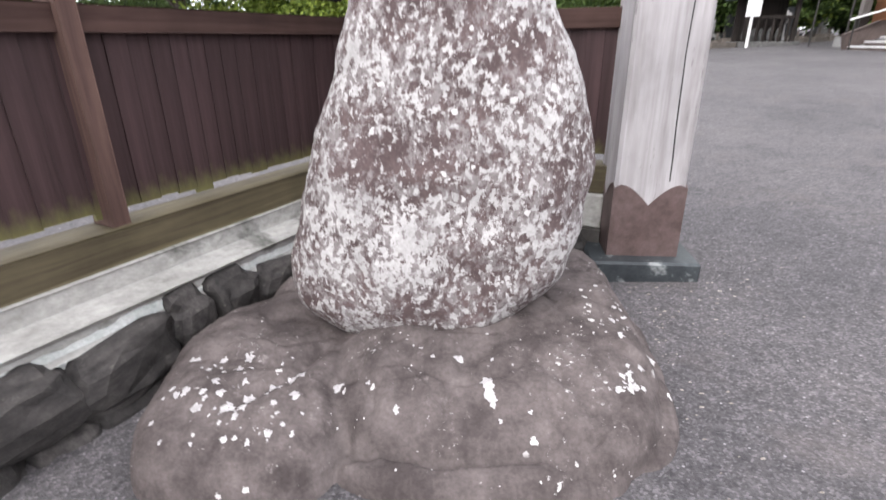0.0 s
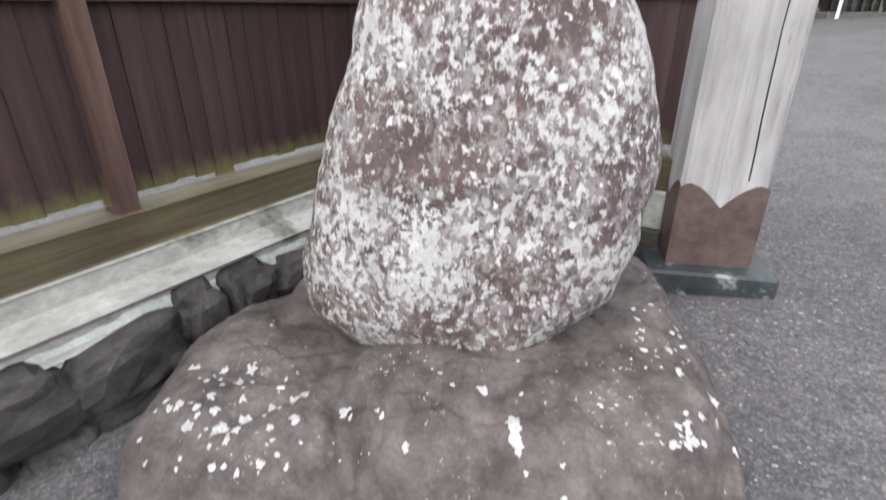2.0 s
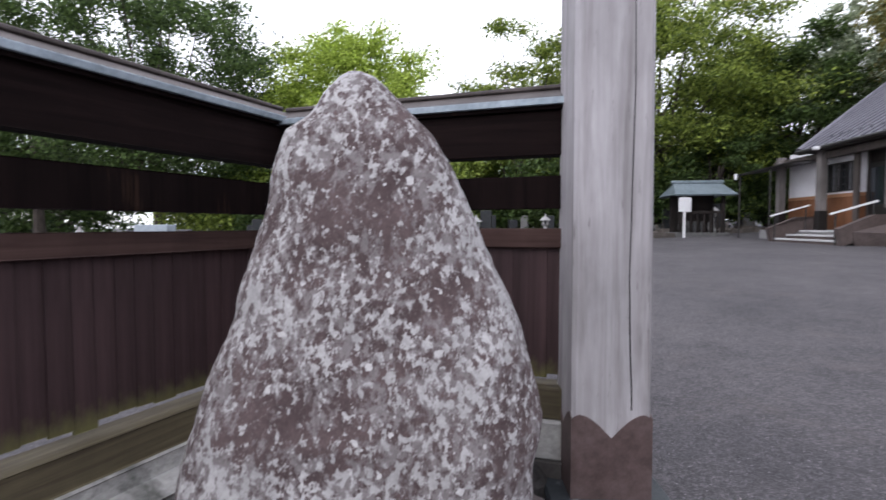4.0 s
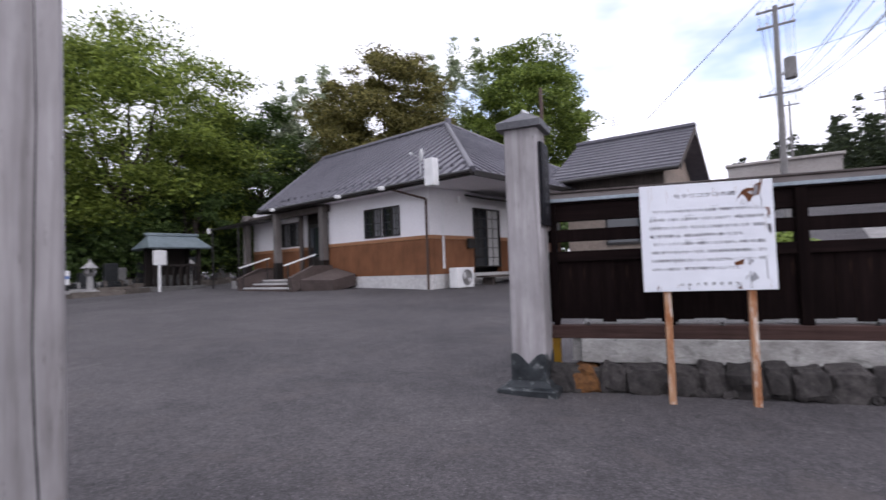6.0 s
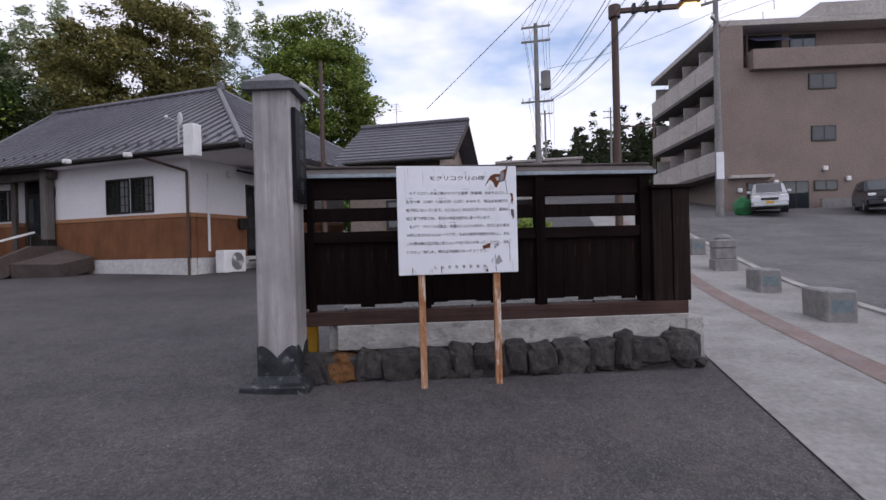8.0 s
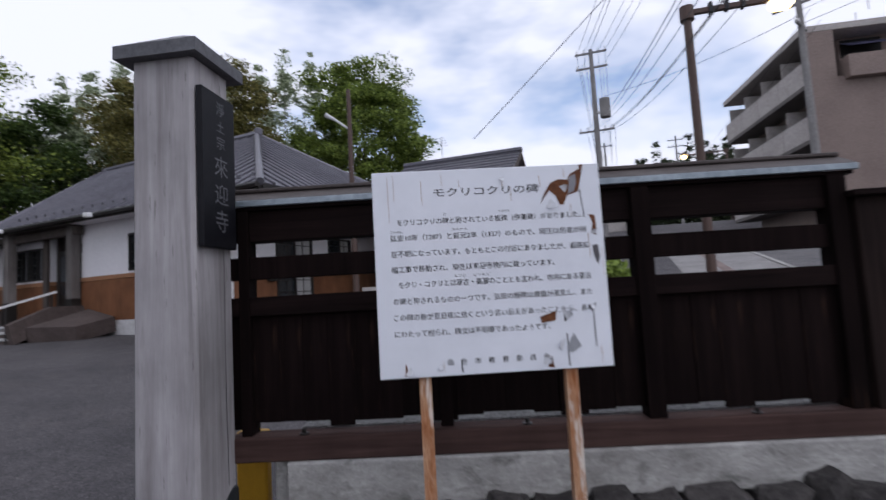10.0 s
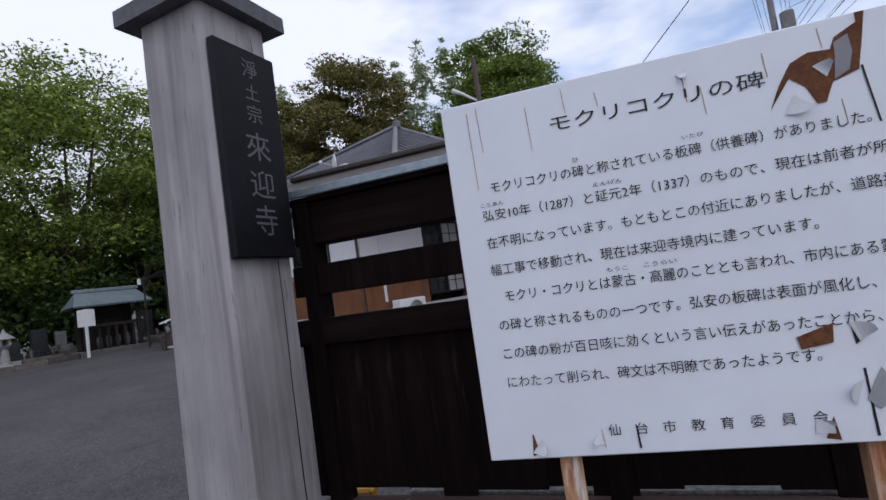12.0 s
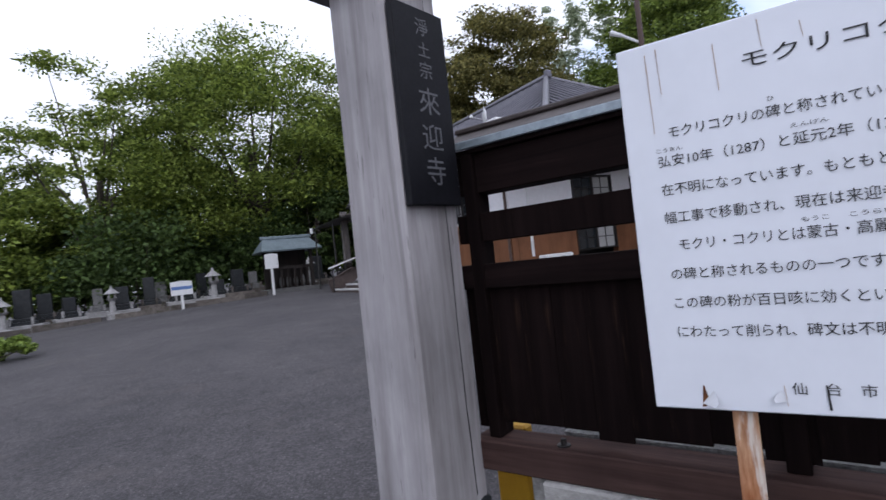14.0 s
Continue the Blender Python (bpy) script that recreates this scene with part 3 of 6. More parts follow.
# ---- gate posts ----
def gate_post(x, y, zg, deg, label, boot=0.42, w=0.179, dark_boot=False):
    """A square timber with chamfered corners, a hipped metal cap, a scalloped copper boot and a plinth plate. Origin at the base's middle."""
    th = empty("gate_post", turned(x, y, zg, deg), label, "gate post", "pair of gate posts")
    h, c = 2.70 - zg, 0.018
    bm = bmesh.new()
    ring = [(-w + c, -w), (w - c, -w), (w, -w + c), (w, w - c), (w - c, w), (-w + c, w), (-w, w - c), (-w, -w + c)]
    levels = [0.06 + (h - 0.06) * k / 24 for k in range(25)]
    rows = []
    for z in levels:
        rows.append([bm.verts.new((px * (1.015 - 0.03 * z / h), py * (1.015 - 0.03 * z / h), z)) for px, py in ring])
    for a, b in zip(rows, rows[1:]):
        for k in range(8):
            bm.faces.new((a[k], a[(k + 1) % 8], b[(k + 1) % 8], b[k]))
    bm.faces.new(rows[-1])
    bm.faces.new(list(reversed(rows[0])))
    part("shaft", bm, POST_WOOD, th)
    for ox, oy in ((0.082, -w - 0.0008), (-0.03, w + 0.0008)):
        bm = bmesh.new()
        left, right = [], []
        for k in range(19):
            t = k / 18
            z = boot - zg + 0.02 + (h - 0.08 - boot + zg) * t
            cx = ox + 0.016 * noise.noise(Vector((z * 1.3, x, oy))) + 0.004 * noise.noise(Vector((z * 7, y, oy)))
            hw = 0.0018 + 0.003 * (1 - t) * (0.6 + 0.4 * noise.noise(Vector((z * 5, 3, oy))))
            yy = oy * (1.015 - 0.03 * z / h)
            left.append(bm.verts.new((cx - hw, yy, z)))
            right.append(bm.verts.new((cx + hw, yy, z)))
        for k in range(18):
            bm.faces.new((left[k], right[k], right[k + 1], left[k + 1]))
        part("drying_crack", bm, DARK, th, "dark drying crack")
    # copper boot with a scalloped upper edge
    bm = bmesh.new()
    k_, zt, zn, g = 10, boot - zg, boot - zg - 0.11, w + 0.006
    corners = [(-g, -g), (g, -g), (g, g), (-g, g)]
    for s in range(4):
        (ax, ay), (bx, by) = corners[s], corners[(s + 1) % 4]
        lo, hi, il, ih = [], [], [], []
        for k in range(2 * k_ + 1):
            t = k / (2 * k_)
            u = abs(t - 0.5) * 2
            z = zn + (zt - zn) * math.sin(min(1.0, u * 1.15) * math.pi / 2) - 0.02 * max(0, u - 0.85) / 0.15
            p = Vector((ax + (bx - ax) * t, ay + (by - ay) * t, 0))
            lo.append(bm.verts.new(p + Vector((0, 0, 0.06))))
            hi.append(bm.verts.new(p + Vector((0, 0, z))))
            q = p * ((w + 0.001) / g)
            ih.append(bm.verts.new(q + Vector((0, 0, z))))
        for k in range(2 * k_):
            bm.faces.new((lo[k], lo[k + 1], hi[k + 1], hi[k]))
            bm.faces.new((hi[k], hi[k + 1], ih[k + 1], ih[k]))
    bmesh.ops.remove_doubles(bm, verts=bm.verts, dist=0.0005)
    part("copper_boot", bm, PATINA if dark_boot else COPPER, th, "blackened metal boot with scalloped edge" if dark_boot else "browned copper boot with scalloped edge")
    if dark_boot:
        rings = []
        for half, z in ((0.30, -0.12), (0.30, 0.035), (0.292, 0.045), (0.235, 0.062), (0.205, 0.10), (g + 0.004, 0.115)):
            rings.append([(-half, -half, z), (half, -half, z), (half, half, z), (-half, half, z)])
        vs = [p for r in rings for p in r]
        fs = [(4 * r + k, 4 * r + (k + 1) % 4, 4 * r + 4 + (k + 1) % 4, 4 * r + 4 + k) for r in range(len(rings) - 1) for k in range(4)]
        tagged(mesh_object("base_plate", vs, fs + [(3, 2, 1, 0), tuple(range(len(vs) - 4, len(vs)))], PATINA, th), "blackened flared metal skirt")
    else:
        bm = bmesh.new()
        add_box(bm, -0.285, 0.285, -0.285, 0.285, -0.12, 0.10, 0.012)
        part("base_plate", bm, PATINA, th, "dark green-grey metal clad base")
    bm = bmesh.new()
    o, t0, t1 = 0.232, h, h + 0.07
    vb = [bm.verts.new(p) for p in ((-o, -o, t0), (o, -o, t0), (o, o, t0), (-o, o, t0))]
    vm = [bm.verts.new(p) for p in ((-o, -o, t1), (o, -o, t1), (o, o, t1), (-o, o, t1))]
    r = 0.03
    vt = [bm.verts.new(p) for p in ((-r, -r, t1 + 0.13), (r, -r, t1 + 0.13), (r, r, t1 + 0.13), (-r, r, t1 + 0.13))]
    bm.faces.new(list(reversed(vb)))
    bm.faces.new(vt)
    for k in range(4):
        j = (k + 1) % 4
        bm.faces.new((vb[k], vb[j], vm[j], vm[k]))
        bm.faces.new((vm[k], vm[j], vt[j], vt[k]))
    part("cap", bm, CAP_METAL, th, "dark hipped metal cap")
    return th


gate_post(1.115, 2.58, -0.075, -2, "weathered grey timber gate post with copper boot")
gate_post(5.412, 2.515, 0.03, 12, "weathered grey timber gate post bearing a black name plaque", w=0.174, dark_boot=True)


def plaque():
    """Hangs flat on the front of the gate post."""
    m = turned(5.41, 2.515, 1.705, 12) @ pose(0, -0.181, 0)
    th = empty("name_plaque", m, "black lacquered temple name plaque with carved characters", "plaque")
    part("panel", box(-0.158, 0.155, -0.035, 0.0, 0, 0.845, 0.004), PLAQUE_BLACK, th)
    rows = [("淨", 0.725, 0.078, 0.075), ("土", 0.635, 0.07, 0.062), ("宗", 0.54, 0.075, 0.072), ("來", 0.385, 0.125, 0.115), ("迎", 0.235, 0.125, 0.11), ("寺", 0.085, 0.115, 0.12)]
    for ch, z, w, h in rows:
        lettering("character", ch, PLAQUE_TEXT, th, w, h, pose(-w / 2 + 0.01, -0.0355, z))


plaque()


# ---- fences ----
def stone_course(parent, length, z0, z1, y0, seed, count, rows_=1, rust=-1, tilt=0.0, rise=None):
    """Rough wall stones set side by side in a mortar bed."""
    rnd = random.Random(seed)
    shapes = [rock_mesh("stone", 0.5, 0.5, 0.5, seed + k, ROCK, 3, 0.30, 0.58) for k in range(8)]
    odd = rock_mesh("stone", 0.5, 0.5, 0.5, seed + 9, RUST_ROCK, 3, 0.36, 0.6)
    hh = (z1 - z0) / rows_
    for r in range(rows_):
        x, k = -0.12 * r, 0
        while x < length - 0.04:
            w = min(length - x, length / count * rnd.uniform(0.55, 1.4))
            ob = new("stone", odd if (k == rust and r == 0) else shapes[rnd.randrange(8)])
            ob.parent = parent
            hgt = hh * rnd.uniform(0.9, 1.12)
            if rise and x > rise[0]:
                hgt += rise[1] * (x - rise[0]) / (length - rise[0])
            ob.matrix_local = Matrix.Translation((x + w / 2, y0 + rnd.uniform(-0.015, 0.015), z0 + hh * r + hgt * 0.48 + tilt * x)) @ \
                Matrix.Rotation(rnd.uniform(-0.16, 0.16), 4, "Y") @ Matrix.Rotation(rnd.choice((0, math.pi)), 4, "Z") @ Matrix.Diagonal((w * 1.12, rnd.uniform(0.3, 0.38), hgt * 1.06, 1))
            if r == 0 and rnd.random() < 0.6:
                chock = new("chock_stone", shapes[rnd.randrange(8)])
                chock.parent = parent
                chock.matrix_local = Matrix.Translation((x + w, y0 + (0.11 if y0 > 0 else -0.11), z0 + 0.05 + tilt * x)) @ Matrix.Rotation(rnd.uniform(-0.6, 0.6), 4, "Y") @ \
                    Matrix.Diagonal((rnd.uniform(0.08, 0.15), 0.12, rnd.uniform(0.07, 0.12), 1))
            x += w
            k += 1


def fence(name, x, y, deg, length, face, prof, posts, boards, label, seed, boardmat, railmat, roof0=0.0, roof1=0.0, flip=1, ledge=(0.1, 0.0), foot=0.0, bed=0.03):
    """A boarded fence with open slots, a little metal roof, a sill beam, a concrete footing and a base of rough stones. x runs along it; -y is its front."""
    th = empty(name, turned(x, y, 0, deg), label, "fence")
    top, beam0, mid1, mid0, low1, low0, sill1, sill0, foot0, base0 = prof
    f = flip
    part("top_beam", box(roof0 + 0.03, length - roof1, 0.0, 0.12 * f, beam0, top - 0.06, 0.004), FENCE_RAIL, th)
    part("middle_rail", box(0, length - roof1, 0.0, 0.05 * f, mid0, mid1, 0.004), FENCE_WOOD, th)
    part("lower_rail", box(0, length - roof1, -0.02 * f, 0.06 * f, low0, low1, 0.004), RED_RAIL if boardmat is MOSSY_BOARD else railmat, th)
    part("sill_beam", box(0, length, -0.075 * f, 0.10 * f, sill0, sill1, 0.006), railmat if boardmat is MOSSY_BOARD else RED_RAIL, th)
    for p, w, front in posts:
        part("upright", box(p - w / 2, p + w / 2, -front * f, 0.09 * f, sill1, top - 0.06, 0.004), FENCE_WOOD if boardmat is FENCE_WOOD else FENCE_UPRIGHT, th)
    rnd = random.Random(seed)
    bw = boards
    zc = sill1
    b0 = 0.0
    while b0 < length - roof1 - 0.02:
        w = bw * rnd.uniform(0.88, 1.12)
        w = min(w, length - roof1 - b0)
        d = rnd.choice((-0.0045, -0.0015, 0.0015, 0.0045)) + rnd.uniform(-0.0006, 0.0006)
        bm = box(-0.0015, w + 0.0015, (0.012 + d) * f, (0.03 + d) * f, rnd.choice((0.055, 0.06, 0.05, 0.065, 0.03)), low0 - zc, 0.002)
        part("board", bm, boardmat, th, m=pose(b0, 0, zc))
        b0 += w
    # metal roof: two thin slopes, a pale drip edge and a ridge
    r0, r1 = roof0 - 0.02, length - roof1 + 0.06
    yc, ov = 0.115 * f, 0.155
    zt = top + 0.075
    for sgn, nm in ((-1, "roof_front"), (1, "roof_back")):
        ye = yc + sgn * ov
        pts = [(r0, yc, zt), (r1, yc, zt), (r1, ye, top), (r0, ye, top)]
        part(nm, slab(pts if sgn > 0 else list(reversed(pts)), 0.012), ROOF_TOP, th, "brown folded metal slope")
        part("drip_edge", box(r0, r1, ye - 0.010, ye + 0.010, top - 0.040, top - 0.003, 0.004), ROOF_EDGE, th, "pale blue-grey metal drip edge")
        part("eave_board", box(r0 + 0.02, r1 - 0.02, min(yc, ye) + 0.013, max(yc, ye) - 0.013, top - 0.058, top - 0.040), FENCE_WOOD, th)
    part("ridge", box(r0, r1, yc - 0.03, yc + 0.03, zt - 0.006, zt + 0.018, 0.006), ROOF_TOP, th)
    out, step = ledge
    part("footing", box(foot, length, -0.10 * f, 0.11 * f, foot0, sill0 - 0.001, 0.01), CONCRETE, th, "stained pale concrete footing")
    if out > 0.1:
        part("footing_ledge", box(0, length, -out * f, -0.101 * f, foot0, sill0 - step, 0.03), CONCRETE, th, "stained pale concrete ledge")
    part("mortar_bed", box(0, length, -(out + bed) * f, 0.12 * f, base0, foot0 - 0.001 - 0.04 * (bed > 0.05), 0.03 * (bed > 0.05)), MORTAR, th)
    return th


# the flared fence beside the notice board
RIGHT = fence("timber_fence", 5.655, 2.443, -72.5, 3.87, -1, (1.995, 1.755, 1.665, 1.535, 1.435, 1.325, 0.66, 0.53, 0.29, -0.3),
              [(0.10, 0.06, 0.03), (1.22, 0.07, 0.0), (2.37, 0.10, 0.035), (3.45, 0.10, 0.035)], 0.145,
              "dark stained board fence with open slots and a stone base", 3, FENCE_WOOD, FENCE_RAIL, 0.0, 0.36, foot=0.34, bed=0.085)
stone_course(RIGHT, 3.9, -0.03, 0.285, -0.085, 12, 14, 1, rust=1, tilt=0.014, rise=(2.3, 0.05))
bm_ = bmesh.new()
add_box(bm_, 3.52, 3.72, -0.06, 0.10, 0.66, 1.80, 0.004)
part("end_board", bm_, END_BOARD, RIGHT)
part("end_board", box(3.725, 3.90, -0.075, 0.10, 0.66, 1.80, 0.004), END_BOARD, RIGHT)
part("end_cap", box(3.48, 3.95, -0.11, 0.14, 1.80, 1.835, 0.005), FENCE_RAIL, RIGHT)
part("footing_step", box(0.25, 0.338, -0.02, 0.11, 0.29, 0.528, 0.008), CONCRETE, RIGHT, "recessed grey concrete step")
part("end_pier", box(3.81, 4.01, -0.12, 0.14, -0.2, 0.50, 0.02), CONCRETE, RIGHT, "pale concrete end pier")

# the flared fence and the short wing behind the standing stone
LEFT = fence("timber_fence", -0.64, 3.27, -115, 4.9, 1, (1.95, 1.645, 1.54, 1.35, 1.26, 1.16, 0.40, 0.25, 0.06, -0.5),
             [(1.65, 0.075, 0.045), (2.85, 0.075, 0.045), (4.1, 0.075, 0.045)], 0.094,
             "dark reddish board fence with mossy foot on rough stones", 5, MOSSY_BOARD, MOSSY_RAIL, -0.1, 0.0, flip=-1, ledge=(0.27, 0.09), bed=-0.05)
stone_course(LEFT, 4.9, -0.42, 0.10, 0.225, 21, 14, 2, tilt=-0.005)


def lime_streak():
    """A pale runny lime band along the foot of the concrete ledge."""
    verts, faces = [], []
    n = 160
    for k in range(n + 1):
        x = 4.9 * k / n
        z0 = 0.03 + 0.012 * noise.noise(Vector((x * 5, 1, 0)))
        z1 = 0.105 + 0.03 * noise.noise(Vector((x * 3.1, 4, 0))) + 0.012 * noise.noise(Vector((x * 17, 2, 0)))
        verts += [(x, 0.285, z0), (x, 0.278, z1), (x, 0.262, z1 + 0.004)]
    for k in range(n):
        for j in range(2):
            faces.append((3 * k + j, 3 * k + 3 + j, 3 * k + 4 + j, 3 * k + 1 + j))
    tagged(mesh_object("lime_streak", verts, faces, LIME, LEFT), "pale mint-white lime bloom")


lime_streak()
WING = fence("timber_fence", -0.62, 3.26, -19.3, 1.68, -1, (1.93, 1.645, 1.54, 1.37, 1.27, 1.17, 0.46, 0.30, 0.10, -0.4),
             [], 0.094, "short dark board fence joining the gate post", 7, MOSSY_BOARD, MOSSY_RAIL, -0.04, 0.0)
stone_course(WING, 1.6, -0.2, 0.12, -0.10, 31, 6, 1)


# ---- standing stone ----
def standing_stone():
    prof = [(0.03, -0.34, 0.20, 0.17), (0.08, -0.43, 0.32, 0.21), (0.14, -0.485, 0.41, 0.235), (0.22, -0.52, 0.49, 0.25), (0.31, -0.535, 0.55, 0.255), (0.45, -0.51, 0.60, 0.255),
            (0.70, -0.425, 0.635, 0.245), (0.85, -0.36, 0.615, 0.23), (1.0, -0.30, 0.565, 0.215), (1.27, -0.22, 0.455, 0.18),
            (1.45, -0.18, 0.36, 0.15), (1.57, -0.135, 0.29, 0.13), (1.615, -0.06, 0.25, 0.11), (1.69, -0.02, 0.185, 0.08), (1.745, 0.02, 0.12, 0.05), (1.755, 0.04, 0.09, 0.02)]
    zs = [p[0] for p in prof]
    n, rows = 72, 84
    verts = []
    for r in range(rows + 1):
        z = zs[0] + (zs[-1] - zs[0]) * r / rows
        xl, xr, d = (float(np.interp(z, zs, [p[k] for p in prof])) for k in (1, 2, 3))
        cx, rx = (xl + xr) / 2, (xr - xl) / 2
        cy = 1.66 + 0.03 * (z - 0.4)
        for k in range(n):
            a = 2 * math.pi * k / n
            ca, sa = math.cos(a), math.sin(a)
            e = 2 / 2.6
            p = Vector((cx + rx * math.copysign(abs(ca) ** e, ca), cy + d * math.copysign(abs(sa) ** e, sa), z))
            nz = 0.035 * noise.noise(p * 3.1) + 0.018 * noise.noise(p * 8.0) + 0.008 * noise.noise(p * 21.0)
            p += Vector((ca, sa, 0)) * nz * min(1.0, 0.3 + 2 * d)
            verts.append(tuple(p))
    faces = [(r * n + k, r * n + (k + 1) % n, (r + 1) * n + (k + 1) % n, (r + 1) * n + k) for r in range(rows) for k in range(n)]
    faces += [tuple(range(n - 1, -1, -1)), tuple(rows * n + k for k in range(n))]
    ob = mesh_object("standing_stone", verts, faces, MONUMENT, smooth=True)
    tagged(ob, "tall pointed standing stone crusted with pale lichen", "stone monument")


def base_rock():
    # centre, half sizes, height and forward tilt of the top, squareness
    lumps = [(0.28, 1.78, 0.60, 0.80, 0.13, 0.16, 4.6), (-0.58, 1.42, 0.43, 0.54, 0.075, 0.12, 3.0), (0.24, 1.09, 0.50, 0.20, -0.075, 0.0, 2.8), (0.70, 1.55, 0.25, 0.50, -0.02, 0.12, 3.0),
             (-0.30, 2.0, 0.50, 0.40, 0.06, 0.0, 3.5), (-0.50, 1.05, 0.28, 0.19, -0.085, 0.1, 2.6)]
    cracks = [((-0.36, 1.42), (-0.45, 1.22), 0.030, 0.035), ((-0.45, 1.22), (-0.58, 1.10), 0.022, 0.03), ((-0.22, 1.06), (-0.30, 1.22), 0.030, 0.045), ((-0.20, 1.02), (0.10, 0.985), 0.030, 0.016),
              ((0.10, 0.985), (0.45, 1.005), 0.034, 0.016), ((0.45, 1.005), (0.62, 1.06), 0.024, 0.018), ((0.02, 1.22), (0.14, 1.08), 0.012, 0.014), ((0.42, 1.30), (0.60, 1.12), 0.014, 0.03)]

    def carve(x, y):
        """How deep the cracks cut at a place."""
        cut = 0.0
        for (ax, ay), (bx, by), deep, wide in cracks:
            dx, dy = bx - ax, by - ay
            t = min(1.0, max(0.0, ((x - ax) * dx + (y - ay) * dy) / (dx * dx + dy * dy)))
            d = math.hypot(x - ax - t * dx, y - ay - t * dy)
            cut = max(cut, deep * max(0.0, 1 - d / wide))
        return cut
    nx, ny = 240, 170
    x0, x1, y0, y1 = -1.2, 1.1, 0.74, 2.35
    verts, keep = [], []
    for j in range(ny + 1):
        for i in range(nx + 1):
            x, y = x0 + (x1 - x0) * i / nx, y0 + (y1 - y0) * j / ny
            wob = Vector((x * 2.2, y * 2.2, 0.0))
            xx, yy = x + 0.05 * noise.noise(wob), y + 0.05 * noise.noise(wob + Vector((9, 4, 2)))
            g = ground_z(x, y) - 0.05
            rise = 0.0
            for cx, cy, rx, ry, t, tilt, e in lumps:
                q = abs((xx - cx) / rx) ** e + abs((yy - cy) / ry) ** e
                if q < 1:
                    rise += max(0.0, (t + tilt * min(0.0, y - 1.45) - g) * (1 - q) ** 0.31) ** 7
            z = g + rise ** (1 / 7)
            if z > g:
                z -= carve(xx, yy)
                z += 0.016 * noise.noise(Vector((x * 3, y * 3.4, 1))) + 0.02 * noise.noise(Vector((x * 7, y * 9, 3))) + 0.006 * noise.noise(Vector((x * 27, y * 31, 5)))
                q3 = Vector((x * 3.2 + 0.35 * noise.noise(Vector((x * 5, y * 5, 2))), y * 4.1 + 0.35 * noise.noise(Vector((x * 5, y * 5, 9))), 4.0))
                dist, near = noise.voronoi(q3)
                z -= 0.026 * max(0.0, 1 - (dist[1] - dist[0]) / 0.10) * max(0.0, 0.35 + noise.noise(q3 * 0.6))
                z += 0.022 * noise.noise(near[0] * 1.7) + 0.004 * noise.noise(Vector((x * 60, y * 66, 1)))
            verts.append((x, y, z))
    n = nx + 1
    faces = [(j * n + i, j * n + i + 1, (j + 1) * n + i + 1, (j + 1) * n + i) for j in range(ny) for i in range(nx)]
    ob = mesh_object("base_rock", verts, faces, BASE_ROCK, smooth=True)
    tagged(ob, "low brown-grey boulder with white lichen spots under the stone", "boulder")
    # white lichen rosettes lying on the rock, as one sheet of small patches
    rnd = random.Random(8)
    def height(px, py):
        fx, fy = (px - x0) / (x1 - x0) * nx, (py - y0) / (y1 - y0) * ny
        i, j = int(fx), int(fy)
        a, b = fx - i, fy - j
        z00, z10, z01, z11 = (verts[(j + q) * n + i + p][2] for p, q in ((0, 0), (1, 0), (0, 1), (1, 1)))
        return z00 * (1 - a) * (1 - b) + z10 * a * (1 - b) + z01 * (1 - a) * b + z11 * a * b
    pv, pf = [], []
    def rosette(cx, cy, r, ecc=1.0):
        k0, m, ph = len(pv), 14, rnd.uniform(0, 6)
        pv.append((cx, cy, height(cx, cy) + 0.0045))
        for k in range(m):
            a = 2 * math.pi * k / m
            q = r * (0.8 + 0.75 * noise.noise(Vector((2 * math.cos(a + ph), 2 * math.sin(a + ph), cx * 40))) + 0.25 * noise.noise(Vector((7 * math.cos(a), 7 * math.sin(a), cy * 60))))
            px, py = cx + q * math.cos(a), cy + q * ecc * math.sin(a)
            pv.append((px, py, height(px, py) + 0.0025))
        for k in range(m):
            pf.append((k0, k0 + 1 + k, k0 + 1 + (k + 1) % m))
    for cx, cy, sx, sy, count, big in ((0.76, 1.20, 0.05, 0.16, 42, 0.013), (0.82, 1.60, 0.05, 0.12, 16, 0.013), (-0.55, 1.17, 0.13, 0.10, 34, 0.014), (-0.72, 1.12, 0.08, 0.10, 16, 0.013), (0.05, 1.2, 0.3, 0.12, 18, 0.007), (0.1, 1.02, 0.3, 0.05, 14, 0.006), (-0.5, 0.98, 0.13, 0.1, 20, 0.007)):
        for _ in range(count):
            px, py = rnd.gauss(cx, sx), rnd.gauss(cy, sy)
            if x0 + 0.1 < px < x1 - 0.1 and y0 + 0.1 < py < y1 - 0.1 and height(px, py) > ground_z(px, py) + 0.02 and \
                    math.hypot(height(px + 0.02, py) - height(px - 0.02, py), height(px, py + 0.02) - height(px, py - 0.02)) < 0.03:
                rosette(px, py, big * rnd.uniform(0.35, 1.5), rnd.uniform(0.7, 1.3))
    for dy in (0.0, 0.02, 0.04, 0.06, 0.075):
        rosette(0.26 - 0.1 * dy + 0.008 * rnd.uniform(-1, 1), 1.125 + dy, 0.021, 1.0)
    rosette(0.155, 1.285, 0.022, 0.7)
    rosette(-0.045, 1.105, 0.013, 1.2)
    rosette(0.90, 1.52, 0.024, 1.2)
    lp = mesh_object("lichen_crust", pv, pf, LICHEN, ob)
    lp["kind"] = "stuff"


standing_stone()
base_rock()


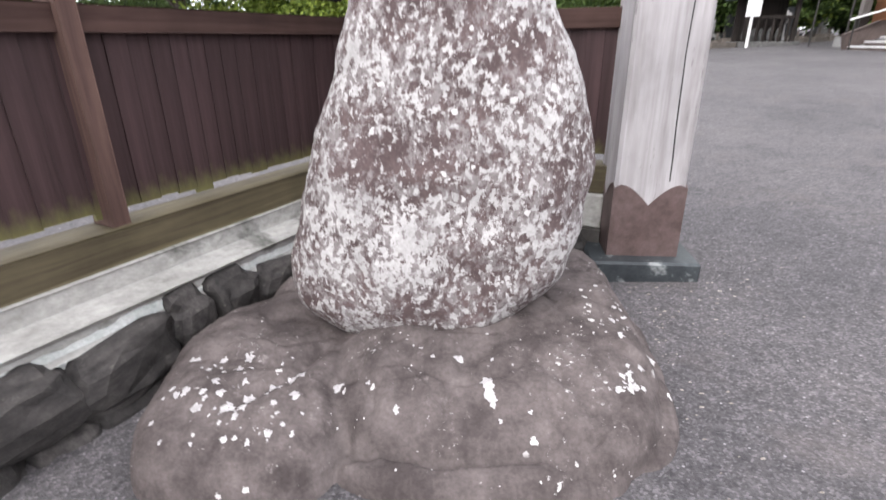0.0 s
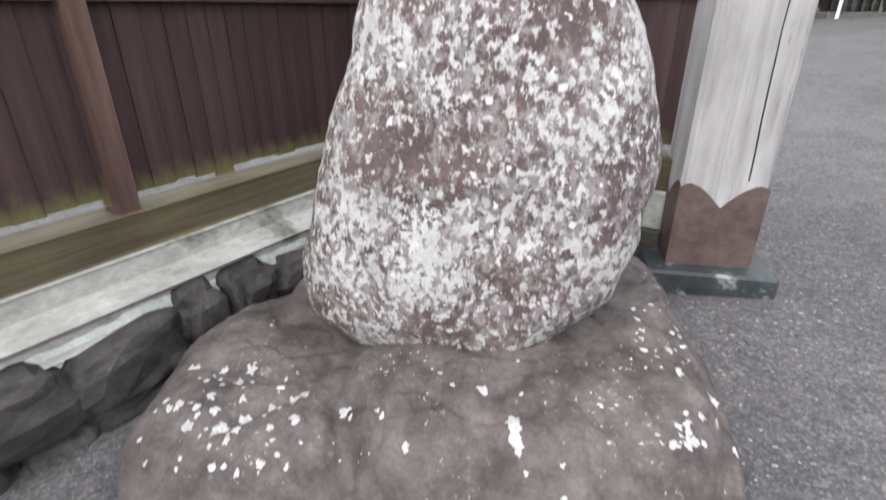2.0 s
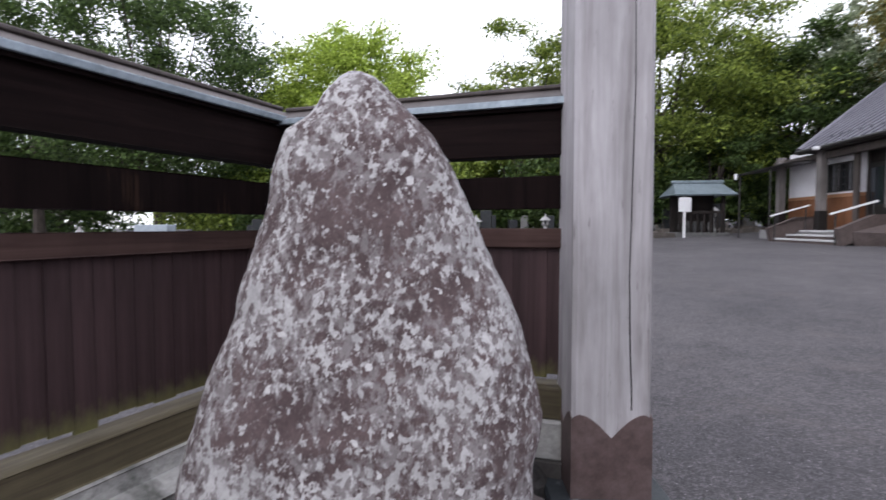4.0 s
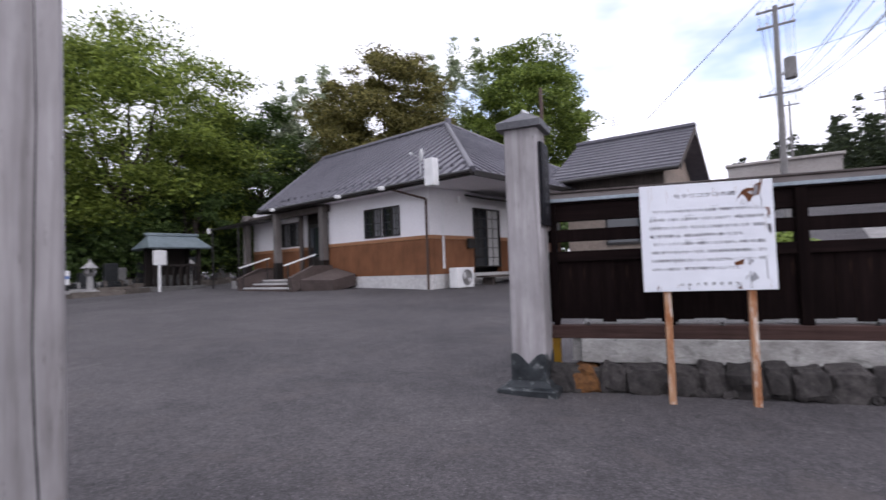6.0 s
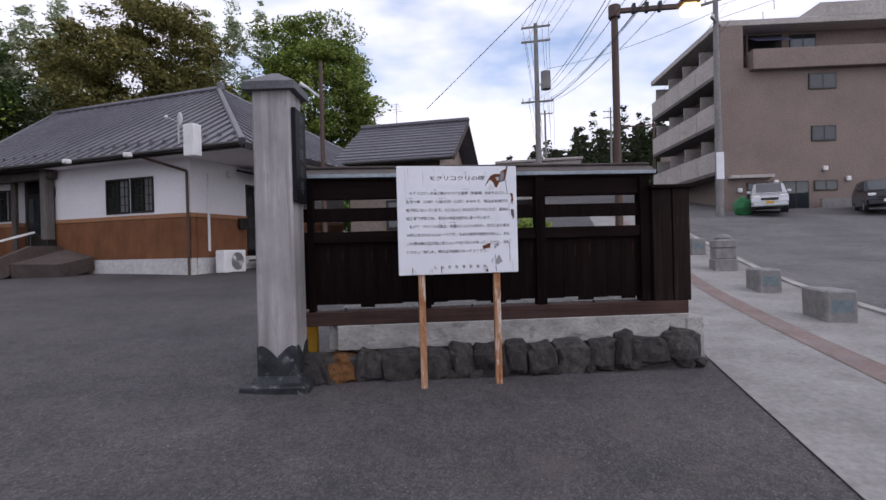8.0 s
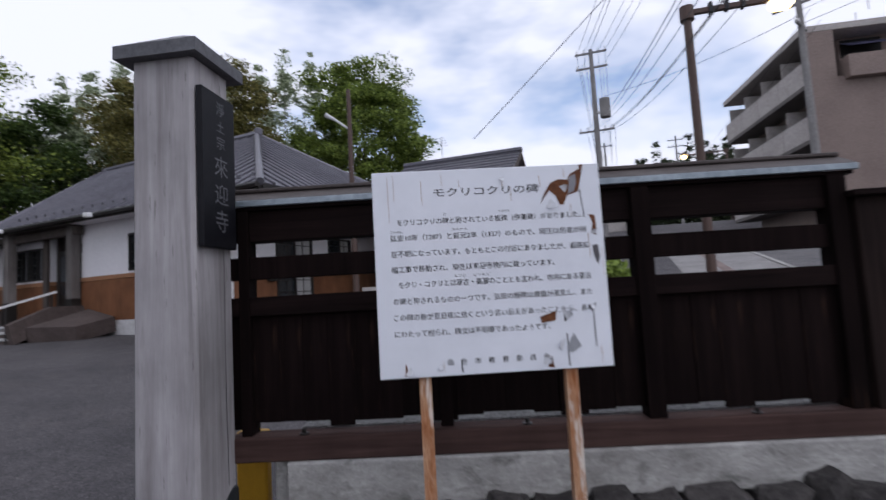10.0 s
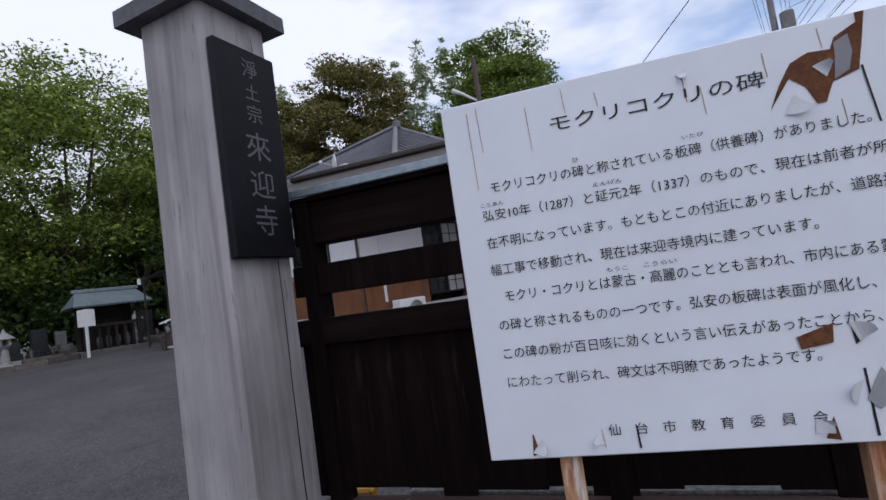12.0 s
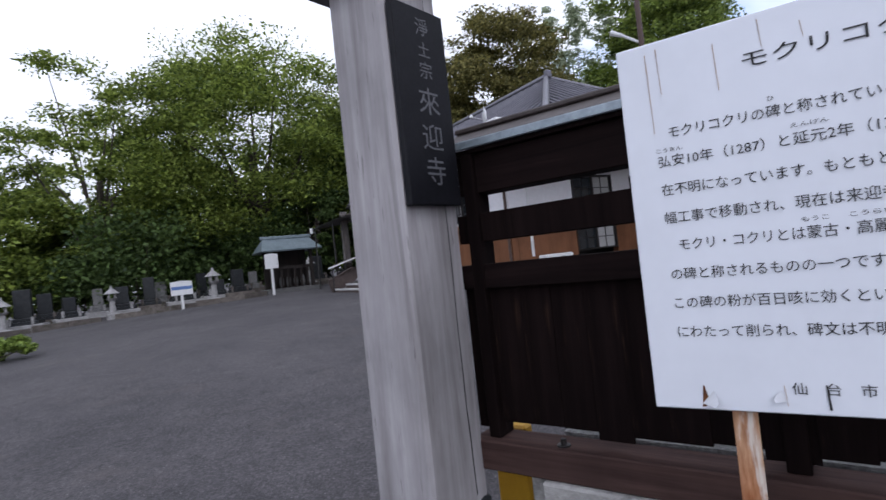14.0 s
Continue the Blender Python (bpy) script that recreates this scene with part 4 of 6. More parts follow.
# ---- notice board ----
def notice_board():
    deg = math.degrees(math.atan2(0.364 - 1.375, 5.829 - 5.421))
    th = empty("notice_board", turned(5.421, 1.375, 1.018, deg), "white metal notice board with peeling film on rusty legs", "notice board")
    W, H = 1.09, 0.965
    part("panel", box(0, W, 0.0, 0.022, 0, H, 0.003), BOARD_WHITE, th)
    for a in (0.205, 0.895):
        zb = ground_z(5.421 + a * 0.374, 1.375 - a * 0.927) - 1.018 - 0.1
        bm = bmesh.new()
        add_box(bm, a - 0.028, a + 0.028, 0.024, 0.030, zb, H - 0.05)
        add_box(bm, a - 0.028, a - 0.022, 0.030, 0.075, zb, H - 0.05)
        part("leg", bm, LEG, th, "rust-streaked painted steel angle leg")
    lines = [(0.265, 0.727, 0.112, 0.042, "モクリコクリの碑"),
             (0.100, 0.905, 0.252, 0.031, "モクリコクリの碑と称されている板碑（供養碑）がありました。"),
             (0.070, 0.925, 0.328, 0.031, "弘安10年（1287）と延元2年（1337）のもので、現在は前者が所"),
             (0.070, 0.930, 0.405, 0.031, "在不明になっています。もともとこの付近にありましたが、道路拡"),
             (0.070, 0.775, 0.481, 0.031, "幅工事で移動され、現在は来迎寺境内に建っています。"),
             (0.095, 0.930, 0.556, 0.031, "モクリ・コクリとは蒙古・高麗のこととも言われ、市内にある蒙古"),
             (0.070, 0.930, 0.634, 0.031, "の碑と称されるものの一つです。弘安の板碑は表面が風化し、また"),
             (0.070, 0.930, 0.712, 0.031, "この碑の粉が百日咳に効くという言い伝えがあったことから、長年"),
             (0.070, 0.735, 0.790, 0.031, "にわたって削られ、碑文は不明瞭であったようです。"),
             (0.285, 0.725, 0.935, 0.029, "仙　台　市　教　育　委　員　会"),
             (0.545, 0.59, 0.217, 0.011, "いたび"), (0.302, 0.315, 0.220, 0.011, "ひ"), (0.068, 0.125, 0.298, 0.011, "こうあん"),
             (0.338, 0.405, 0.296, 0.011, "えんげん"), (0.338, 0.385, 0.524, 0.011, "もうこ"), (0.42, 0.49, 0.524, 0.011, "こうらい")]
    for a, b, v, h, body in lines:
        printed_characters(body, INK, th, (b - a) * W, h, pose(a * W, -0.0012, H * (1 - v) - h / 2))
    return th


BOARD = notice_board()


RAMP = surface("reddish_ramp", (0.065, 0.049, 0.045), (0.115, 0.09, 0.082), (2, 2, 2), 10.0, 0.85, 0.2)


# ---- temple hall ----
def temple_hall():
    """Single-storey hall: x runs along its front, -y is its inside. Origin at the front corner of the walls."""
    th = empty("temple_hall", turned(12.85, 9.5, 0.70, 84.3), "white and brown plastered temple hall under a grey metal hip roof", "temple building")
    Z1, ZB = 3.35, 1.66
    L, D = 10.95, 8.0
    # front wall in bays, with window openings, then the recessed entrance
    wins = [(1.27, 2.08), (2.14, 3.02)]
    def wall_run(x0, x1, holes, y0, y1, zlo, zhi, mat, name, hz0=1.72, hz1=2.70):
        edges = [x0] + [e for h in holes for e in h] + [x1]
        for k in range(0, len(edges), 2):
            part(name, box(edges[k], edges[k + 1], y0, y1, zlo, zhi), mat, th)
        for a, b in holes:
            part(name, box(a, b, y0, y1, zlo, hz0), mat, th)
            part(name, box(a, b, y0, y1, hz1, zhi), mat, th)
    wall_run(0.0, 5.1, wins, -0.18, 0.0, ZB, Z1, PLASTER, "plaster_wall")
    wall_run(7.0, L, [(7.3, 8.0), (8.06, 8.9)], -0.38, -0.2, ZB, Z1, PLASTER, "plaster_wall")
    part("lower_wall", box(0.0, 5.1, -0.17, 0.012, 0.45, 1.54), BROWN_WALL, th, "brown lower siding")
    part("lower_wall", box(7.0, L, -0.37, -0.188, 0.425, 1.54), BROWN_WALL, th, "brown lower siding")
    part("dado_band", box(-0.02, 5.1, -0.17, 0.03, 1.545, 1.655, 0.004), BAND, th, "tan dado band")
    part("dado_band", box(7.0, L, -0.37, -0.17, 1.545, 1.655, 0.004), BAND, th, "tan dado band")
    part("plinth", box(0.02, 3.8, -0.16, 0.03, -0.15, 0.445), PLINTH, th, "pale rendered plinth")
    part("plinth", box(3.805, L, -0.16, 0.0, -0.15, 0.445), GREY_CONCRETE, th)
    # side wall with sliding doors and a window
    def side_piece(name, a, b, z0, z1, mat, proud=0.0):
        return part(name, box(0.0 - proud, 0.17, -b, -a, z0, z1), mat, th)
    for a, b, z0, z1 in ((0.182, 2.12, ZB, Z1), (3.66, 4.4, ZB, Z1), (2.12, 3.66, 2.62, Z1), (4.4, 5.6, 2.62, Z1), (5.6, D, ZB, Z1)):
        side_piece("plaster_wall", a, b, z0, z1, PLASTER)
    for a, b in ((0.172, 2.12), (3.66, D)):
        side_piece("lower_wall", a, b, 0.45, 1.54, BROWN_WALL, 0.012)
        side_piece("dado_band", a, b, 1.545, 1.655, BAND, 0.03)
    side_piece("plinth", 0.165, D, -0.15, 0.445, PLINTH, 0.02)
    part("back_wall", box(0.175, L, -D, -D + 0.17, -0.15, Z1), PLASTER, th)
    part("end_wall", box(L - 0.17, L, -D + 0.175, -0.385, -0.15, Z1), PLASTER, th)
    # filler box: the darkness of the unlit rooms is put into its colour
    part("interior", box(0.5, L - 0.5, -D + 0.5, -1.9, -0.1, Z1 - 0.1), DARK, th, "near-black filler box for the unlit interior")

    def window(x0, x1, z0, z1, side=False, lattice=3, y=0.0):
        fr = bmesh.new()
        t = 0.05
        def bx(a, b, c, d, y0, y1):
            if side:
                add_box(fr, y0, y1, -b, -a, c, d)
            else:
                add_box(fr, a, b, y - y1, y - y0, c, d)
        bx(x0, x0 + t, z0, z1, -0.03, 0.10)
        bx(x1 - t, x1, z0, z1, -0.03, 0.10)
        bx(x0 + t, x1 - t, z0, z0 + t, -0.03, 0.10)
        bx(x0 + t, x1 - t, z1 - t, z1, -0.03, 0.10)
        bx((x0 + x1) / 2 - 0.03, (x0 + x1) / 2 + 0.03, z0 + t, z1 - t, -0.015, 0.09)
        w = part("window", fr, FRAME_DARK, th, "dark framed latticed window")
        for k in range(2):
            a = x0 + t + k * ((x1 - x0) / 2 - t / 2)
            b = a + (x1 - x0) / 2 - t - 0.01
            pane = box(0.05, 0.056, -b, -a, z0 + t, z1 - t) if side else box(a, b, y - 0.056, y - 0.05, z0 + t, z1 - t)
            part("pane", pane, SHOJI if (k == 1 and side) else CURTAIN if (k == 0 and not side) else GLASS, w)
            for j in range(1, lattice + 1):
                z = z0 + (z1 - z0) * j / (lattice + 1)
                part("lattice_bar", box(0.03, 0.048, -b, -a, z - 0.011, z + 0.011) if side else box(a, b, y - 0.048, y - 0.03, z - 0.011, z + 0.011), FRAME_DARK, w)
            m_ = (a + b) / 2
            part("lattice_bar", box(0.028, 0.046, -m_ - 0.01, -m_ + 0.01, z0 + t, z1 - t) if side else box(m_ - 0.01, m_ + 0.01, y - 0.046, y - 0.028, z0 + t, z1 - t), FRAME_DARK, w)
        return w
    for a, b in wins:
        window(a, b, 1.72, 2.70)
    window(7.3, 8.0, 1.72, 2.70, y=-0.2)
    window(8.06, 8.9, 1.72, 2.70, y=-0.2)
    window(2.14, 3.64, 0.62, 2.62, True, 5)
    window(4.42, 5.58, 1.72, 2.60, True, 3)
    bm = slab([(-0.75, -1.75, 2.78), (0.0, -1.75, 2.98), (0.0, -6.1, 2.98), (-0.75, -6.1, 2.78)], 0.05)
    part("door_canopy", bm, FRAME_DARK, th, "dark lean-to canopy")
    # entrance: recessed dark doors behind porch posts
    part("entrance_wall", box(5.1, 7.0, -0.62, -0.47, 0.4, Z1), BLACK_WOOD, th)
    part("entrance_return", box(4.93, 5.098, -0.62, -0.185, 0.45, Z1), PLASTER, th)
    part("entrance_return", box(7.002, 7.16, -0.62, -0.385, 0.45, Z1), DARK_WOOD, th)
    for xa, xb in ((5.3, 6.13), (6.15, 6.97)):
        dr = part("entrance_door", box(xa, xb, -0.46, -0.42, 0.45, 2.55, 0.01), FRAME_DARK, th, "dark sliding entrance door")
        part("pane", box(xa + 0.1, xb - 0.1, -0.419, -0.414, 1.25, 2.4), GLASS, dr)
    part("door_jamb", box(6.99, 7.2, -0.187, -0.10, 0.43, 2.9, 0.01), DARK_WOOD, th, "weathered timber door jamb")
    for px, py in ((5.16, 0.18), (8.12, 0.3), (10.6, 0.3)):
        part("porch_post", box(px - 0.125, px + 0.125, py - 0.125, py + 0.125, 1.08, 3.2, 0.015), PORCH_WOOD, th, "weathered timber porch post")
        part("post_boot", box(px - 0.14, px + 0.14, py - 0.14, py + 0.14, 0.42, 1.078, 0.008), FRAME_DARK, th)
    part("porch_beam", box(4.9, 11.2, 0.06, 0.28, 2.85, 3.08, 0.01), DARK_WOOD, th)
    part("porch_deck", box(4.9, 10.9, -1.34, 0.9, -0.1, 0.42, 0.01), GREY_CONCRETE, th)
    for k, (ya, yb_, z1) in enumerate(((0.9, 1.32, 0.29), (1.32, 1.75, 0.155))):
        st = part("step", box(4.85, 8.25, ya + 0.001, yb_, -0.14, z1, 0.008), RAMP, th, "reddish step with a pale nosing")
        part("nosing", box(4.84, 8.25, yb_ - 0.08, yb_ + 0.012, z1 - 0.055, z1 + 0.006, 0.006), PLINTH, st)
    part("nosing", box(4.84, 8.25, 0.82, 0.912, 0.37, 0.426, 0.006), PLINTH, th)
    for xa, xb in ((4.62, 4.839), (8.251, 8.48)):
        part("cheek_wall", slab([(xa, 0.1, 0.40), (xa, 0.85, 0.40), (xa, 1.80, 0.0), (xb, 1.80, 0.0), (xb, 0.85, 0.40), (xb, 0.1, 0.40)], 0.5), RAMP, th, "reddish cheek beside the steps")
    part("ramp", slab([(3.5, 0.04, 0.16), (3.5, 1.0, -0.02), (4.619, 1.5, 0.02), (4.619, 0.04, 0.40)], 0.4), RAMP, th, "reddish-brown ramp")
    for px in (4.88, 8.0):
        rl = part("handrail", slab([(px - 0.03, 0.75, 1.30), (px + 0.03, 0.75, 1.30), (px + 0.03, 2.0, 0.93), (px - 0.03, 2.0, 0.93)], 0.05), WHITE_PAINT, th, "pale sloping handrail")
        for py, zb, zt in ((0.85, 0.42, 1.25), (1.85, -0.05, 0.95)):
            part("rail_post", tube((px, py, zb), (px, py, zt), 0.022, seg=8), FRAME_DARK, rl)
    part("side_canopy", slab([(8.6, 1.1, 2.78), (12.6, 1.1, 2.70), (12.6, -0.5, 2.9), (8.6, -0.5, 2.9)], 0.05), FRAME_DARK, th, "dark thin lean-to canopy")
    for px in (10.0, 12.4):
        part("canopy_post", tube((px, 1.0, -0.2), (px, 1.0, 2.72), 0.035, seg=8), FRAME_DARK, th)
    part("canopy_lamp", tube((12.5, 1.12, 2.55), (12.5, 1.12, 2.78), 0.07, seg=10), WHITE_PAINT, th, "small white lamp")
    # roof
    e0, e1, f0, f1 = -2.2, 9.0, 0.6, -11.2
    zE, zR, ra, rb, ry = 3.24, 6.82, 3.76, 12.6, -5.31
    A, B, C_, D_ = (e0, f0, zE), (e1, f0, zE), (e1, f1, zE), (e0, f1, zE)
    R0, R1 = (ra, ry, zR), (rb, ry, zR)
    for nm, pts in (("roof_front", (A, R0, R1, B)), ("roof_side", (D_, R0, A)), ("roof_side", (B, R1, C_)), ("roof_back", (C_, R1, R0, D_))):
        bm = slab(pts, 0.06)
        for f in bm.faces:
            f.normal_update()
        part(nm, bm, ROOF_METAL, th)
    def on_front(x, k):
        # point on the front slope, k from eave (0) to ridge (1)
        return Vector((x, f0 + (ry - f0) * k, zE + (zR - zE) * k))
    n = int((rb - e0) / 0.42)
    for i in range(1, n):
        x = e0 + (rb - e0) * i / n
        k = min(1.0, max(0.02, (x - e0) / (ra - e0)))
        k0 = max(0.0, (x - e1) / (rb - e1))
        bm = tube(on_front(x, k0) + Vector((0, 0, 0.02)), on_front(x, k) + Vector((0, 0, 0.025)), 0.036, seg=6)
        part("roof_seam", bm, ROOF_METAL, th)
    ns = int((f0 - f1) / 0.42)
    for i in range(1, ns):
        y = f0 + (f1 - f0) * i / ns
        k = (f0 - y) / (f0 - ry) if y > ry else (y - f1) / (ry - f1)
        k = min(1.0, k)
        part("roof_seam", tube((e0, y, zE + 0.02), (e0 + (ra - e0) * k, y, zE + (zR - zE) * k + 0.025), 0.036, seg=6), ROOF_METAL, th)
    def cap(a, b, r):
        return tube(a, b, r, seg=8)
    part("ridge_cap", cap((ra - 0.15, ry, zR + 0.05), (rb + 0.15, ry, zR + 0.05), 0.14), ROOF_METAL, th)
    for a, b in ((A, R0), (D_, R0), (B, R1), (C_, R1)):
        part("hip_cap", cap(a, (b[0], b[1], b[2] + 0.05), 0.09), ROOF_METAL, th)
    part("finial", box(ra - 0.2, ra + 0.0, ry - 0.14, ry + 0.14, zR - 0.02, zR + 0.28, 0.04), ROOF_METAL, th)
    part("soffit", box(4.95, e1 - 0.1, f1 + 0.1, f0 - 0.1, zE - 0.12, zE - 0.07), DARK_WOOD, th, "dark timber soffit over the porch")
    part("soffit", box(e0 + 0.1, 4.945, f1 + 0.1, f0 - 0.1, zE - 0.12, zE - 0.07), PLASTER, th, "white plastered soffit")
    part("fascia", box(e0 + 0.02, e1 - 0.02, f0 - 0.05, f0 + 0.02, zE - 0.16, zE - 0.03), FRAME_DARK, th)
    part("fascia", box(e0 - 0.02, e0 + 0.05, f1 + 0.02, f0 - 0.06, zE - 0.16, zE - 0.03), FRAME_DARK, th)
    part("gutter", tube((e0, f0 + 0.09, zE - 0.06), (e1, f0 + 0.09, zE - 0.08), 0.06, seg=8), FRAME_DARK, th)
    for i in range(22):
        x = e0 + 0.6 + i * 0.45
        p = on_front(x, 0.07)
        part("snow_guard", box(p.x - 0.05, p.x + 0.05, p.y - 0.02, p.y + 0.02, p.z + 0.03, p.z + 0.11), ROOF_METAL, th)
    bm = bmesh.new()
    add_tube(bm, (0.06, 0.06, 0.0), (0.06, 0.06, 2.75), 0.035, seg=8)
    add_tube(bm, (0.06, 0.06, 2.75), (1.0, 0.58, 3.1), 0.035, seg=8)
    part("downpipe", bm, BROWN_POLE, th, "brown rainwater pipe")
    part("cable_duct", box(-0.05, -0.014, -0.62, -0.54, 0.62, 2.0, 0.01), WHITE_PAINT, th, "cream pipe duct")
    part("cable_duct", box(-0.05, -0.014, -0.60, -0.56, 2.0, 2.75, 0.005), WHITE_PAINT, th, "cream pipe duct")
    part("meter_box", box(-0.16, -0.03, -2.02, -1.72, 1.25, 1.58, 0.02), FRAME_DARK, th)
    part("wall_lamp", box(-0.12, -0.002, -1.42, -1.30, 2.72, 2.92, 0.03), WHITE_PAINT, th)
    part("wall_lamp", box(5.05, 5.14, 0.0, 0.1, 2.35, 2.62, 0.02), FRAME_DARK, th)
    for x in (1.2, 3.4, 7.6):
        p = Vector((x, f0 + 0.2, zE - 0.1))
        part("floodlight", box(p.x - 0.09, p.x + 0.09, p.y - 0.06, p.y + 0.1, p.z - 0.06, p.z + 0.06, 0.02), WHITE_PAINT, th, "small white floodlight")
    return th


temple_hall()
HALL = turned(12.85, 9.5, 0.70, 84.3)


def air_conditioner():
    th = empty("air_conditioner", HALL @ pose(-0.42, -0.95, ground_z(12.3, 9.0) - 0.70), "white outdoor air conditioner unit beside the hall", "air conditioner")
    part("casing", box(-0.16, 0.16, -0.42, 0.42, 0.06, 0.68, 0.02), WHITE_PAINT, th)
    bm = bmesh.new()
    for k in range(5):
        r = 0.06 + 0.045 * k
        for i in range(20):
            a0, a1 = 2 * math.pi * i / 20, 2 * math.pi * (i + 1) / 20
            add_tube(bm, (-0.168, -0.08 + r * math.cos(a0), 0.37 + r * math.sin(a0)), (-0.168, -0.08 + r * math.cos(a1), 0.37 + r * math.sin(a1)), 0.005, seg=4)
    part("fan_grille", bm, STEEL, th)
    part("fan_recess", tube((-0.1615, -0.08, 0.37), (-0.1605, -0.08, 0.37), 0.25, seg=24), GREY_CONCRETE, th)
    for y in (-0.3, 0.3):
        part("foot", box(-0.2, 0.2, y - 0.04, y + 0.04, -0.04, 0.06, 0.005), GREY_CONCRETE, th)


def veranda_bench():
    th = empty("veranda_bench", HALL @ pose(-0.45, -3.3, ground_z(13.0, 6.5) - 0.70 + 0.06), "old wooden veranda bench under the sliding doors", "bench")
    part("seat", box(-0.3, 0.3, -1.3, 1.3, 0.36, 0.42, 0.01), DARK_WOOD, th)
    for y in (-1.0, 1.0):
        part("leg", box(-0.22, 0.22, y - 0.06, y + 0.06, 0.0, 0.36, 0.01), DARK_WOOD, th)
        part("foot_stone", box(-0.25, 0.25, y - 0.14, y + 0.14, -0.12, 0.0, 0.03), GREY_CONCRETE, th)


def satellite_dish():
    th = empty("satellite_dish", HALL @ pose(-0.98, 0.86, 3.36), "white satellite dish and box on the roof edge", "satellite dish")
    bm = bmesh.new()
    bmesh.ops.create_uvsphere(bm, u_segments=20, v_segments=12, radius=0.18)
    for v in list(bm.verts):
        v.co = Vector((v.co.x * 0.12 if v.co.x > 0 else v.co.x * 0.25, v.co.y, v.co.z))
    part("dish", bm, WHITE_PAINT, th, m=pose(0.4, 0, 0.5, 0, 0, 60), smooth=True)
    part("mast", tube((0.45, 0, -0.1), (0.45, 0, 0.6), 0.025), STEEL, th)
    part("feed_arm", tube((0.4, 0, 0.42), (0.58, 0.22, 0.52), 0.01), STEEL, th)
    part("receiver", box(0.55, 0.63, 0.19, 0.26, 0.49, 0.57, 0.02), WHITE_PAINT, th)
    part("white_box", box(-0.17, 0.17, -0.1, 0.16, -0.45, 0.32, 0.02), WHITE_PAINT, th, "upright white box")


air_conditioner()
veranda_bench()
satellite_dish()


# ---- neighbour house behind the fence ----
def neighbour_house():
    z0 = ground_z(18, 5) - 0.1
    th = empty("house", turned(17.6, 3.6, z0, 90), "two-tone house with a dark tiled gable roof", "house")
    L, D, he, hr = 3.55, 5.2, 4.33 - z0, 6.0 - z0
    part("wall", box(0.3, L, -D + 0.3, -0.3, 0, he, 0.0), surface("beige_render", (0.26, 0.215, 0.18), (0.34, 0.28, 0.24), (1, 1, 1), 12, 0.85, 0.1), th)
    part("upper_band", box(0.29, L + 0.01, -0.31, -0.28, he - 0.9, he - 0.05), DARK_WOOD, th, "dark timber band")
    bm = bmesh.new()
    vs = [bm.verts.new(p) for p in ((0.3, -0.3, he), (0.3, -D + 0.3, he), (0.3, -D / 2, hr - 0.2), (0.45, -0.3, he), (0.45, -D + 0.3, he), (0.45, -D / 2, hr - 0.2))]
    for f in ((0, 1, 2), (3, 5, 4), (0, 2, 5, 3), (2, 1, 4, 5), (1, 0, 3, 4)):
        bm.faces.new([vs[i] for i in f])
    part("gable", bm, surface("pale_gable", (0.30, 0.24, 0.20), (0.38, 0.31, 0.26), (1, 1, 1), 12, 0.85, 0.1), th)
    for s in (1, -1):
        ye = 0.35 if s > 0 else -D - 0.35
        pts = [(-0.3, ye, he - 0.12), (-0.3, -D / 2, hr), (L + 0.4, -D / 2, hr), (L + 0.4, ye, he - 0.12)]
        part("roof_slope", slab(pts if s > 0 else list(reversed(pts)), 0.1), ROOF_METAL, th)
        part("barge_board", slab([(-0.32, ye, he - 0.1), (-0.32, -D / 2, hr + 0.02), (-0.32, -D / 2, hr - 0.16), (-0.32, ye, he - 0.28)], 0.03), DARK_WOOD, th)
    for i in range(12):
        k = (i + 0.5) / 12
        y, z = 0.35 + (-D / 2 - 0.35) * k, he - 0.12 + (hr - he + 0.12) * k
        part("tile_course", box(-0.3, L + 0.4, y - 0.02, y + 0.02, z + 0.0, z + 0.03), ROOF_METAL, th)
    part("ridge", box(-0.35, L + 0.45, -D / 2 - 0.1, -D / 2 + 0.1, hr - 0.02, hr + 0.12, 0.03), ROOF_METAL, th)
    part("gutter", tube((-0.3, 0.4, he - 0.2), (L + 0.4, 0.4, he - 0.2), 0.06, seg=8), FRAME_DARK, th)
    w = part("window", box(1.0, 2.2, -0.27, -0.22, 1.2, 2.2), FRAME_DARK, th)
    part("pane", box(1.08, 2.12, -0.221, -0.215, 1.28, 2.12), GLASS, w)
    an = bmesh.new()
    add_tube(an, (2.5, -D / 2, hr + 0.1), (2.5, -D / 2, hr + 0.9), 0.015, seg=6)
    for k in range(4):
        add_tube(an, (2.3, -D / 2 - 0.1 + 0.12 * k, hr + 0.6 + 0.06 * k), (2.7, -D / 2 - 0.1 + 0.12 * k, hr + 0.6 + 0.06 * k), 0.008, seg=4)
    part("aerial", an, STEEL, th)


neighbour_house()


def garden_screen():
    """White corrugated panels seen through the slots of the fence."""
    th = empty("garden_screen", turned(15.2, 6.8, ground_z(15.2, 5), -70), "low white panel screen behind the fence", "screen")
    for k in range(3):
        part("panel", box(k * 0.82, k * 0.82 + 0.78, 0, 0.05, 0.0, 1.0 + 0.05 * (k % 2), 0.01), PALE_WALL, th)


garden_screen()


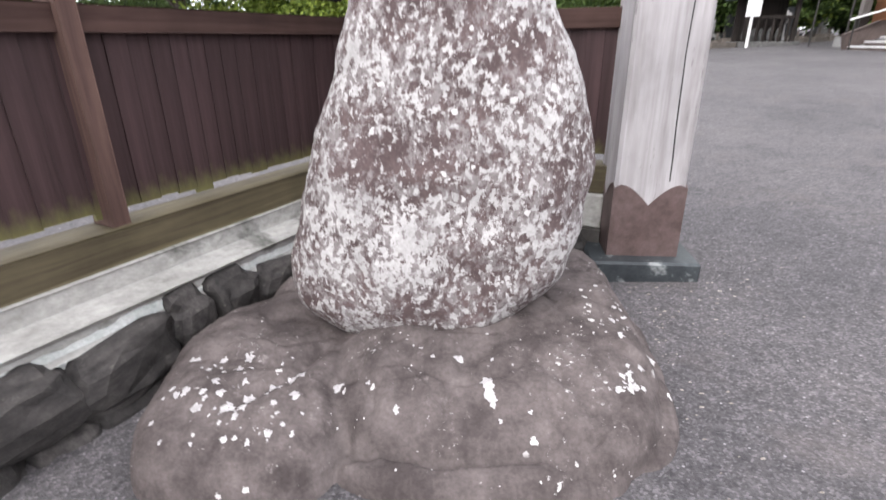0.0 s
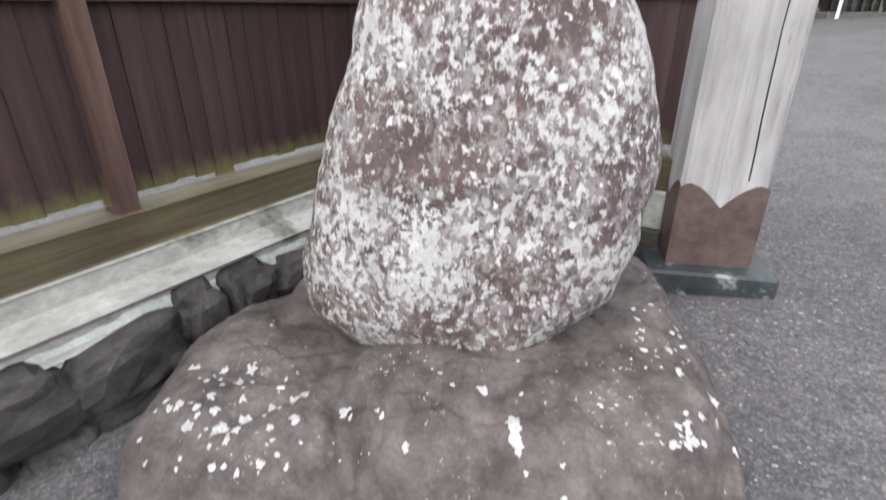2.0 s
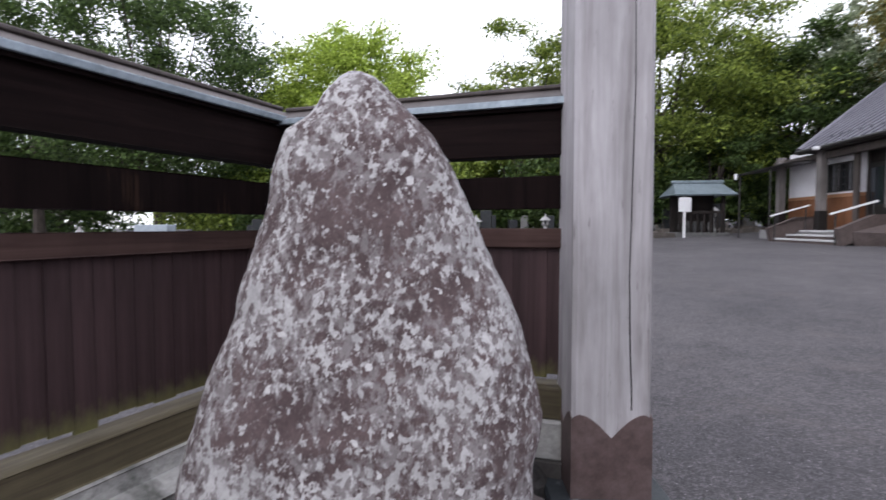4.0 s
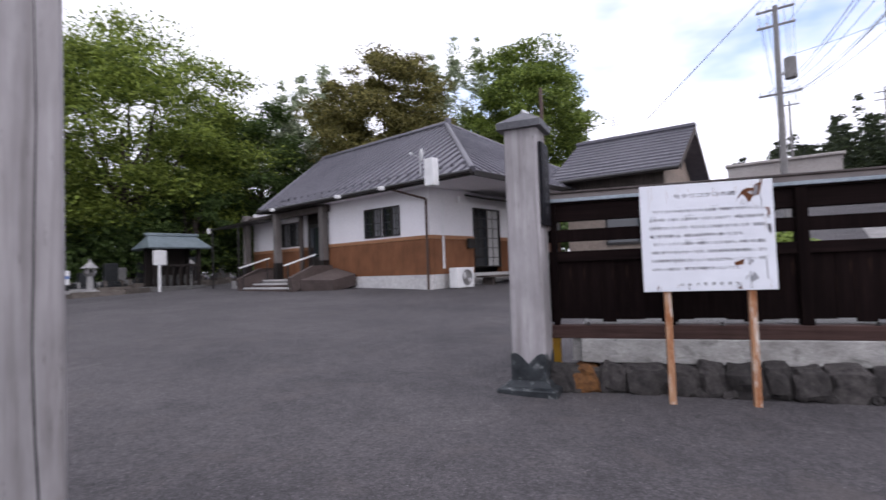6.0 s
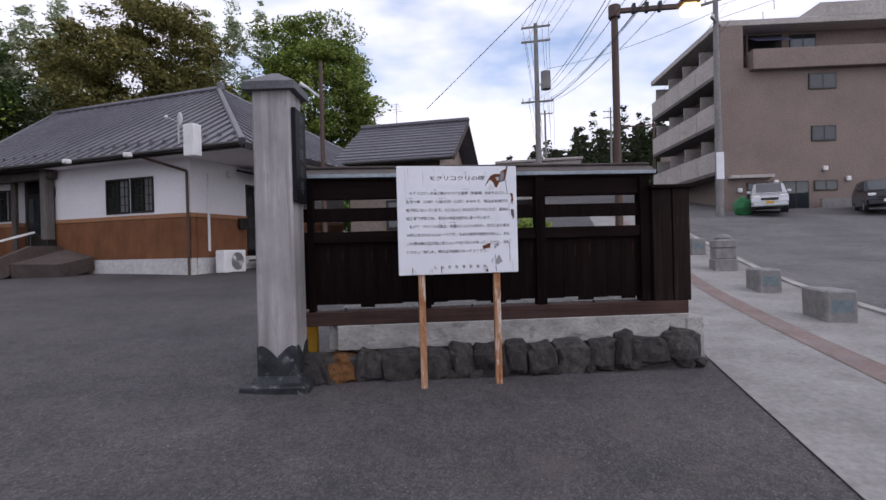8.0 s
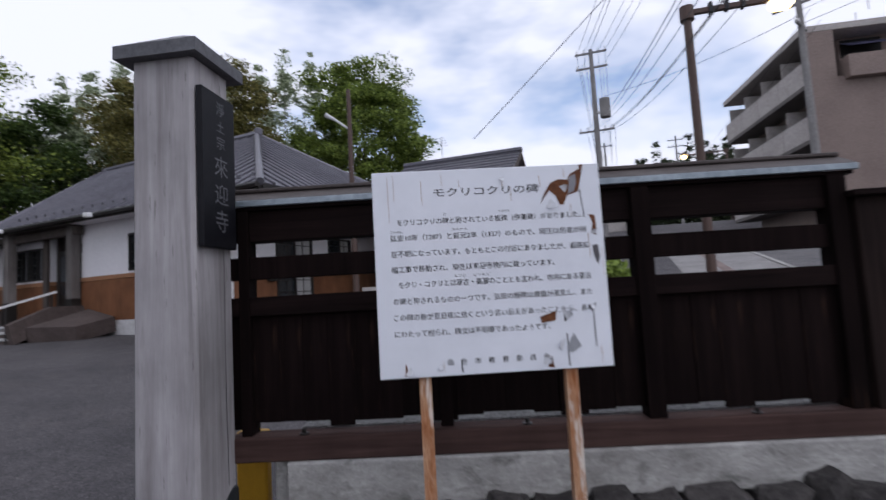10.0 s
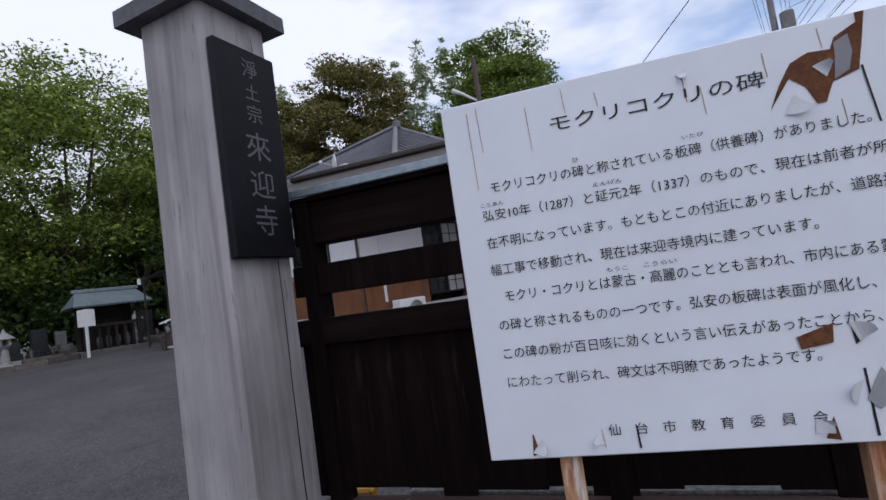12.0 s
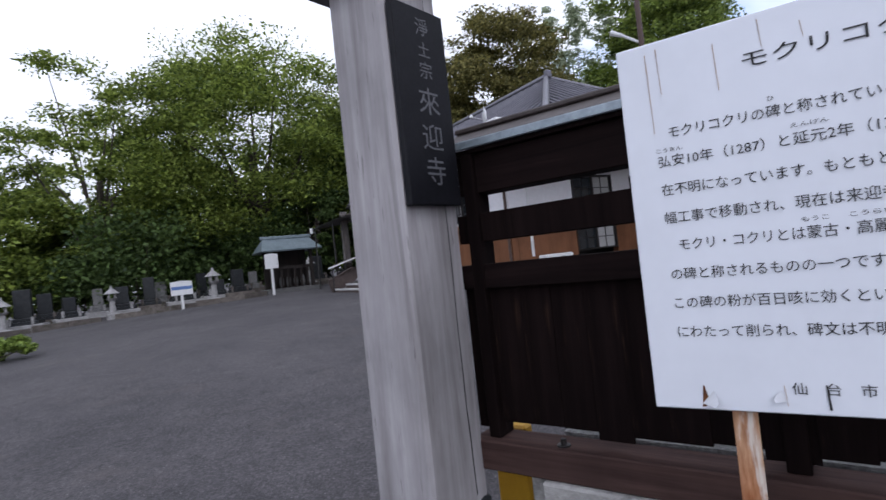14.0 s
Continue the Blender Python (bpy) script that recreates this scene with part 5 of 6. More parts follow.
# ---- apartment block across the road ----
def apartment_block():
    z0 = 2.5
    th = empty("apartment_block", turned(31.5, -9.7, z0, 9.9), "four-storey tan apartment block with grey balconies", "apartment building")
    Lf, Dp, H = 9.5, 22.0, 10.2
    fl = 2.6
    part("wall", box(0.0, Lf, -Dp, 0.0, -1.5, H - 2.3), TAN_TILE, th, "tan tiled wall")
    part("top_storey", box(1.2, Lf, -Dp, -0.8, H - 2.3, H - 0.05), TAN_TILE, th)
    part("gable_return", box(0.0, 0.3, 0.001, 1.19, -1.5, H - 0.05), TAN_TILE, th)
    part("roof_slab", box(0.0, Lf + 0.7, -Dp, 1.3, H - 0.04, H + 0.28, 0.02), PALE_WALL, th)
    part("parapet", box(0.0, Lf, -Dp, -4.0, H + 0.281, H + 1.0), PALE_WALL, th)
    for k in range(1, 4):
        z = k * fl - 0.1
        # slab colour is darkened to carry the shade beneath each balcony
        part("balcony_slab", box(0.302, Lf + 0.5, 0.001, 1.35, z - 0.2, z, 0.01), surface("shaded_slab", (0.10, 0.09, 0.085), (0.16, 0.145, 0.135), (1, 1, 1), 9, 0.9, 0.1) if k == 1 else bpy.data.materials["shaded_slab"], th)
        for j in range(4):
            a = 0.3 + j * (Lf + 0.2) / 4
            part("balcony_front", box(a + 0.02, a + (Lf + 0.2) / 4 - 0.02, 1.2, 1.34, z + 0.001, z + 1.1, 0.01), PALE_WALL, th, "grey rendered balcony front")
        part("balcony_side", box(Lf + 0.38, Lf + 0.5, 0.002, 1.19, z + 0.001, z + 1.1), PALE_WALL, th)
        for j in range(4):
            a = 0.4 + j * 2.35
            w = part("window", box(a, a + 1.9, -0.03, 0.03, z + 0.05, z + 2.1), FRAME_DARK, th)
            part("pane", box(a + 0.07, a + 0.9, 0.031, 0.036, z + 0.1, z + 2.03), GLASS, w)
            part("pane", box(a + 0.98, a + 1.83, 0.031, 0.036, z + 0.1, z + 2.03), SHOJI if (j + k) % 3 == 0 else GLASS, w)
            part("partition", box(a + 2.06, a + 2.12, 0.04, 1.19, z + 0.001, z + 2.0), PALE_WALL, th)
    # the gable wall that faces the camera
    part("top_balcony", box(-0.4, 1.195, -Dp, -0.3, H - 2.5, H - 1.45, 0.02), TAN_TILE, th)
    # flat near-black sheet paints the shade inside the top balcony's recess
    part("recess_shade_sheet", box(1.19, 1.199, -2.7, -0.9, H - 1.4, H - 0.15), DARK, th)
    part("awning", slab([(1.15, -2.7, H - 0.3), (1.15, -0.9, H - 0.3), (0.3, -0.9, H - 0.75), (0.3, -2.7, H - 0.75)], 0.03), surface("blue_grey_sheet", (0.06, 0.06, 0.12), (0.11, 0.11, 0.19), (2, 2, 2), 9, 0.7, 0.1), th)
    for y0, y1, za, zb in ((-4.5, -3.1, H - 1.5, H - 0.2), (-4.72, -3.31, 6.62, 7.45), (-4.65, -3.4, 3.88, 4.68), (-4.67, -3.47, 1.25, 1.79), (-1.2, -0.02, -0.3, 1.77), (-3.2, -1.86, -0.4, 1.79),
                           (-8.7, -7.3, 6.6, 7.45), (-8.7, -7.3, 3.88, 4.68), (-12.6, -11.2, 3.88, 4.68), (-8.4, -7.2, 0.8, 1.79)):
        xo = 1.195 if za > 8 else 0.0
        w = part("window", box(xo - 0.05, xo + 0.02, y0, y1, za, zb), FRAME_DARK, th)
        ym = (y0 + y1) / 2
        part("pane", box(xo - 0.056, xo - 0.051, y0 + 0.06, ym - 0.03, za + 0.06, zb - 0.06), GLASS, w)
        part("pane", box(xo - 0.056, xo - 0.051, ym + 0.03, y1 - 0.06, za + 0.06, zb - 0.06), GLASS, w)
    part("door_hood", box(-0.45, -0.001, -1.25, 0.95, 2.0, 2.16), PALE_WALL, th)
    for y, z in ((0.37, 1.25), (-1.5, 1.62), (-4.04, 2.28), (-5.2, 1.7)):
        part("vent", box(-0.16, -0.001, y - 0.12, y + 0.12, z, z + 0.26, 0.04), WHITE_PAINT, th)
    bm = bmesh.new()
    for r in range(4):
        for c in range(14):
            a = -3.3 - c * 0.6 - 0.3 * (r % 2)
            add_box(bm, -0.45, -0.3, a - 0.59, a, -1.0 + r * 0.45, -1.0 + r * 0.45 + 0.44)
    part("block_wall", bm, GREY_CONCRETE, th, "grey block wall at the foot")
    bm = bmesh.new()
    add_tube(bm, (0.6, -2.0, H + 1.0), (0.6, -2.0, H + 1.6), 0.03, seg=6)
    add_tube(bm, (0.6, -1.4, H + 0.28), (0.6, -1.4, H + 0.9), 0.03, seg=6)
    part("roof_rail", bm, STEEL, th)


apartment_block()


def row_house(x, y, w, d, h, deg, mat, label):
    th = empty("town_building", turned(x, y, ground_z(x, y) - 0.2, deg), label, "building")
    part("wall", box(0, w, -d, 0, 0, h), mat, th)
    part("roof", box(-0.2, w + 0.2, -d - 0.2, 0.2, h, h + 0.25, 0.05), PALE_WALL, th)
    for k in range(int(w // 2)):
        wd = part("window", box(0.5 + 2 * k, 1.6 + 2 * k, -0.02, 0.03, h * 0.35, h * 0.35 + 1.1), FRAME_DARK, th)
        part("pane", box(0.56 + 2 * k, 1.54 + 2 * k, 0.031, 0.036, h * 0.35 + 0.06, h * 0.35 + 1.04), GLASS, wd)


row_house(52, -2.0, 8, 7, 3.6, 92, PALE_WALL, "pale flat-roofed building up the road")
row_house(44, -12.6, 14, 9, 6.5, 10, TAN_TILE, "tan building beyond the apartment block")
row_house(60, 4.0, 8, 7, 4.0, 90, PALE_WALL, "pale distant house up the road")


# ---- street furniture ----
def stone_block(x, y):
    th = empty("kerb_block", turned(x, y, ground_z(x, y) + 0.01, 2), "rough grey stone block on the footway edge", "stone block", "row of footway blocks")
    bm = box(-0.34, 0.34, -0.2, 0.2, -0.06, 0.43, 0.03)
    for v in bm.verts:
        v.co *= 1 + 0.05 * noise.noise(v.co * 4 + Vector((x, y, 0)))
    part("block", bm, GREY_CONCRETE, th)
    part("reflector_tape", box(-0.345, -0.341, -0.14, 0.14, 0.12, 0.3), BLUE_ROOF, th, "faded blue-grey patch")


for bx_, by_ in ((9.55, -3.75), (12.3, -3.85), (17.7, -3.9), (6.8, -3.75)):
    stone_block(bx_, by_)


def stone_bollard(x, y):
    th = empty("stone_bollard", turned(x, y, ground_z(x, y) + 0.01, 0), "square stone bollard with a rounded cap", "bollard")
    bm = bmesh.new()
    add_box(bm, -0.26, 0.26, -0.26, 0.26, -0.06, 0.26, 0.02)
    add_box(bm, -0.24, 0.24, -0.24, 0.24, 0.262, 0.52, 0.02)
    add_box(bm, -0.25, 0.25, -0.25, 0.25, 0.522, 0.74, 0.03)
    part("shaft", bm, GREY_CONCRETE, th)
    bm = bmesh.new()
    bmesh.ops.create_uvsphere(bm, u_segments=16, v_segments=8, radius=0.2)
    for v in bm.verts:
        v.co.z = max(v.co.z, 0) * 0.7
    part("cap", bm, GREY_CONCRETE, th, m=pose(0, 0, 0.74), smooth=True)


stone_bollard(15.0, -3.9)


def utility_pole(x, y, h, arms, label, mat=GREY_CONCRETE, transformer=False, r=0.16, sign=False):
    z = ground_z(x, y) - 0.1
    th = empty("utility_pole", turned(x, y, z, 0), label, "utility pole")
    part("pole", tube((0, 0, 0), (0, 0, h), r, r * 0.62, 14), mat, th, "")
    for za, half, deg in arms:
        c, s = math.cos(radians(deg)), math.sin(radians(deg))
        part("crossarm", box(-half, half, -0.05, 0.05, za - 0.05, za + 0.05, m=pose(0, 0, 0, 0, 0, deg)), GREY_CONCRETE, th)
        for k in (-0.9, -0.45, 0.45, 0.9):
            part("insulator", tube((k * half * c, k * half * s, za + 0.05), (k * half * c, k * half * s, za + 0.25), 0.05, 0.03, 8), WHITE_PAINT, th)
    if transformer:
        part("transformer", tube((-0.1, -0.55, h - 4.2), (-0.1, -0.55, h - 3.1), 0.3, seg=16), GREY_CONCRETE, th, "grey pole transformer")
        part("bracket", box(-0.15, 0.05, -0.5, -0.1, h - 3.9, h - 3.8), STEEL, th)
    if sign:
        part("pole_sign", box(-r - 0.03, -r - 0.005, -0.17, 0.17, 1.9, 3.2), BOARD_WHITE, th, "narrow white pole sign")
    return th


utility_pole(34.0, 1.25, 11.9, [(11.7, 0.9, 90), (10.8, 0.9, 90), (7.0, 1.0, 90)], "tall concrete utility pole with transformer and crossarms", transformer=True, r=0.2)
utility_pole(28.6, -7.6, 10.9, [(10.6, 1.0, 60), (9.6, 0.7, 150)], "grey concrete utility pole before the apartment block", sign=True, r=0.19)
utility_pole(62.0, 1.5, 10.0, [(9.6, 0.9, 90)], "distant concrete utility pole", r=0.16)
utility_pole(70.0, -6.5, 11.5, [(11.0, 0.9, 90), (10.2, 0.9, 90)], "distant concrete utility pole", r=0.16)
yard_pole = utility_pole(13.3, 5.9, 5.65, [], "slim brown yard pole with a white lamp behind the fence", BROWN_POLE, r=0.075)
part("lamp_arm", tube((0, 0, 4.72), (-0.16, 0.28, 4.95), 0.022, 0.03, 8), WHITE_PAINT, yard_pole, "white lamp arm")
part("lamp_head", tube((-0.16, 0.28, 4.95), (-0.26, 0.46, 5.06), 0.035, 0.055, 10), WHITE_PAINT, yard_pole, "white lamp head")


def street_lamp(x, y, hp, deg, reach):
    z = ground_z(x, y)
    th = empty("street_lamp", turned(x, y, z, deg), "brown steel street lamp with a lit head on a long arm", "street lamp", "street lamps")
    part("pole", tube((0, 0, -0.1), (0, 0, hp), 0.13, 0.11, 14), BROWN_POLE, th)
    part("arm", box(-0.07, 0.07, -reach, 0.18, hp - 0.16, hp - 0.02, 0.01), BROWN_POLE, th)
    part("collar", tube((0, 0, hp - 0.3), (0, 0, hp + 0.08), 0.19, seg=14), BROWN_POLE, th)
    for k in range(3):
        part("arm_clamp", box(-0.10, 0.10, -reach * (0.3 + 0.2 * k) - 0.05, -reach * (0.3 + 0.2 * k) + 0.05, hp - 0.2, hp + 0.1, 0.01), CABLE, th)
    part("head", box(-0.24, 0.24, -reach - 0.62, -reach, hp - 0.05, hp + 0.14, 0.06), BROWN_POLE, th)
    part("lens", box(-0.2, 0.2, -reach - 0.58, -reach - 0.04, hp - 0.40, hp - 0.052, 0.09), LAMP_GLASS, th, "glowing amber lens")


LAMP_GLASS = glow("warm_lamp_glass", (1.0, 0.66, 0.22), 9.0)
street_lamp(18.5, -1.85, 7.75, 6, 2.0)
street_lamp(58.0, -9.6, 6.8, 180, 3.4)


def cables():
    """Overhead lines sag between the poles and pass above the camera."""
    runs = []
    zp = ground_z(34.0, 1.25) - 0.1
    for k, (za, off) in enumerate(((11.75, -0.8), (11.75, -0.4), (11.75, 0.4), (11.75, 0.8), (10.85, -0.6), (10.85, 0.6), (7.1, -0.7), (7.0, 0.3), (7.0, -1.0), (7.15, 0.0), (6.9, -0.35), (7.2, 0.55), (6.8, -0.1))):
        runs.append(((34.0, 1.25 + off, zp + za), (-16.0, -6.5 + off * 1.2, 9.0 + 0.12 * k if k < 6 else 8.2 + 0.1 * k), 1.5 + 0.1 * k if k < 6 else 2.3 + 0.13 * (k - 6)))
        runs.append(((34.0, 1.25 + off, zp + za), (62.0, 1.5 + off, ground_z(60, 1.5) + za - 3.2), 0.5))
    runs += [((34.0, 0.6, zp + 9.0), (28.6, -7.6, 12.4), 0.3), ((28.6, -7.6, 12.6), (8.0, -30.0, 14.0), 0.6), ((28.6, -7.6, 12.0), (8.0, -30.0, 13.2), 0.6),
             ((28.6, -8.0, 12.6), (70.0, -6.5, 14.0), 0.8), ((28.6, -8.3, 12.0), (70.0, -6.5, 13.2), 0.8), ((18.3, 4.4, 6.05), (21.0, -5.6, 16.2), 0.1)]
    for a, b, sag in runs:
        a, b = Vector(a), Vector(b)
        cu = bpy.data.curves.new("cable", "CURVE")
        cu.dimensions, cu.bevel_depth, cu.bevel_resolution = "3D", 0.012, 0
        sp = cu.splines.new("POLY")
        n = 24
        sp.points.add(n)
        for i in range(n + 1):
            t = i / n
            p = a.lerp(b, t) - Vector((0, 0, sag * 4 * t * (1 - t)))
            sp.points[i].co = (*p, 1)
        tmp = bpy.data.objects.new("cable", cu)
        scene.collection.objects.link(tmp)
        bpy.context.view_layer.update()
        me = bpy.data.meshes.new_from_object(tmp.evaluated_get(bpy.context.evaluated_depsgraph_get()))
        bpy.data.objects.remove(tmp)
        me.materials.clear()
        me.materials.append(CABLE)
        tagged(new("overhead_cable", me), "black overhead cable strung between utility poles", "cable", "overhead cables")


cables()


def car(x, y, deg, paint, label, plate):
    th = empty("car", turned(x, y, ground_z(x, y), deg) @ Matrix.Diagonal((0.86, 0.86, 0.92, 1)), label, "car", "parked cars")
    # profile along x (front at -x), lofted across y
    prof = [(-2.0, 0.32), (-2.08, 0.55), (-2.0, 0.82), (-1.75, 0.95), (-1.25, 1.05), (-0.55, 1.58), (0.2, 1.66), (1.6, 1.62), (1.95, 1.1), (2.0, 0.6), (1.95, 0.32)]
    bm = bmesh.new()
    rows = []
    for k, yy in enumerate((-0.85, -0.82, -0.6, 0.0, 0.6, 0.82, 0.85)):
        e = (0.90, 0.97, 1.0, 1.0, 1.0, 0.97, 0.90)[k]
        row = []
        for px, pz in prof:
            tuck = 0.86 if pz > 1.1 else 1.0
            row.append(bm.verts.new((px * (0.97 + 0.03 * e), yy * tuck, 0.32 + (pz - 0.32) * e)))
        rows.append(row)
    for a, b in zip(rows, rows[1:]):
        for k in range(len(prof)):
            bm.faces.new((a[k], a[(k + 1) % len(prof)], b[(k + 1) % len(prof)], b[k]))
    bm.faces.new(rows[0])
    bm.faces.new(list(reversed(rows[-1])))
    part("body", bm, paint, th, smooth=False)
    part("windscreen", slab([(-1.23, -0.62, 1.08), (-1.23, 0.62, 1.08), (-0.58, 0.58, 1.575), (-0.58, -0.58, 1.575)], -0.012), GLASS, th)
    for s in (-1, 1):
        part("side_window", box(-0.5, 1.5, s * 0.755 - 0.012, s * 0.755 + 0.012, 1.12, 1.5, 0.01), GLASS, th)
        part("headlight", box(-2.03, -1.75, s * 0.62 - 0.17, s * 0.62 + 0.17, 0.72, 0.88, 0.04), WHITE_PAINT, th, "clear headlight")
        part("mirror", box(-0.95, -0.78, s * 0.95 - 0.1, s * 0.95 + 0.1, 1.05, 1.2, 0.03), paint, th)
        for wx in (-1.3, 1.3):
            w = part("wheel", tube((wx, s * 0.68, 0.3), (wx, s * 0.86, 0.3), 0.3, seg=20), CABLE, th, "black tyre")
            part("rim", tube((wx, s * 0.855, 0.3), (wx, s * 0.87, 0.3), 0.19, seg=14), STEEL, w)
    part("grille", box(-2.1, -2.0, -0.4, 0.4, 0.62, 0.74, 0.01), FRAME_DARK, th)
    part("bumper", box(-2.12, -1.95, -0.8, 0.8, 0.3, 0.52, 0.05), paint, th)
    part("number_plate", box(-2.135, -2.122, -0.17, 0.17, 0.44, 0.57), plate, th, "yellow number plate" if plate is YELLOW else "white number plate")


car(29.3, -9.95, -17, plain("silver_paint", (0.48, 0.50, 0.52), 0.3, 0.5), "silver compact minivan parked facing the road", YELLOW)
car(28.9, -14.4, -17, plain("dark_paint", (0.025, 0.025, 0.03), 0.25, 0.3), "dark compact car parked facing the road", BOARD_WHITE)


def green_net():
    th = empty("refuse_net", turned(29.0, -8.75, ground_z(29.0, -8.75), 0), "bundled green net beside the pole", "net")
    part("bundle", rock_bm(0.4, 0.45, 0.55, 3), plain("green_net", (0.03, 0.16, 0.06), 0.8), th, m=pose(0, 0, 0.35))


def rock_bm(rx, ry, rz, seed, sub=2):
    bm = bmesh.new()
    bmesh.ops.create_icosphere(bm, subdivisions=sub, radius=1.0)
    off = Vector((seed * 3.17, seed * 1.31, seed * 2.7))
    for v in bm.verts:
        k = 1 + 0.3 * noise.noise(v.co * 1.7 + off)
        v.co = Vector((v.co.x * rx * k, v.co.y * ry * k, v.co.z * rz * k))
    return bm


green_net()


# ---- graveyard ----
def far_out(x, y, k=1.45):
    """Places of the far side of the yard, laid out from its entrance."""
    return 2.3 + (x - 2.3) * k, 0.35 + (y - 0.35) * k


def gravestone(x, y, h, deg, mat, label, base=None, w=0.3):
    z = ground_z(x, y)
    base = base or (GRANITE_PALE if int(7 * x + 3 * y) % 3 == 0 else KERB_STONE)
    th = empty("gravestone", turned(x, y, z + 0.1, deg), label, "gravestone", "gravestones in the temple yard")
    part("plinth", box(-w * 1.9, w * 1.9, -w * 1.7, w * 1.7, -0.4, 0.198, 0.02), base, th)
    part("pedestal", box(-w * 1.25, w * 1.25, -w * 1.1, w * 1.1, 0.342, 0.46, 0.02), mat, th)
    bm = box(-w * 0.8, w * 0.8, -w * 0.45, w * 0.45, 0.462, 0.46 + h, 0.02)
    part("stele", bm, mat, th)
    part("tier", box(-w * 1.55, w * 1.55, -w * 1.4, w * 1.4, 0.20, 0.34, 0.015), mat, th)
    part("vase", tube((-w, -w * 1.35, 0.22), (-w, -w * 1.35, 0.5), 0.05, 0.07, 10), base, th)
    part("vase", tube((w, -w * 1.35, 0.22), (w, -w * 1.35, 0.5), 0.05, 0.07, 10), base, th)
    return th


rg = random.Random(8)
spots = [(2.6, 18.6), (3.6, 18.9), (4.9, 18.8), (5.7, 19.4), (6.6, 18.8), (7.7, 19.2), (8.3, 18.9), (3.0, 20.8), (4.4, 21.2), (6.2, 21.0), (7.6, 21.2), (11.6, 19.9), (12.2, 21.6),
         (11.3, 22.4), (12.9, 23.0), (10.4, 21.6), (0.8, 17.2), (-0.8, 16.4), (-2.6, 15.6), (-4.3, 15.0), (-6.0, 14.2), (-7.6, 14.6), (-3.2, 17.8), (-5.2, 17.2), (0.2, 19.6), (1.4, 20.6), (9.3, 20.6), (13.6, 21.4)]
for i_, (gx, gy) in enumerate(spots):
    gx, gy = far_out(gx, gy)
    dk = rg.random() < 0.72
    gravestone(gx, gy, rg.uniform(0.4, 1.15), rg.uniform(-12, 8), GRANITE_DARK if dk else GRANITE_GREY,
               "polished dark granite gravestone on a grey plinth" if dk else "weathered grey granite gravestone on a stepped plinth", w=rg.uniform(0.26, 0.4))
gravestone(-7.4, 14.1, 0.75, 0, surface("blue_grey_granite", (0.27, 0.31, 0.34), (0.36, 0.40, 0.43), (9, 9, 9), 9, 0.4, 0.05), "broad pale blue-grey granite gravestone", w=0.55)


def stone_lantern(x, y, s):
    th = empty("stone_lantern", turned(x, y, ground_z(x, y) + 0.12, 0), "pale stone lantern with a curved cap", "stone lantern", "stone lanterns")
    part("base", box(-0.28 * s, 0.28 * s, -0.28 * s, 0.28 * s, -0.3, 0.14 * s, 0.03), GRANITE_PALE, th)
    part("shaft", tube((0, 0, 0.14 * s), (0, 0, 0.75 * s), 0.15 * s, 0.11 * s, 12), GRANITE_PALE, th)
    part("platform", tube((0, 0, 0.75 * s), (0, 0, 0.87 * s), 0.14 * s, 0.26 * s, 8), GRANITE_PALE, th)
    for a in range(4):
        cx, cy = 0.13 * s * (1 if a % 2 else -1), 0.13 * s * (1 if a > 1 else -1)
        part("fire_box_post", box(cx - 0.04 * s, cx + 0.04 * s, cy - 0.04 * s, cy + 0.04 * s, 0.87 * s, 1.1 * s), GRANITE_PALE, th)
    part("roof", tube((0, 0, 1.1 * s), (0, 0, 1.34 * s), 0.36 * s, 0.08 * s, 8), GRANITE_PALE, th)
    part("jewel", tube((0, 0, 1.34 * s), (0, 0, 1.5 * s), 0.08 * s, 0.02 * s, 8), GRANITE_PALE, th)


for lx, ly, ls in ((7.25, 17.6, 1.0), (4.6, 18.0, 0.85), (10.9, 18.9, 1.0), (2.2, 17.9, 0.9), (-8.3, 13.4, 0.9), (-1.6, 15.6, 0.9)):
    stone_lantern(*far_out(lx, ly), ls)


def grave_kerb(x0, y0, x1, y1):
    (x0, y0), (x1, y1) = far_out(x0, y0), far_out(x1, y1)
    L = math.hypot(x1 - x0, y1 - y0)
    deg = math.degrees(math.atan2(y1 - y0, x1 - x0))
    th = empty("grave_kerb", turned(x0, y0, 0, deg), "low mossy stone kerb edging the graves", "kerb", kind="structure")
    n = max(1, int(L / 0.9))
    for k in range(n):
        a, b = L * k / n, L * (k + 1) / n
        gz = ground_z(x0 + (x1 - x0) * (k + .5) / n, y0 + (y1 - y0) * (k + .5) / n)
        part("kerb_stone", box(a + 0.008, b - 0.008, -0.1, 0.1, gz - 0.15, gz + 0.2 + 0.03 * (k % 2), 0.015), KERB_STONE, th)


grave_kerb(4.6, 17.5, 8.7, 17.1)
grave_kerb(2.0, 17.6, 4.3, 17.8)
grave_kerb(-9.0, 13.2, 1.6, 16.6)
grave_kerb(10.9, 18.5, 13.2, 19.5)


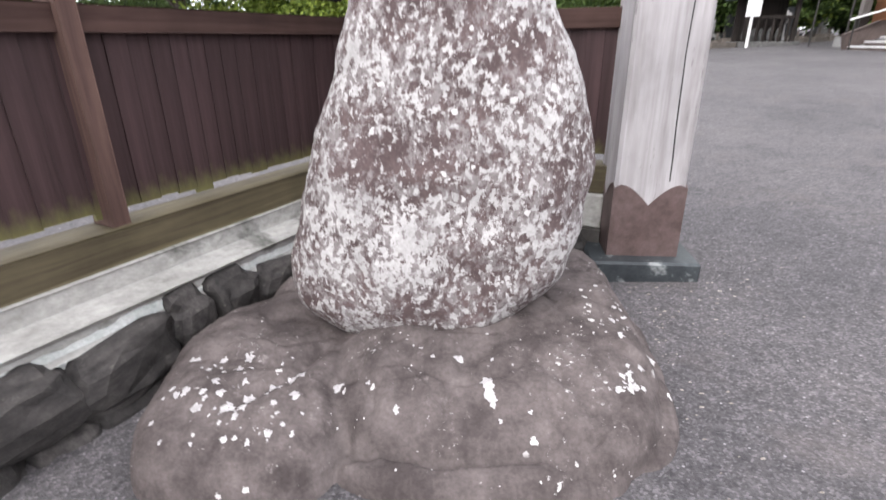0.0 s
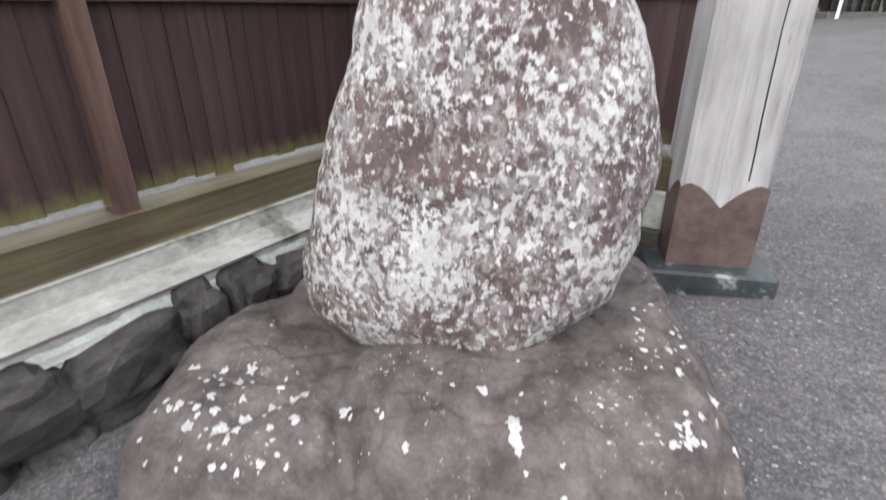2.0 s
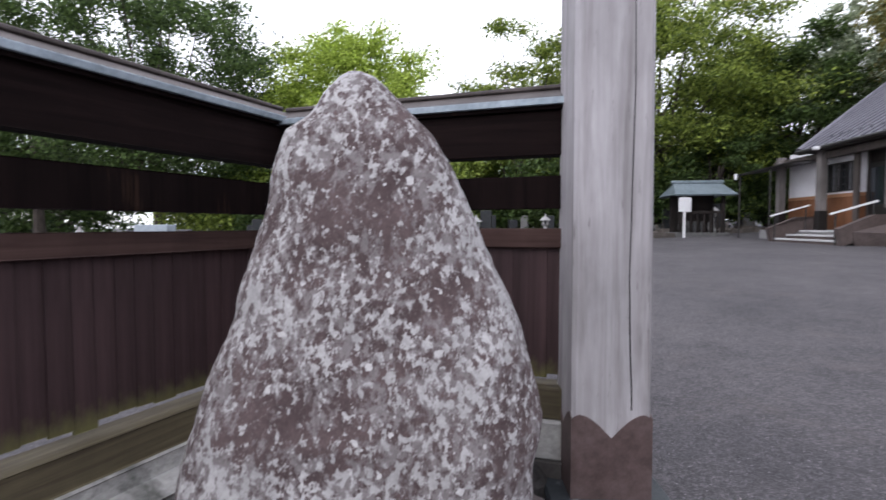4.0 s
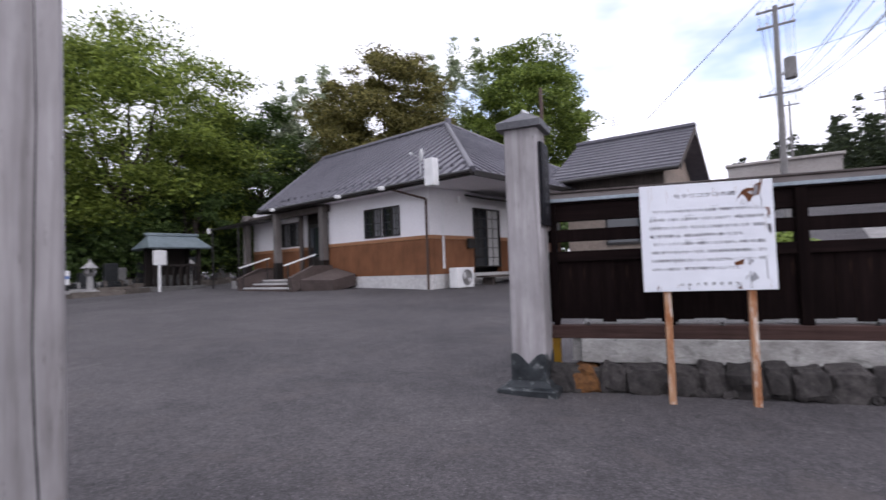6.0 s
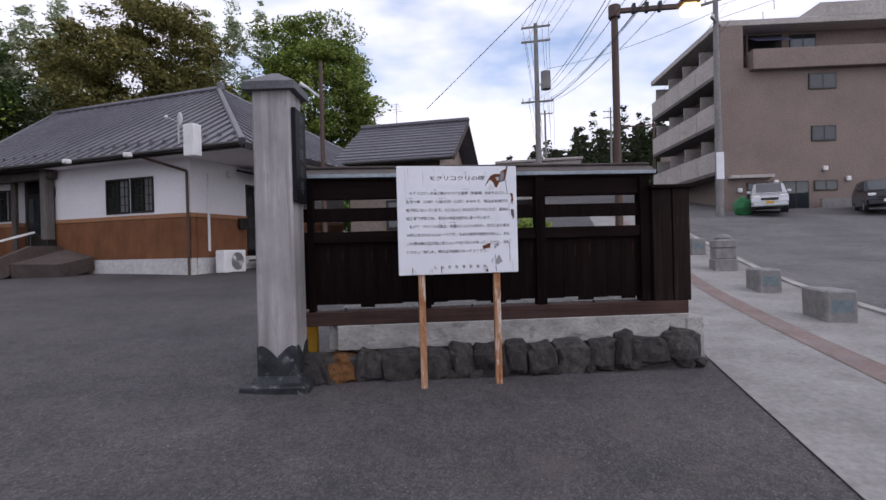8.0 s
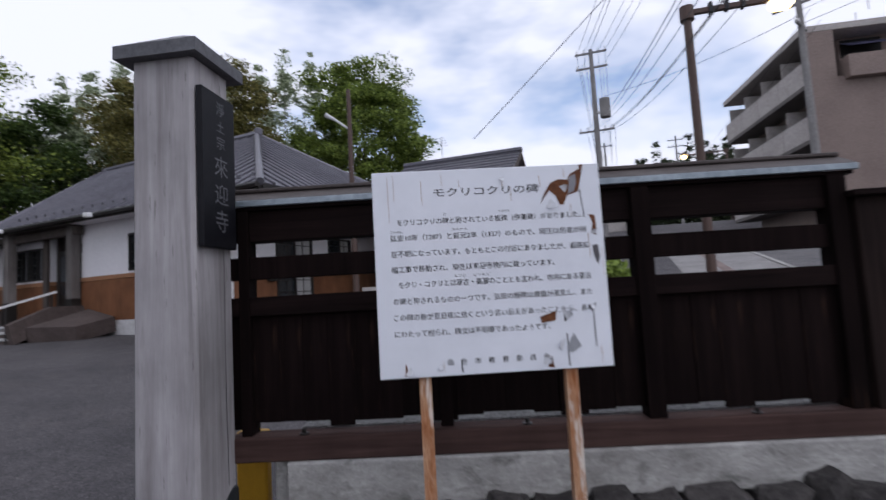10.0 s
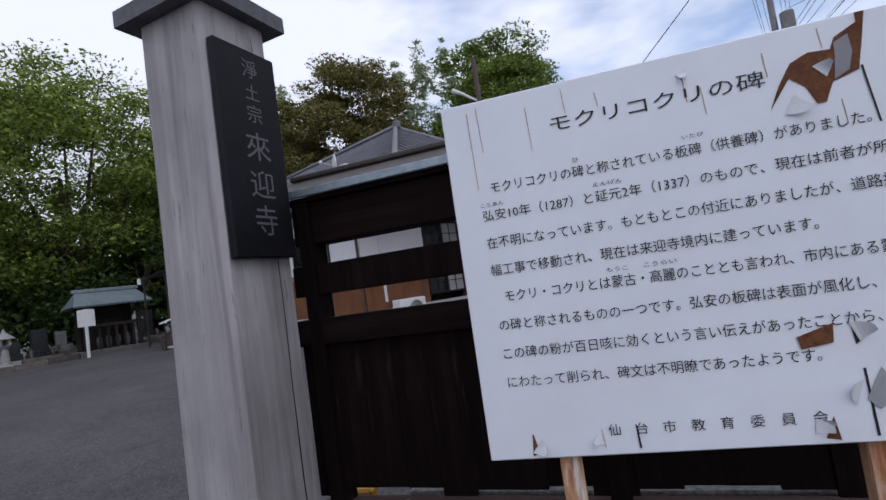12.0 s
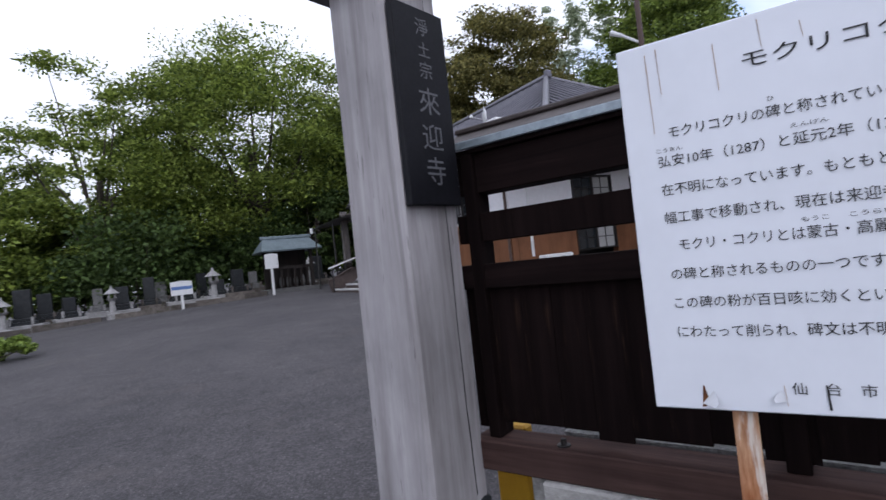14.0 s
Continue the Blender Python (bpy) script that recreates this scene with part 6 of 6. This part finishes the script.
def jizo_shrine():
    x, y = 12.9, 25.2
    th = empty("wayside_shrine", turned(x, y, ground_z(x, y), -6) @ Matrix.Diagonal((1.28, 1.28, 1.28, 1)), "small open timber shrine with a blue-green metal roof", "shrine")
    part("plinth", box(-0.95, 0.95, -0.7, 0.7, -0.2, 0.14, 0.02), GRANITE_GREY, th)
    for px in (-0.75, 0.75):
        for py in (-0.5, 0.5):
            part("post", box(px - 0.06, px + 0.06, py - 0.06, py + 0.06, 0.14, 1.62), BLACK_WOOD, th)
    part("back_wall", box(-0.7, 0.7, 0.48, 0.52, 0.14, 1.6), BLACK_WOOD, th)
    for k in range(6):
        a = -0.66 + k * 0.24
        part("lattice_slat", box(a, a + 0.07, -0.5, -0.46, 0.14, 0.95), BLACK_WOOD, th)
    part("lattice_rail", box(-0.69, 0.69, -0.53, -0.502, 0.85, 0.95), BLACK_WOOD, th)
    part("beam", box(-0.95, 0.95, -0.58, -0.44, 1.52, 1.64, 0.01), BLACK_WOOD, th)
    for s in (-1, 1):
        pts = [(-1.1, s * 0.9, 1.55), (1.1, s * 0.9, 1.55), (0.86, 0, 2.02), (-0.86, 0, 2.02)]
        part("roof_slope", slab(pts if s < 0 else list(reversed(pts)), 0.06), BLUE_ROOF, th)
        sp = [(s * 1.1, -0.9, 1.55), (s * 1.1, 0.9, 1.55), (s * 0.86, 0, 2.02)]
        part("roof_hip", slab(sp if s > 0 else list(reversed(sp)), 0.05), BLUE_ROOF, th)
    part("ridge", box(-0.95, 0.95, -0.07, 0.07, 2.0, 2.12, 0.02), BLUE_ROOF, th)
    for k in range(5):
        px = -0.55 + k * 0.27
        part("small_figure", rock_bm(0.09, 0.08, 0.22, k), GRANITE_GREY, th, m=pose(px, 0.1, 0.35))


jizo_shrine()


def white_sign(x, y, w, h, top, label, stripe=False):
    z = ground_z(x, y)
    th = empty("white_sign", turned(x, y, z, 8), label, "sign")
    part("post", box(-0.045, 0.045, -0.02, 0.07, -0.1, top - h, 0.005), WHITE_PAINT, th)
    bm = slab([(-w / 2, -0.03, top - h), (w / 2, -0.03, top - h), (w / 2, -0.03, top - 0.04), (0, -0.03, top), (-w / 2, -0.03, top - 0.04)], 0.03)
    part("panel", bm, WHITE_PAINT, th)
    if stripe:
        part("printed_band", box(-w / 2 + 0.02, w / 2 - 0.02, -0.036, -0.0305, top - h * 0.62, top - h * 0.40), plain("blue_print", (0.12, 0.2, 0.42), 0.6), th)


white_sign(11.65, 23.8, 0.62, 0.68, 1.88, "small white notice on a white post", False)
white_sign(*far_out(6.25, 17.0), 0.86, 0.6, 1.2, "white sign board with a blue printed band", True)


# ---- plants ----
def leaf_cloud(name, centres, radii, per, size, mat, parent, seed, flat=0.6):
    """Many small leaf quads scattered round clump centres."""
    rs = np.random.RandomState(seed)
    n = len(centres) * per
    c = np.repeat(np.array(centres), per, axis=0)
    r = np.repeat(np.array(radii), per)[:, None]
    d = rs.normal(size=(n, 3))
    d /= np.linalg.norm(d, axis=1)[:, None]
    p = c + d * r * (rs.rand(n, 1) ** 0.65) * np.array([1, 1, flat])
    u = rs.normal(size=(n, 3)) * np.array([1, 1, 0.55])
    u /= np.linalg.norm(u, axis=1)[:, None]
    v = np.cross(u, rs.normal(size=(n, 3)) + np.array([0, 0, 0.8]))
    v /= np.linalg.norm(v, axis=1)[:, None]
    s = size * rs.uniform(0.6, 1.35, (n, 1))
    q = np.stack([p - u * s, p - v * s * 0.55, p + u * s, p + v * s * 0.55], axis=1).reshape(-1, 3)
    me = bpy.data.meshes.new(name)
    me.vertices.add(4 * n)
    me.vertices.foreach_set("co", q.ravel())
    me.loops.add(4 * n)
    me.loops.foreach_set("vertex_index", np.arange(4 * n, dtype=np.int32))
    me.polygons.add(n)
    me.polygons.foreach_set("loop_start", np.arange(0, 4 * n, 4, dtype=np.int32))
    me.polygons.foreach_set("loop_total", np.full(n, 4, dtype=np.int32))
    me.update(calc_edges=True)
    me.materials.append(mat)
    ob = new(name, me)
    ob.parent = parent
    return ob


def tree(x, y, h, rx, base, mat, label, seed, clumps=90, per=150, size=0.17, rz=None, trunk=0.28, cone=False, layers=False):
    """A tapered trunk with limbs reaching into a crown of leaf clumps. base: height at which the crown begins."""
    if x < 21 and y < 36:
        x, y = far_out(x, y, 1.3)
        h, rx, base, size, trunk, per = 1.32 * h, 1.3 * rx, 1.3 * base, 1.15 * size, 1.25 * trunk, int(1.5 * per)
    z = ground_z(min(x, 55), min(y, 55)) - 0.15
    th = empty("tree", turned(x, y, z, 0), label, "tree")
    rnd = random.Random(seed)
    cz, hz = (base + h) / 2, (h - base) / 2
    centres, radii = [], []
    h, rx = base + (h - base) * 0.9, rx * 0.88
    cz, hz = (base + h) / 2, (h - base) / 2
    while len(centres) < clumps:
        d = Vector((rnd.gauss(0, 1), rnd.gauss(0, 1), rnd.gauss(0, 1))).normalized()
        k = rnd.uniform(0.25, 1.0) ** 0.45
        wob = 1 + 0.33 * noise.noise(d * 2.1 + Vector((seed * 1.7, 0, 0)))
        p = Vector((d.x * rx, d.y * rx, d.z * hz)) * k * wob
        if cone:
            t = min(1.0, max(0.0, (p.z + hz) / (2 * hz)))
            f = 1.15 * (1 - t) ** 0.7 + 0.08
            p.x, p.y = p.x * f, p.y * f
        if layers:
            if noise.noise(Vector((p.x * 0.45, p.y * 0.45, p.z * 0.9)) + Vector((seed, 0, 0))) < -0.08:
                continue
            p.z += 0.25 * math.sin(3.0 * p.z)
        centres.append((p.x, p.y, p.z + cz))
        radii.append(rx * rnd.uniform(0.15, 0.34) if not cone else rx * rnd.uniform(0.16, 0.42))
    bm = bmesh.new()
    top = Vector((rnd.uniform(-0.3, 0.3), rnd.uniform(-0.3, 0.3), base + (h - base) * 0.55))
    mid = Vector((rnd.uniform(-0.15, 0.15), rnd.uniform(-0.15, 0.15), base * 0.7))
    add_tube(bm, (0, 0, -0.1), mid, trunk, trunk * 0.75, 9)
    add_tube(bm, mid, top, trunk * 0.75, trunk * 0.2, 8)
    for c in rnd.sample(centres, min(16, len(centres))):
        c = Vector(c)
        a = mid.lerp(top, rnd.uniform(0.0, 0.8))
        if c.z > a.z - 0.5:
            m_ = a.lerp(c, 0.5) + Vector((0, 0, 0.25))
            add_tube(bm, a, m_, trunk * 0.3, trunk * 0.18, 6)
            add_tube(bm, m_, c, trunk * 0.18, trunk * 0.05, 5)
    part("trunk", bm, BARK, th)
    leaf_cloud("crown", centres, radii, int(per * 1.7), size * 0.68, mat, th, seed, 0.5)
    return th


GREEN = "broadleaf tree in fresh mid-green leaf behind the graves"
tree(11.6, 26.0, 13.2, 6.6, 1.8, LEAF_FRESH, "large spreading broadleaf tree in fresh green leaf", 1, 320, 150, 0.13, trunk=0.42, layers=True)
tree(5.0, 27.0, 12.0, 4.2, 1.2, LEAF_FRESH, GREEN, 2, 90, 130, 0.14)
tree(8.2, 28.5, 8.6, 4.0, 0.8, LEAF_MID, GREEN, 14, 120, 130, 0.14)
tree(0.6, 30.0, 8.4, 4.4, 1.6, LEAF_FRESH, "yellow-green broadleaf tree behind the graves", 3, 150, 130, 0.15)
tree(-4.6, 29.0, 12.6, 6.0, 1.8, LEAF_LIME, "yellow-green broadleaf tree behind the graves", 4, 200, 150, 0.15)
tree(-12.8, 25.0, 15.6, 6.4, 2.0, LEAF_DARK, GREEN.replace("fresh mid-green", "dark green"), 5, 210, 130, 0.15, trunk=0.4)
tree(-20.0, 27.0, 13.0, 6.0, 2.0, LEAF_DARK, "dark green broadleaf tree at the yard's edge", 6, 110, 110, 0.18, trunk=0.4)
tree(15.6, 27.8, 9.6, 4.2, 1.4, LEAF_MID, GREEN, 7, 120, 140, 0.14)
tree(20.2, 30.5, 9.6, 4.4, 1.6, LEAF_DARK, GREEN.replace("fresh mid-green", "dark green"), 8, 110, 130, 0.15)
tree(13.4, 23.6, 5.6, 2.4, 0.6, LEAF_DARK, "small dark evergreen beside the hall", 9, 60, 130, 0.12)
tree(24.6, 21.8, 15.2, 4.7, 2.5, LEAF_BROWN, "dense brownish-green evergreen behind the hall", 10, 300, 200, 0.13, trunk=0.35)
tree(18.0, 24.6, 10.2, 4.2, 1.5, LEAF_DARK, GREEN.replace("fresh mid-green", "dark green"), 11, 150, 150, 0.14)
tree(32.6, 15.9, 16.5, 4.9, 3.0, LEAF_MID, "tall round-headed broadleaf tree behind the house", 12, 260, 190, 0.15, trunk=0.4)
tree(28.5, 19.6, 11.5, 4.0, 2.0, LEAF_DARK, "dark green broadleaf tree behind the hall", 13, 100, 130, 0.16)
for i_, (tx, ty, hh, rr) in enumerate(((-14, 40, 11, 6), (-4, 42, 9, 6.5), (6, 40, 9.5, 6), (15, 40, 10, 6), (26, 38, 10.5, 6), (36, 30, 11, 6), (-24, 34, 12, 6.5), (44, 22, 9, 6))):
    tree(tx, ty, hh * 0.68, rr, 0.5, LEAF_DARK, "dark green tree in the wood behind the yard", 30 + i_, 110, 90, 0.24, trunk=0.35)
for i_, (tx, ty, hh) in enumerate(((23.3, 30.4, 15.3), (24.4, 29.6, 16.6), (25.6, 28.6, 17.0), (30.2, 24.0, 17.2), (31.2, 22.8, 17.4), (32.2, 21.4, 18.6), (33.3, 20.0, 18.4))):
    tree(tx, ty, hh, 1.9, 5.0, LEAF_BAMBOO, "feathery grey-green bamboo plume above the roof", 50 + i_, 150, 26, 0.15, trunk=0.06, cone=True)


def shrub(x, y, rx, ry, h, mat, label, seed, per=120, size=0.09, clumps=26, group=""):
    z = ground_z(x, y)
    th = empty("shrub", turned(x, y, z, 0), label, "shrub", group)
    rnd = random.Random(seed)
    cs = [(rnd.uniform(-rx, rx) * 0.8, rnd.uniform(-ry, ry) * 0.8, h * rnd.uniform(0.25, 0.8)) for _ in range(clumps)]
    leaf_cloud("foliage", cs, [h * 0.35] * clumps, per, size, mat, th, seed, 0.7)
    bm = bmesh.new()
    for k in range(5):
        c = cs[k]
        add_tube(bm, (c[0] * 0.3, c[1] * 0.3, -0.05), c, 0.025, 0.008, 5)
    part("stem", bm, BARK, th)


shrub(1.8, 14.5, 2.5, 1.5, 0.5, HEDGE, "low clipped bright green hedge by the yard", 70, 260, 0.05, 40)
for i_ in range(16):
    x_, y_ = far_out(-10 + i_ * 1.75, 23.6 + 0.9 * math.sin(i_ * 1.9), 1.38)
    shrub(x_, y_, 2.1, 1.5, 4.0 + 1.4 * math.sin(i_ * 2.3), ((LEAF_FRESH, LEAF_MID, LEAF_DARK)[i_ % 3] if i_ < 9 else LEAF_DARK), "dense undergrowth below the trees", 80 + i_, 130, 0.13, 40, "undergrowth")
shrub(16.5, 1.2, 1.6, 1.2, 1.2, HEDGE, "bright green garden shrub behind the fence", 101, 200, 0.08)
shrub(15.0, 2.4, 1.0, 1.0, 0.9, HEDGE, "bright green garden shrub behind the fence", 102, 200, 0.08)


def far_wood():
    rnd = random.Random(5)
    centres, radii = [], []
    for k in range(210):
        x, y = rnd.uniform(88, 116), rnd.uniform(-26, 10)
        h = rnd.uniform(9, 14.5) * (0.5 + 0.5 * min(1.0, max(0.0, (6 - y) / 10)))
        zz = 9.0
        for j in range(10):
            t = j / 9
            centres.append((x + rnd.uniform(-1.2, 1.2) * (1 - t), y + rnd.uniform(-1.6, 1.6) * (1 - t), zz + t * h))
            radii.append(2.7 * (1 - 0.72 * t))
    ob = leaf_cloud("far_wood", centres, radii, 44, 0.30, LEAF_PINE, None, 77, 0.8)
    tagged(ob, "dark conifers on the far hillside", "woods", kind="stuff")


far_wood()


# ---- small things ----
yb = empty("yellow_block", turned(5.655, 2.443, 0.0, -72.5), "yellow plastic block tucked behind the sill beam", "plastic block")
part("block", box(-0.09, 0.10, 0.24, 0.32, 0.05, 0.62, 0.012), YELLOW, yb)

gv = empty("gravel_strip", turned(5.655, 2.443, 0, -72.5), "pale gravel strip behind the fence boards", "gravel", kind="stuff")
part("gravel_bed", box(0.36, 3.45, 0.125, 0.6, 0.3, 0.665), GRAVEL, gv)


def fence_bolts():
    for s in (0.42, 1.66, 2.9):
        bm = bmesh.new()
        add_tube(bm, (s, -0.02, 0.655), (s, -0.02, 0.667), 0.028, seg=10)
        add_tube(bm, (s, -0.02, 0.667), (s, -0.02, 0.69), 0.012, seg=6)
        part("bolt", bm, FRAME_DARK, RIGHT, "dark anchor bolt")


fence_bolts()


def peeling():
    """Torn film, bare rust and curled flakes on the notice board, in the board's own plane."""
    W, H = 1.09, 0.965
    def patch(name, pts, mat, lift, label):
        bm = bmesh.new()
        vs = [bm.verts.new((x * W, -lift, (1 - v) * H)) for x, v in pts]
        bm.faces.new(vs)
        ret = bmesh.ops.extrude_face_region(bm, geom=list(bm.faces))
        bmesh.ops.translate(bm, vec=(0, -0.0012, 0), verts=[e for e in ret["geom"] if isinstance(e, bmesh.types.BMVert)])
        part(name, bm, mat, BOARD, label)
    patch("rust_patch", [(0.729, 0.193), (0.751, 0.14), (0.780, 0.09), (0.815, 0.073), (0.857, 0.077), (0.868, 0.05), (0.912, 0.025), (0.912, 0.003), (0.929, 0.003), (0.916, 0.07), (0.901, 0.138), (0.851, 0.155), (0.833, 0.20), (0.816, 0.20), (0.801, 0.155), (0.773, 0.126)], RUST, 0.0012, "bare rusted patch")
    patch("torn_film", [(0.865, 0.063), (0.892, 0.049), (0.895, 0.091), (0.884, 0.134), (0.855, 0.151), (0.862, 0.10)], plain("grey_primer", (0.22, 0.22, 0.24), 0.6), 0.0028, "grey torn film")
    patch("rust_patch", [(0.94, 0.255), (0.965, 0.26), (0.97, 0.31), (0.965, 0.36), (0.945, 0.345), (0.955, 0.3)], RUST, 0.0012, "bare rusted patch")
    patch("torn_film", [(0.945, 0.41), (0.97, 0.405), (0.975, 0.47), (0.965, 0.505), (0.95, 0.46)], plain("dark_primer", (0.09, 0.085, 0.09), 0.6), 0.0012, "dark torn film")
    patch("torn_film", [(0.695, 0.745), (0.765, 0.72), (0.76, 0.765), (0.70, 0.775)], RUST, 0.0030, "torn film with rust")
    patch("torn_film", [(0.795, 0.72), (0.83, 0.745), (0.80, 0.775)], DARK, 0.0012, "dark torn film")
    patch("torn_film", [(0.80, 0.90), (0.835, 0.83), (0.865, 0.895), (0.82, 0.925)], plain("lifted_film", (0.30, 0.31, 0.33), 0.5), 0.0024, "grey lifted film")
    patch("rust_patch", [(0.715, 0.985), (0.735, 0.935), (0.742, 0.99)], RUST, 0.0012, "bare rusted patch")
    patch("crack", [(0.804, 0.83), (0.808, 0.83), (0.811, 0.985), (0.806, 0.985)], DARK, 0.0012, "dark crack in the film")
    patch("crack", [(0.938, 0.69), (0.942, 0.69), (0.93, 0.72), (0.932, 0.90), (0.928, 0.90), (0.927, 0.72)], DARK, 0.0012, "dark crack in the film")
    patch("crack", [(0.905, 0.13), (0.909, 0.13), (0.922, 0.27), (0.919, 0.27)], DARK, 0.0012, "dark crack in the film")
    patch("crack", [(0.345, 0.925), (0.348, 0.925), (0.352, 0.985), (0.347, 0.985)], DARK, 0.0012, "dark crack in the film")
    patch("crack", [(0.11, 0.935), (0.1125, 0.935), (0.122, 0.985), (0.105, 0.992)], RUST, 0.0012, "rusty crack at the lower edge")
    rnd = random.Random(4)
    for x, v, ln in ((0.065, 0.03, 0.22), (0.09, 0.02, 0.13), (0.21, 0.05, 0.12), (0.30, 0.02, 0.07), (0.375, 0.05, 0.04), (0.60, 0.10, 0.07), (0.565, 0.06, 0.07), (0.73, 0.05, 0.06),
                     (0.93, 0.35, 0.12), (0.86, 0.2, 0.06), (0.72, 0.93, 0.05), (0.95, 0.9, 0.08), (0.27, 0.93, 0.05), (0.985, 0.42, 0.14), (0.84, 0.02, 0.05)):
        w = rnd.uniform(0.001, 0.0024)
        patch("rust_streak", [(x, v), (x + w, v), (x + w * 0.4 + 0.004, v + ln), (x + 0.0036, v + ln)], RUST_STAIN, 0.0006, "rust streak")
    def flake(x, v, w, h, curl, deg):
        n = 6
        bm = bmesh.new()
        rows = []
        for i in range(n + 1):
            t = i / n
            a = curl * t
            rr = w / curl
            px, py = rr * math.sin(a), rr * (1 - math.cos(a))
            hh = h * (1 - 0.75 * t)
            rows.append((bm.verts.new((px, -py, -hh / 2)), bm.verts.new((px, -py, hh / 2))))
        for a, b in zip(rows, rows[1:]):
            bm.faces.new((a[0], b[0], b[1], a[1]))
        ret = bmesh.ops.extrude_face_region(bm, geom=list(bm.faces))
        bmesh.ops.translate(bm, vec=(0, -0.001, 0), verts=[e for e in ret["geom"] if isinstance(e, bmesh.types.BMVert)])
        part("curled_flake", bm, FLAKE, BOARD, "curled flake of white film", m=pose(x * W, -0.003, (1 - v) * H) @ Matrix.Rotation(radians(deg), 4, "Y"))
    for a in ((0.765, 0.19, 0.05, 0.05, 1.2, 30), (0.83, 0.125, 0.035, 0.04, 1.4, -40), (0.80, 0.745, 0.05, 0.05, 1.6, -20), (0.79, 0.885, 0.03, 0.06, 1.2, 200), (0.70, 0.955, 0.045, 0.035, 1.7, 10),
              (0.72, 0.96, 0.03, 0.03, 1.5, -60), (0.118, 0.965, 0.035, 0.045, 1.3, 40), (0.27, 0.955, 0.03, 0.03, 1.2, 160), (0.565, 0.05, 0.03, 0.025, 1.5, 80), (0.93, 0.70, 0.03, 0.03, 1.5, 120), (0.955, 0.35, 0.025, 0.03, 1.4, -80)):
        flake(*a)


peeling()


def litter():
    """Loose chips and leaf scraps gathered round the rock and the post's foot."""
    rnd = random.Random(14)
    verts, faces = [], []
    for cx, cy, sx, sy, count in ((0.2, 0.78, 0.5, 0.08, 60), (1.35, 2.2, 0.22, 0.22, 45), (1.05, 1.6, 0.1, 0.45, 60), (5.5, 1.9, 0.35, 0.4, 40), (3.0, 1.8, 1.6, 1.0, 60)):
        for _ in range(count):
            x, y = rnd.gauss(cx, sx), rnd.gauss(cy, sy)
            r, a, th = rnd.uniform(0.004, 0.013), rnd.uniform(0, 6.28), rnd.uniform(0.002, 0.006)
            z = ground_z(x, y) + 0.001
            k = len(verts)
            for j in range(5):
                b = a + j * 1.2566
                q = r * rnd.uniform(0.5, 1.2)
                verts.append((x + q * math.cos(b), y + 0.6 * q * math.sin(b), z))
            verts.append((x, y, z + th))
            for j in range(5):
                faces.append((k + j, k + (j + 1) % 5, k + 5))
    ob = mesh_object("litter", verts, faces, CHIPS)
    tagged(ob, "pale stone chips and leaf scraps on the asphalt", "litter", kind="stuff")


CHIPS = surface("pale_chips", (0.10, 0.085, 0.07), (0.34, 0.31, 0.28), (25, 25, 25), 4.0, 0.9, 0.2)
litter()
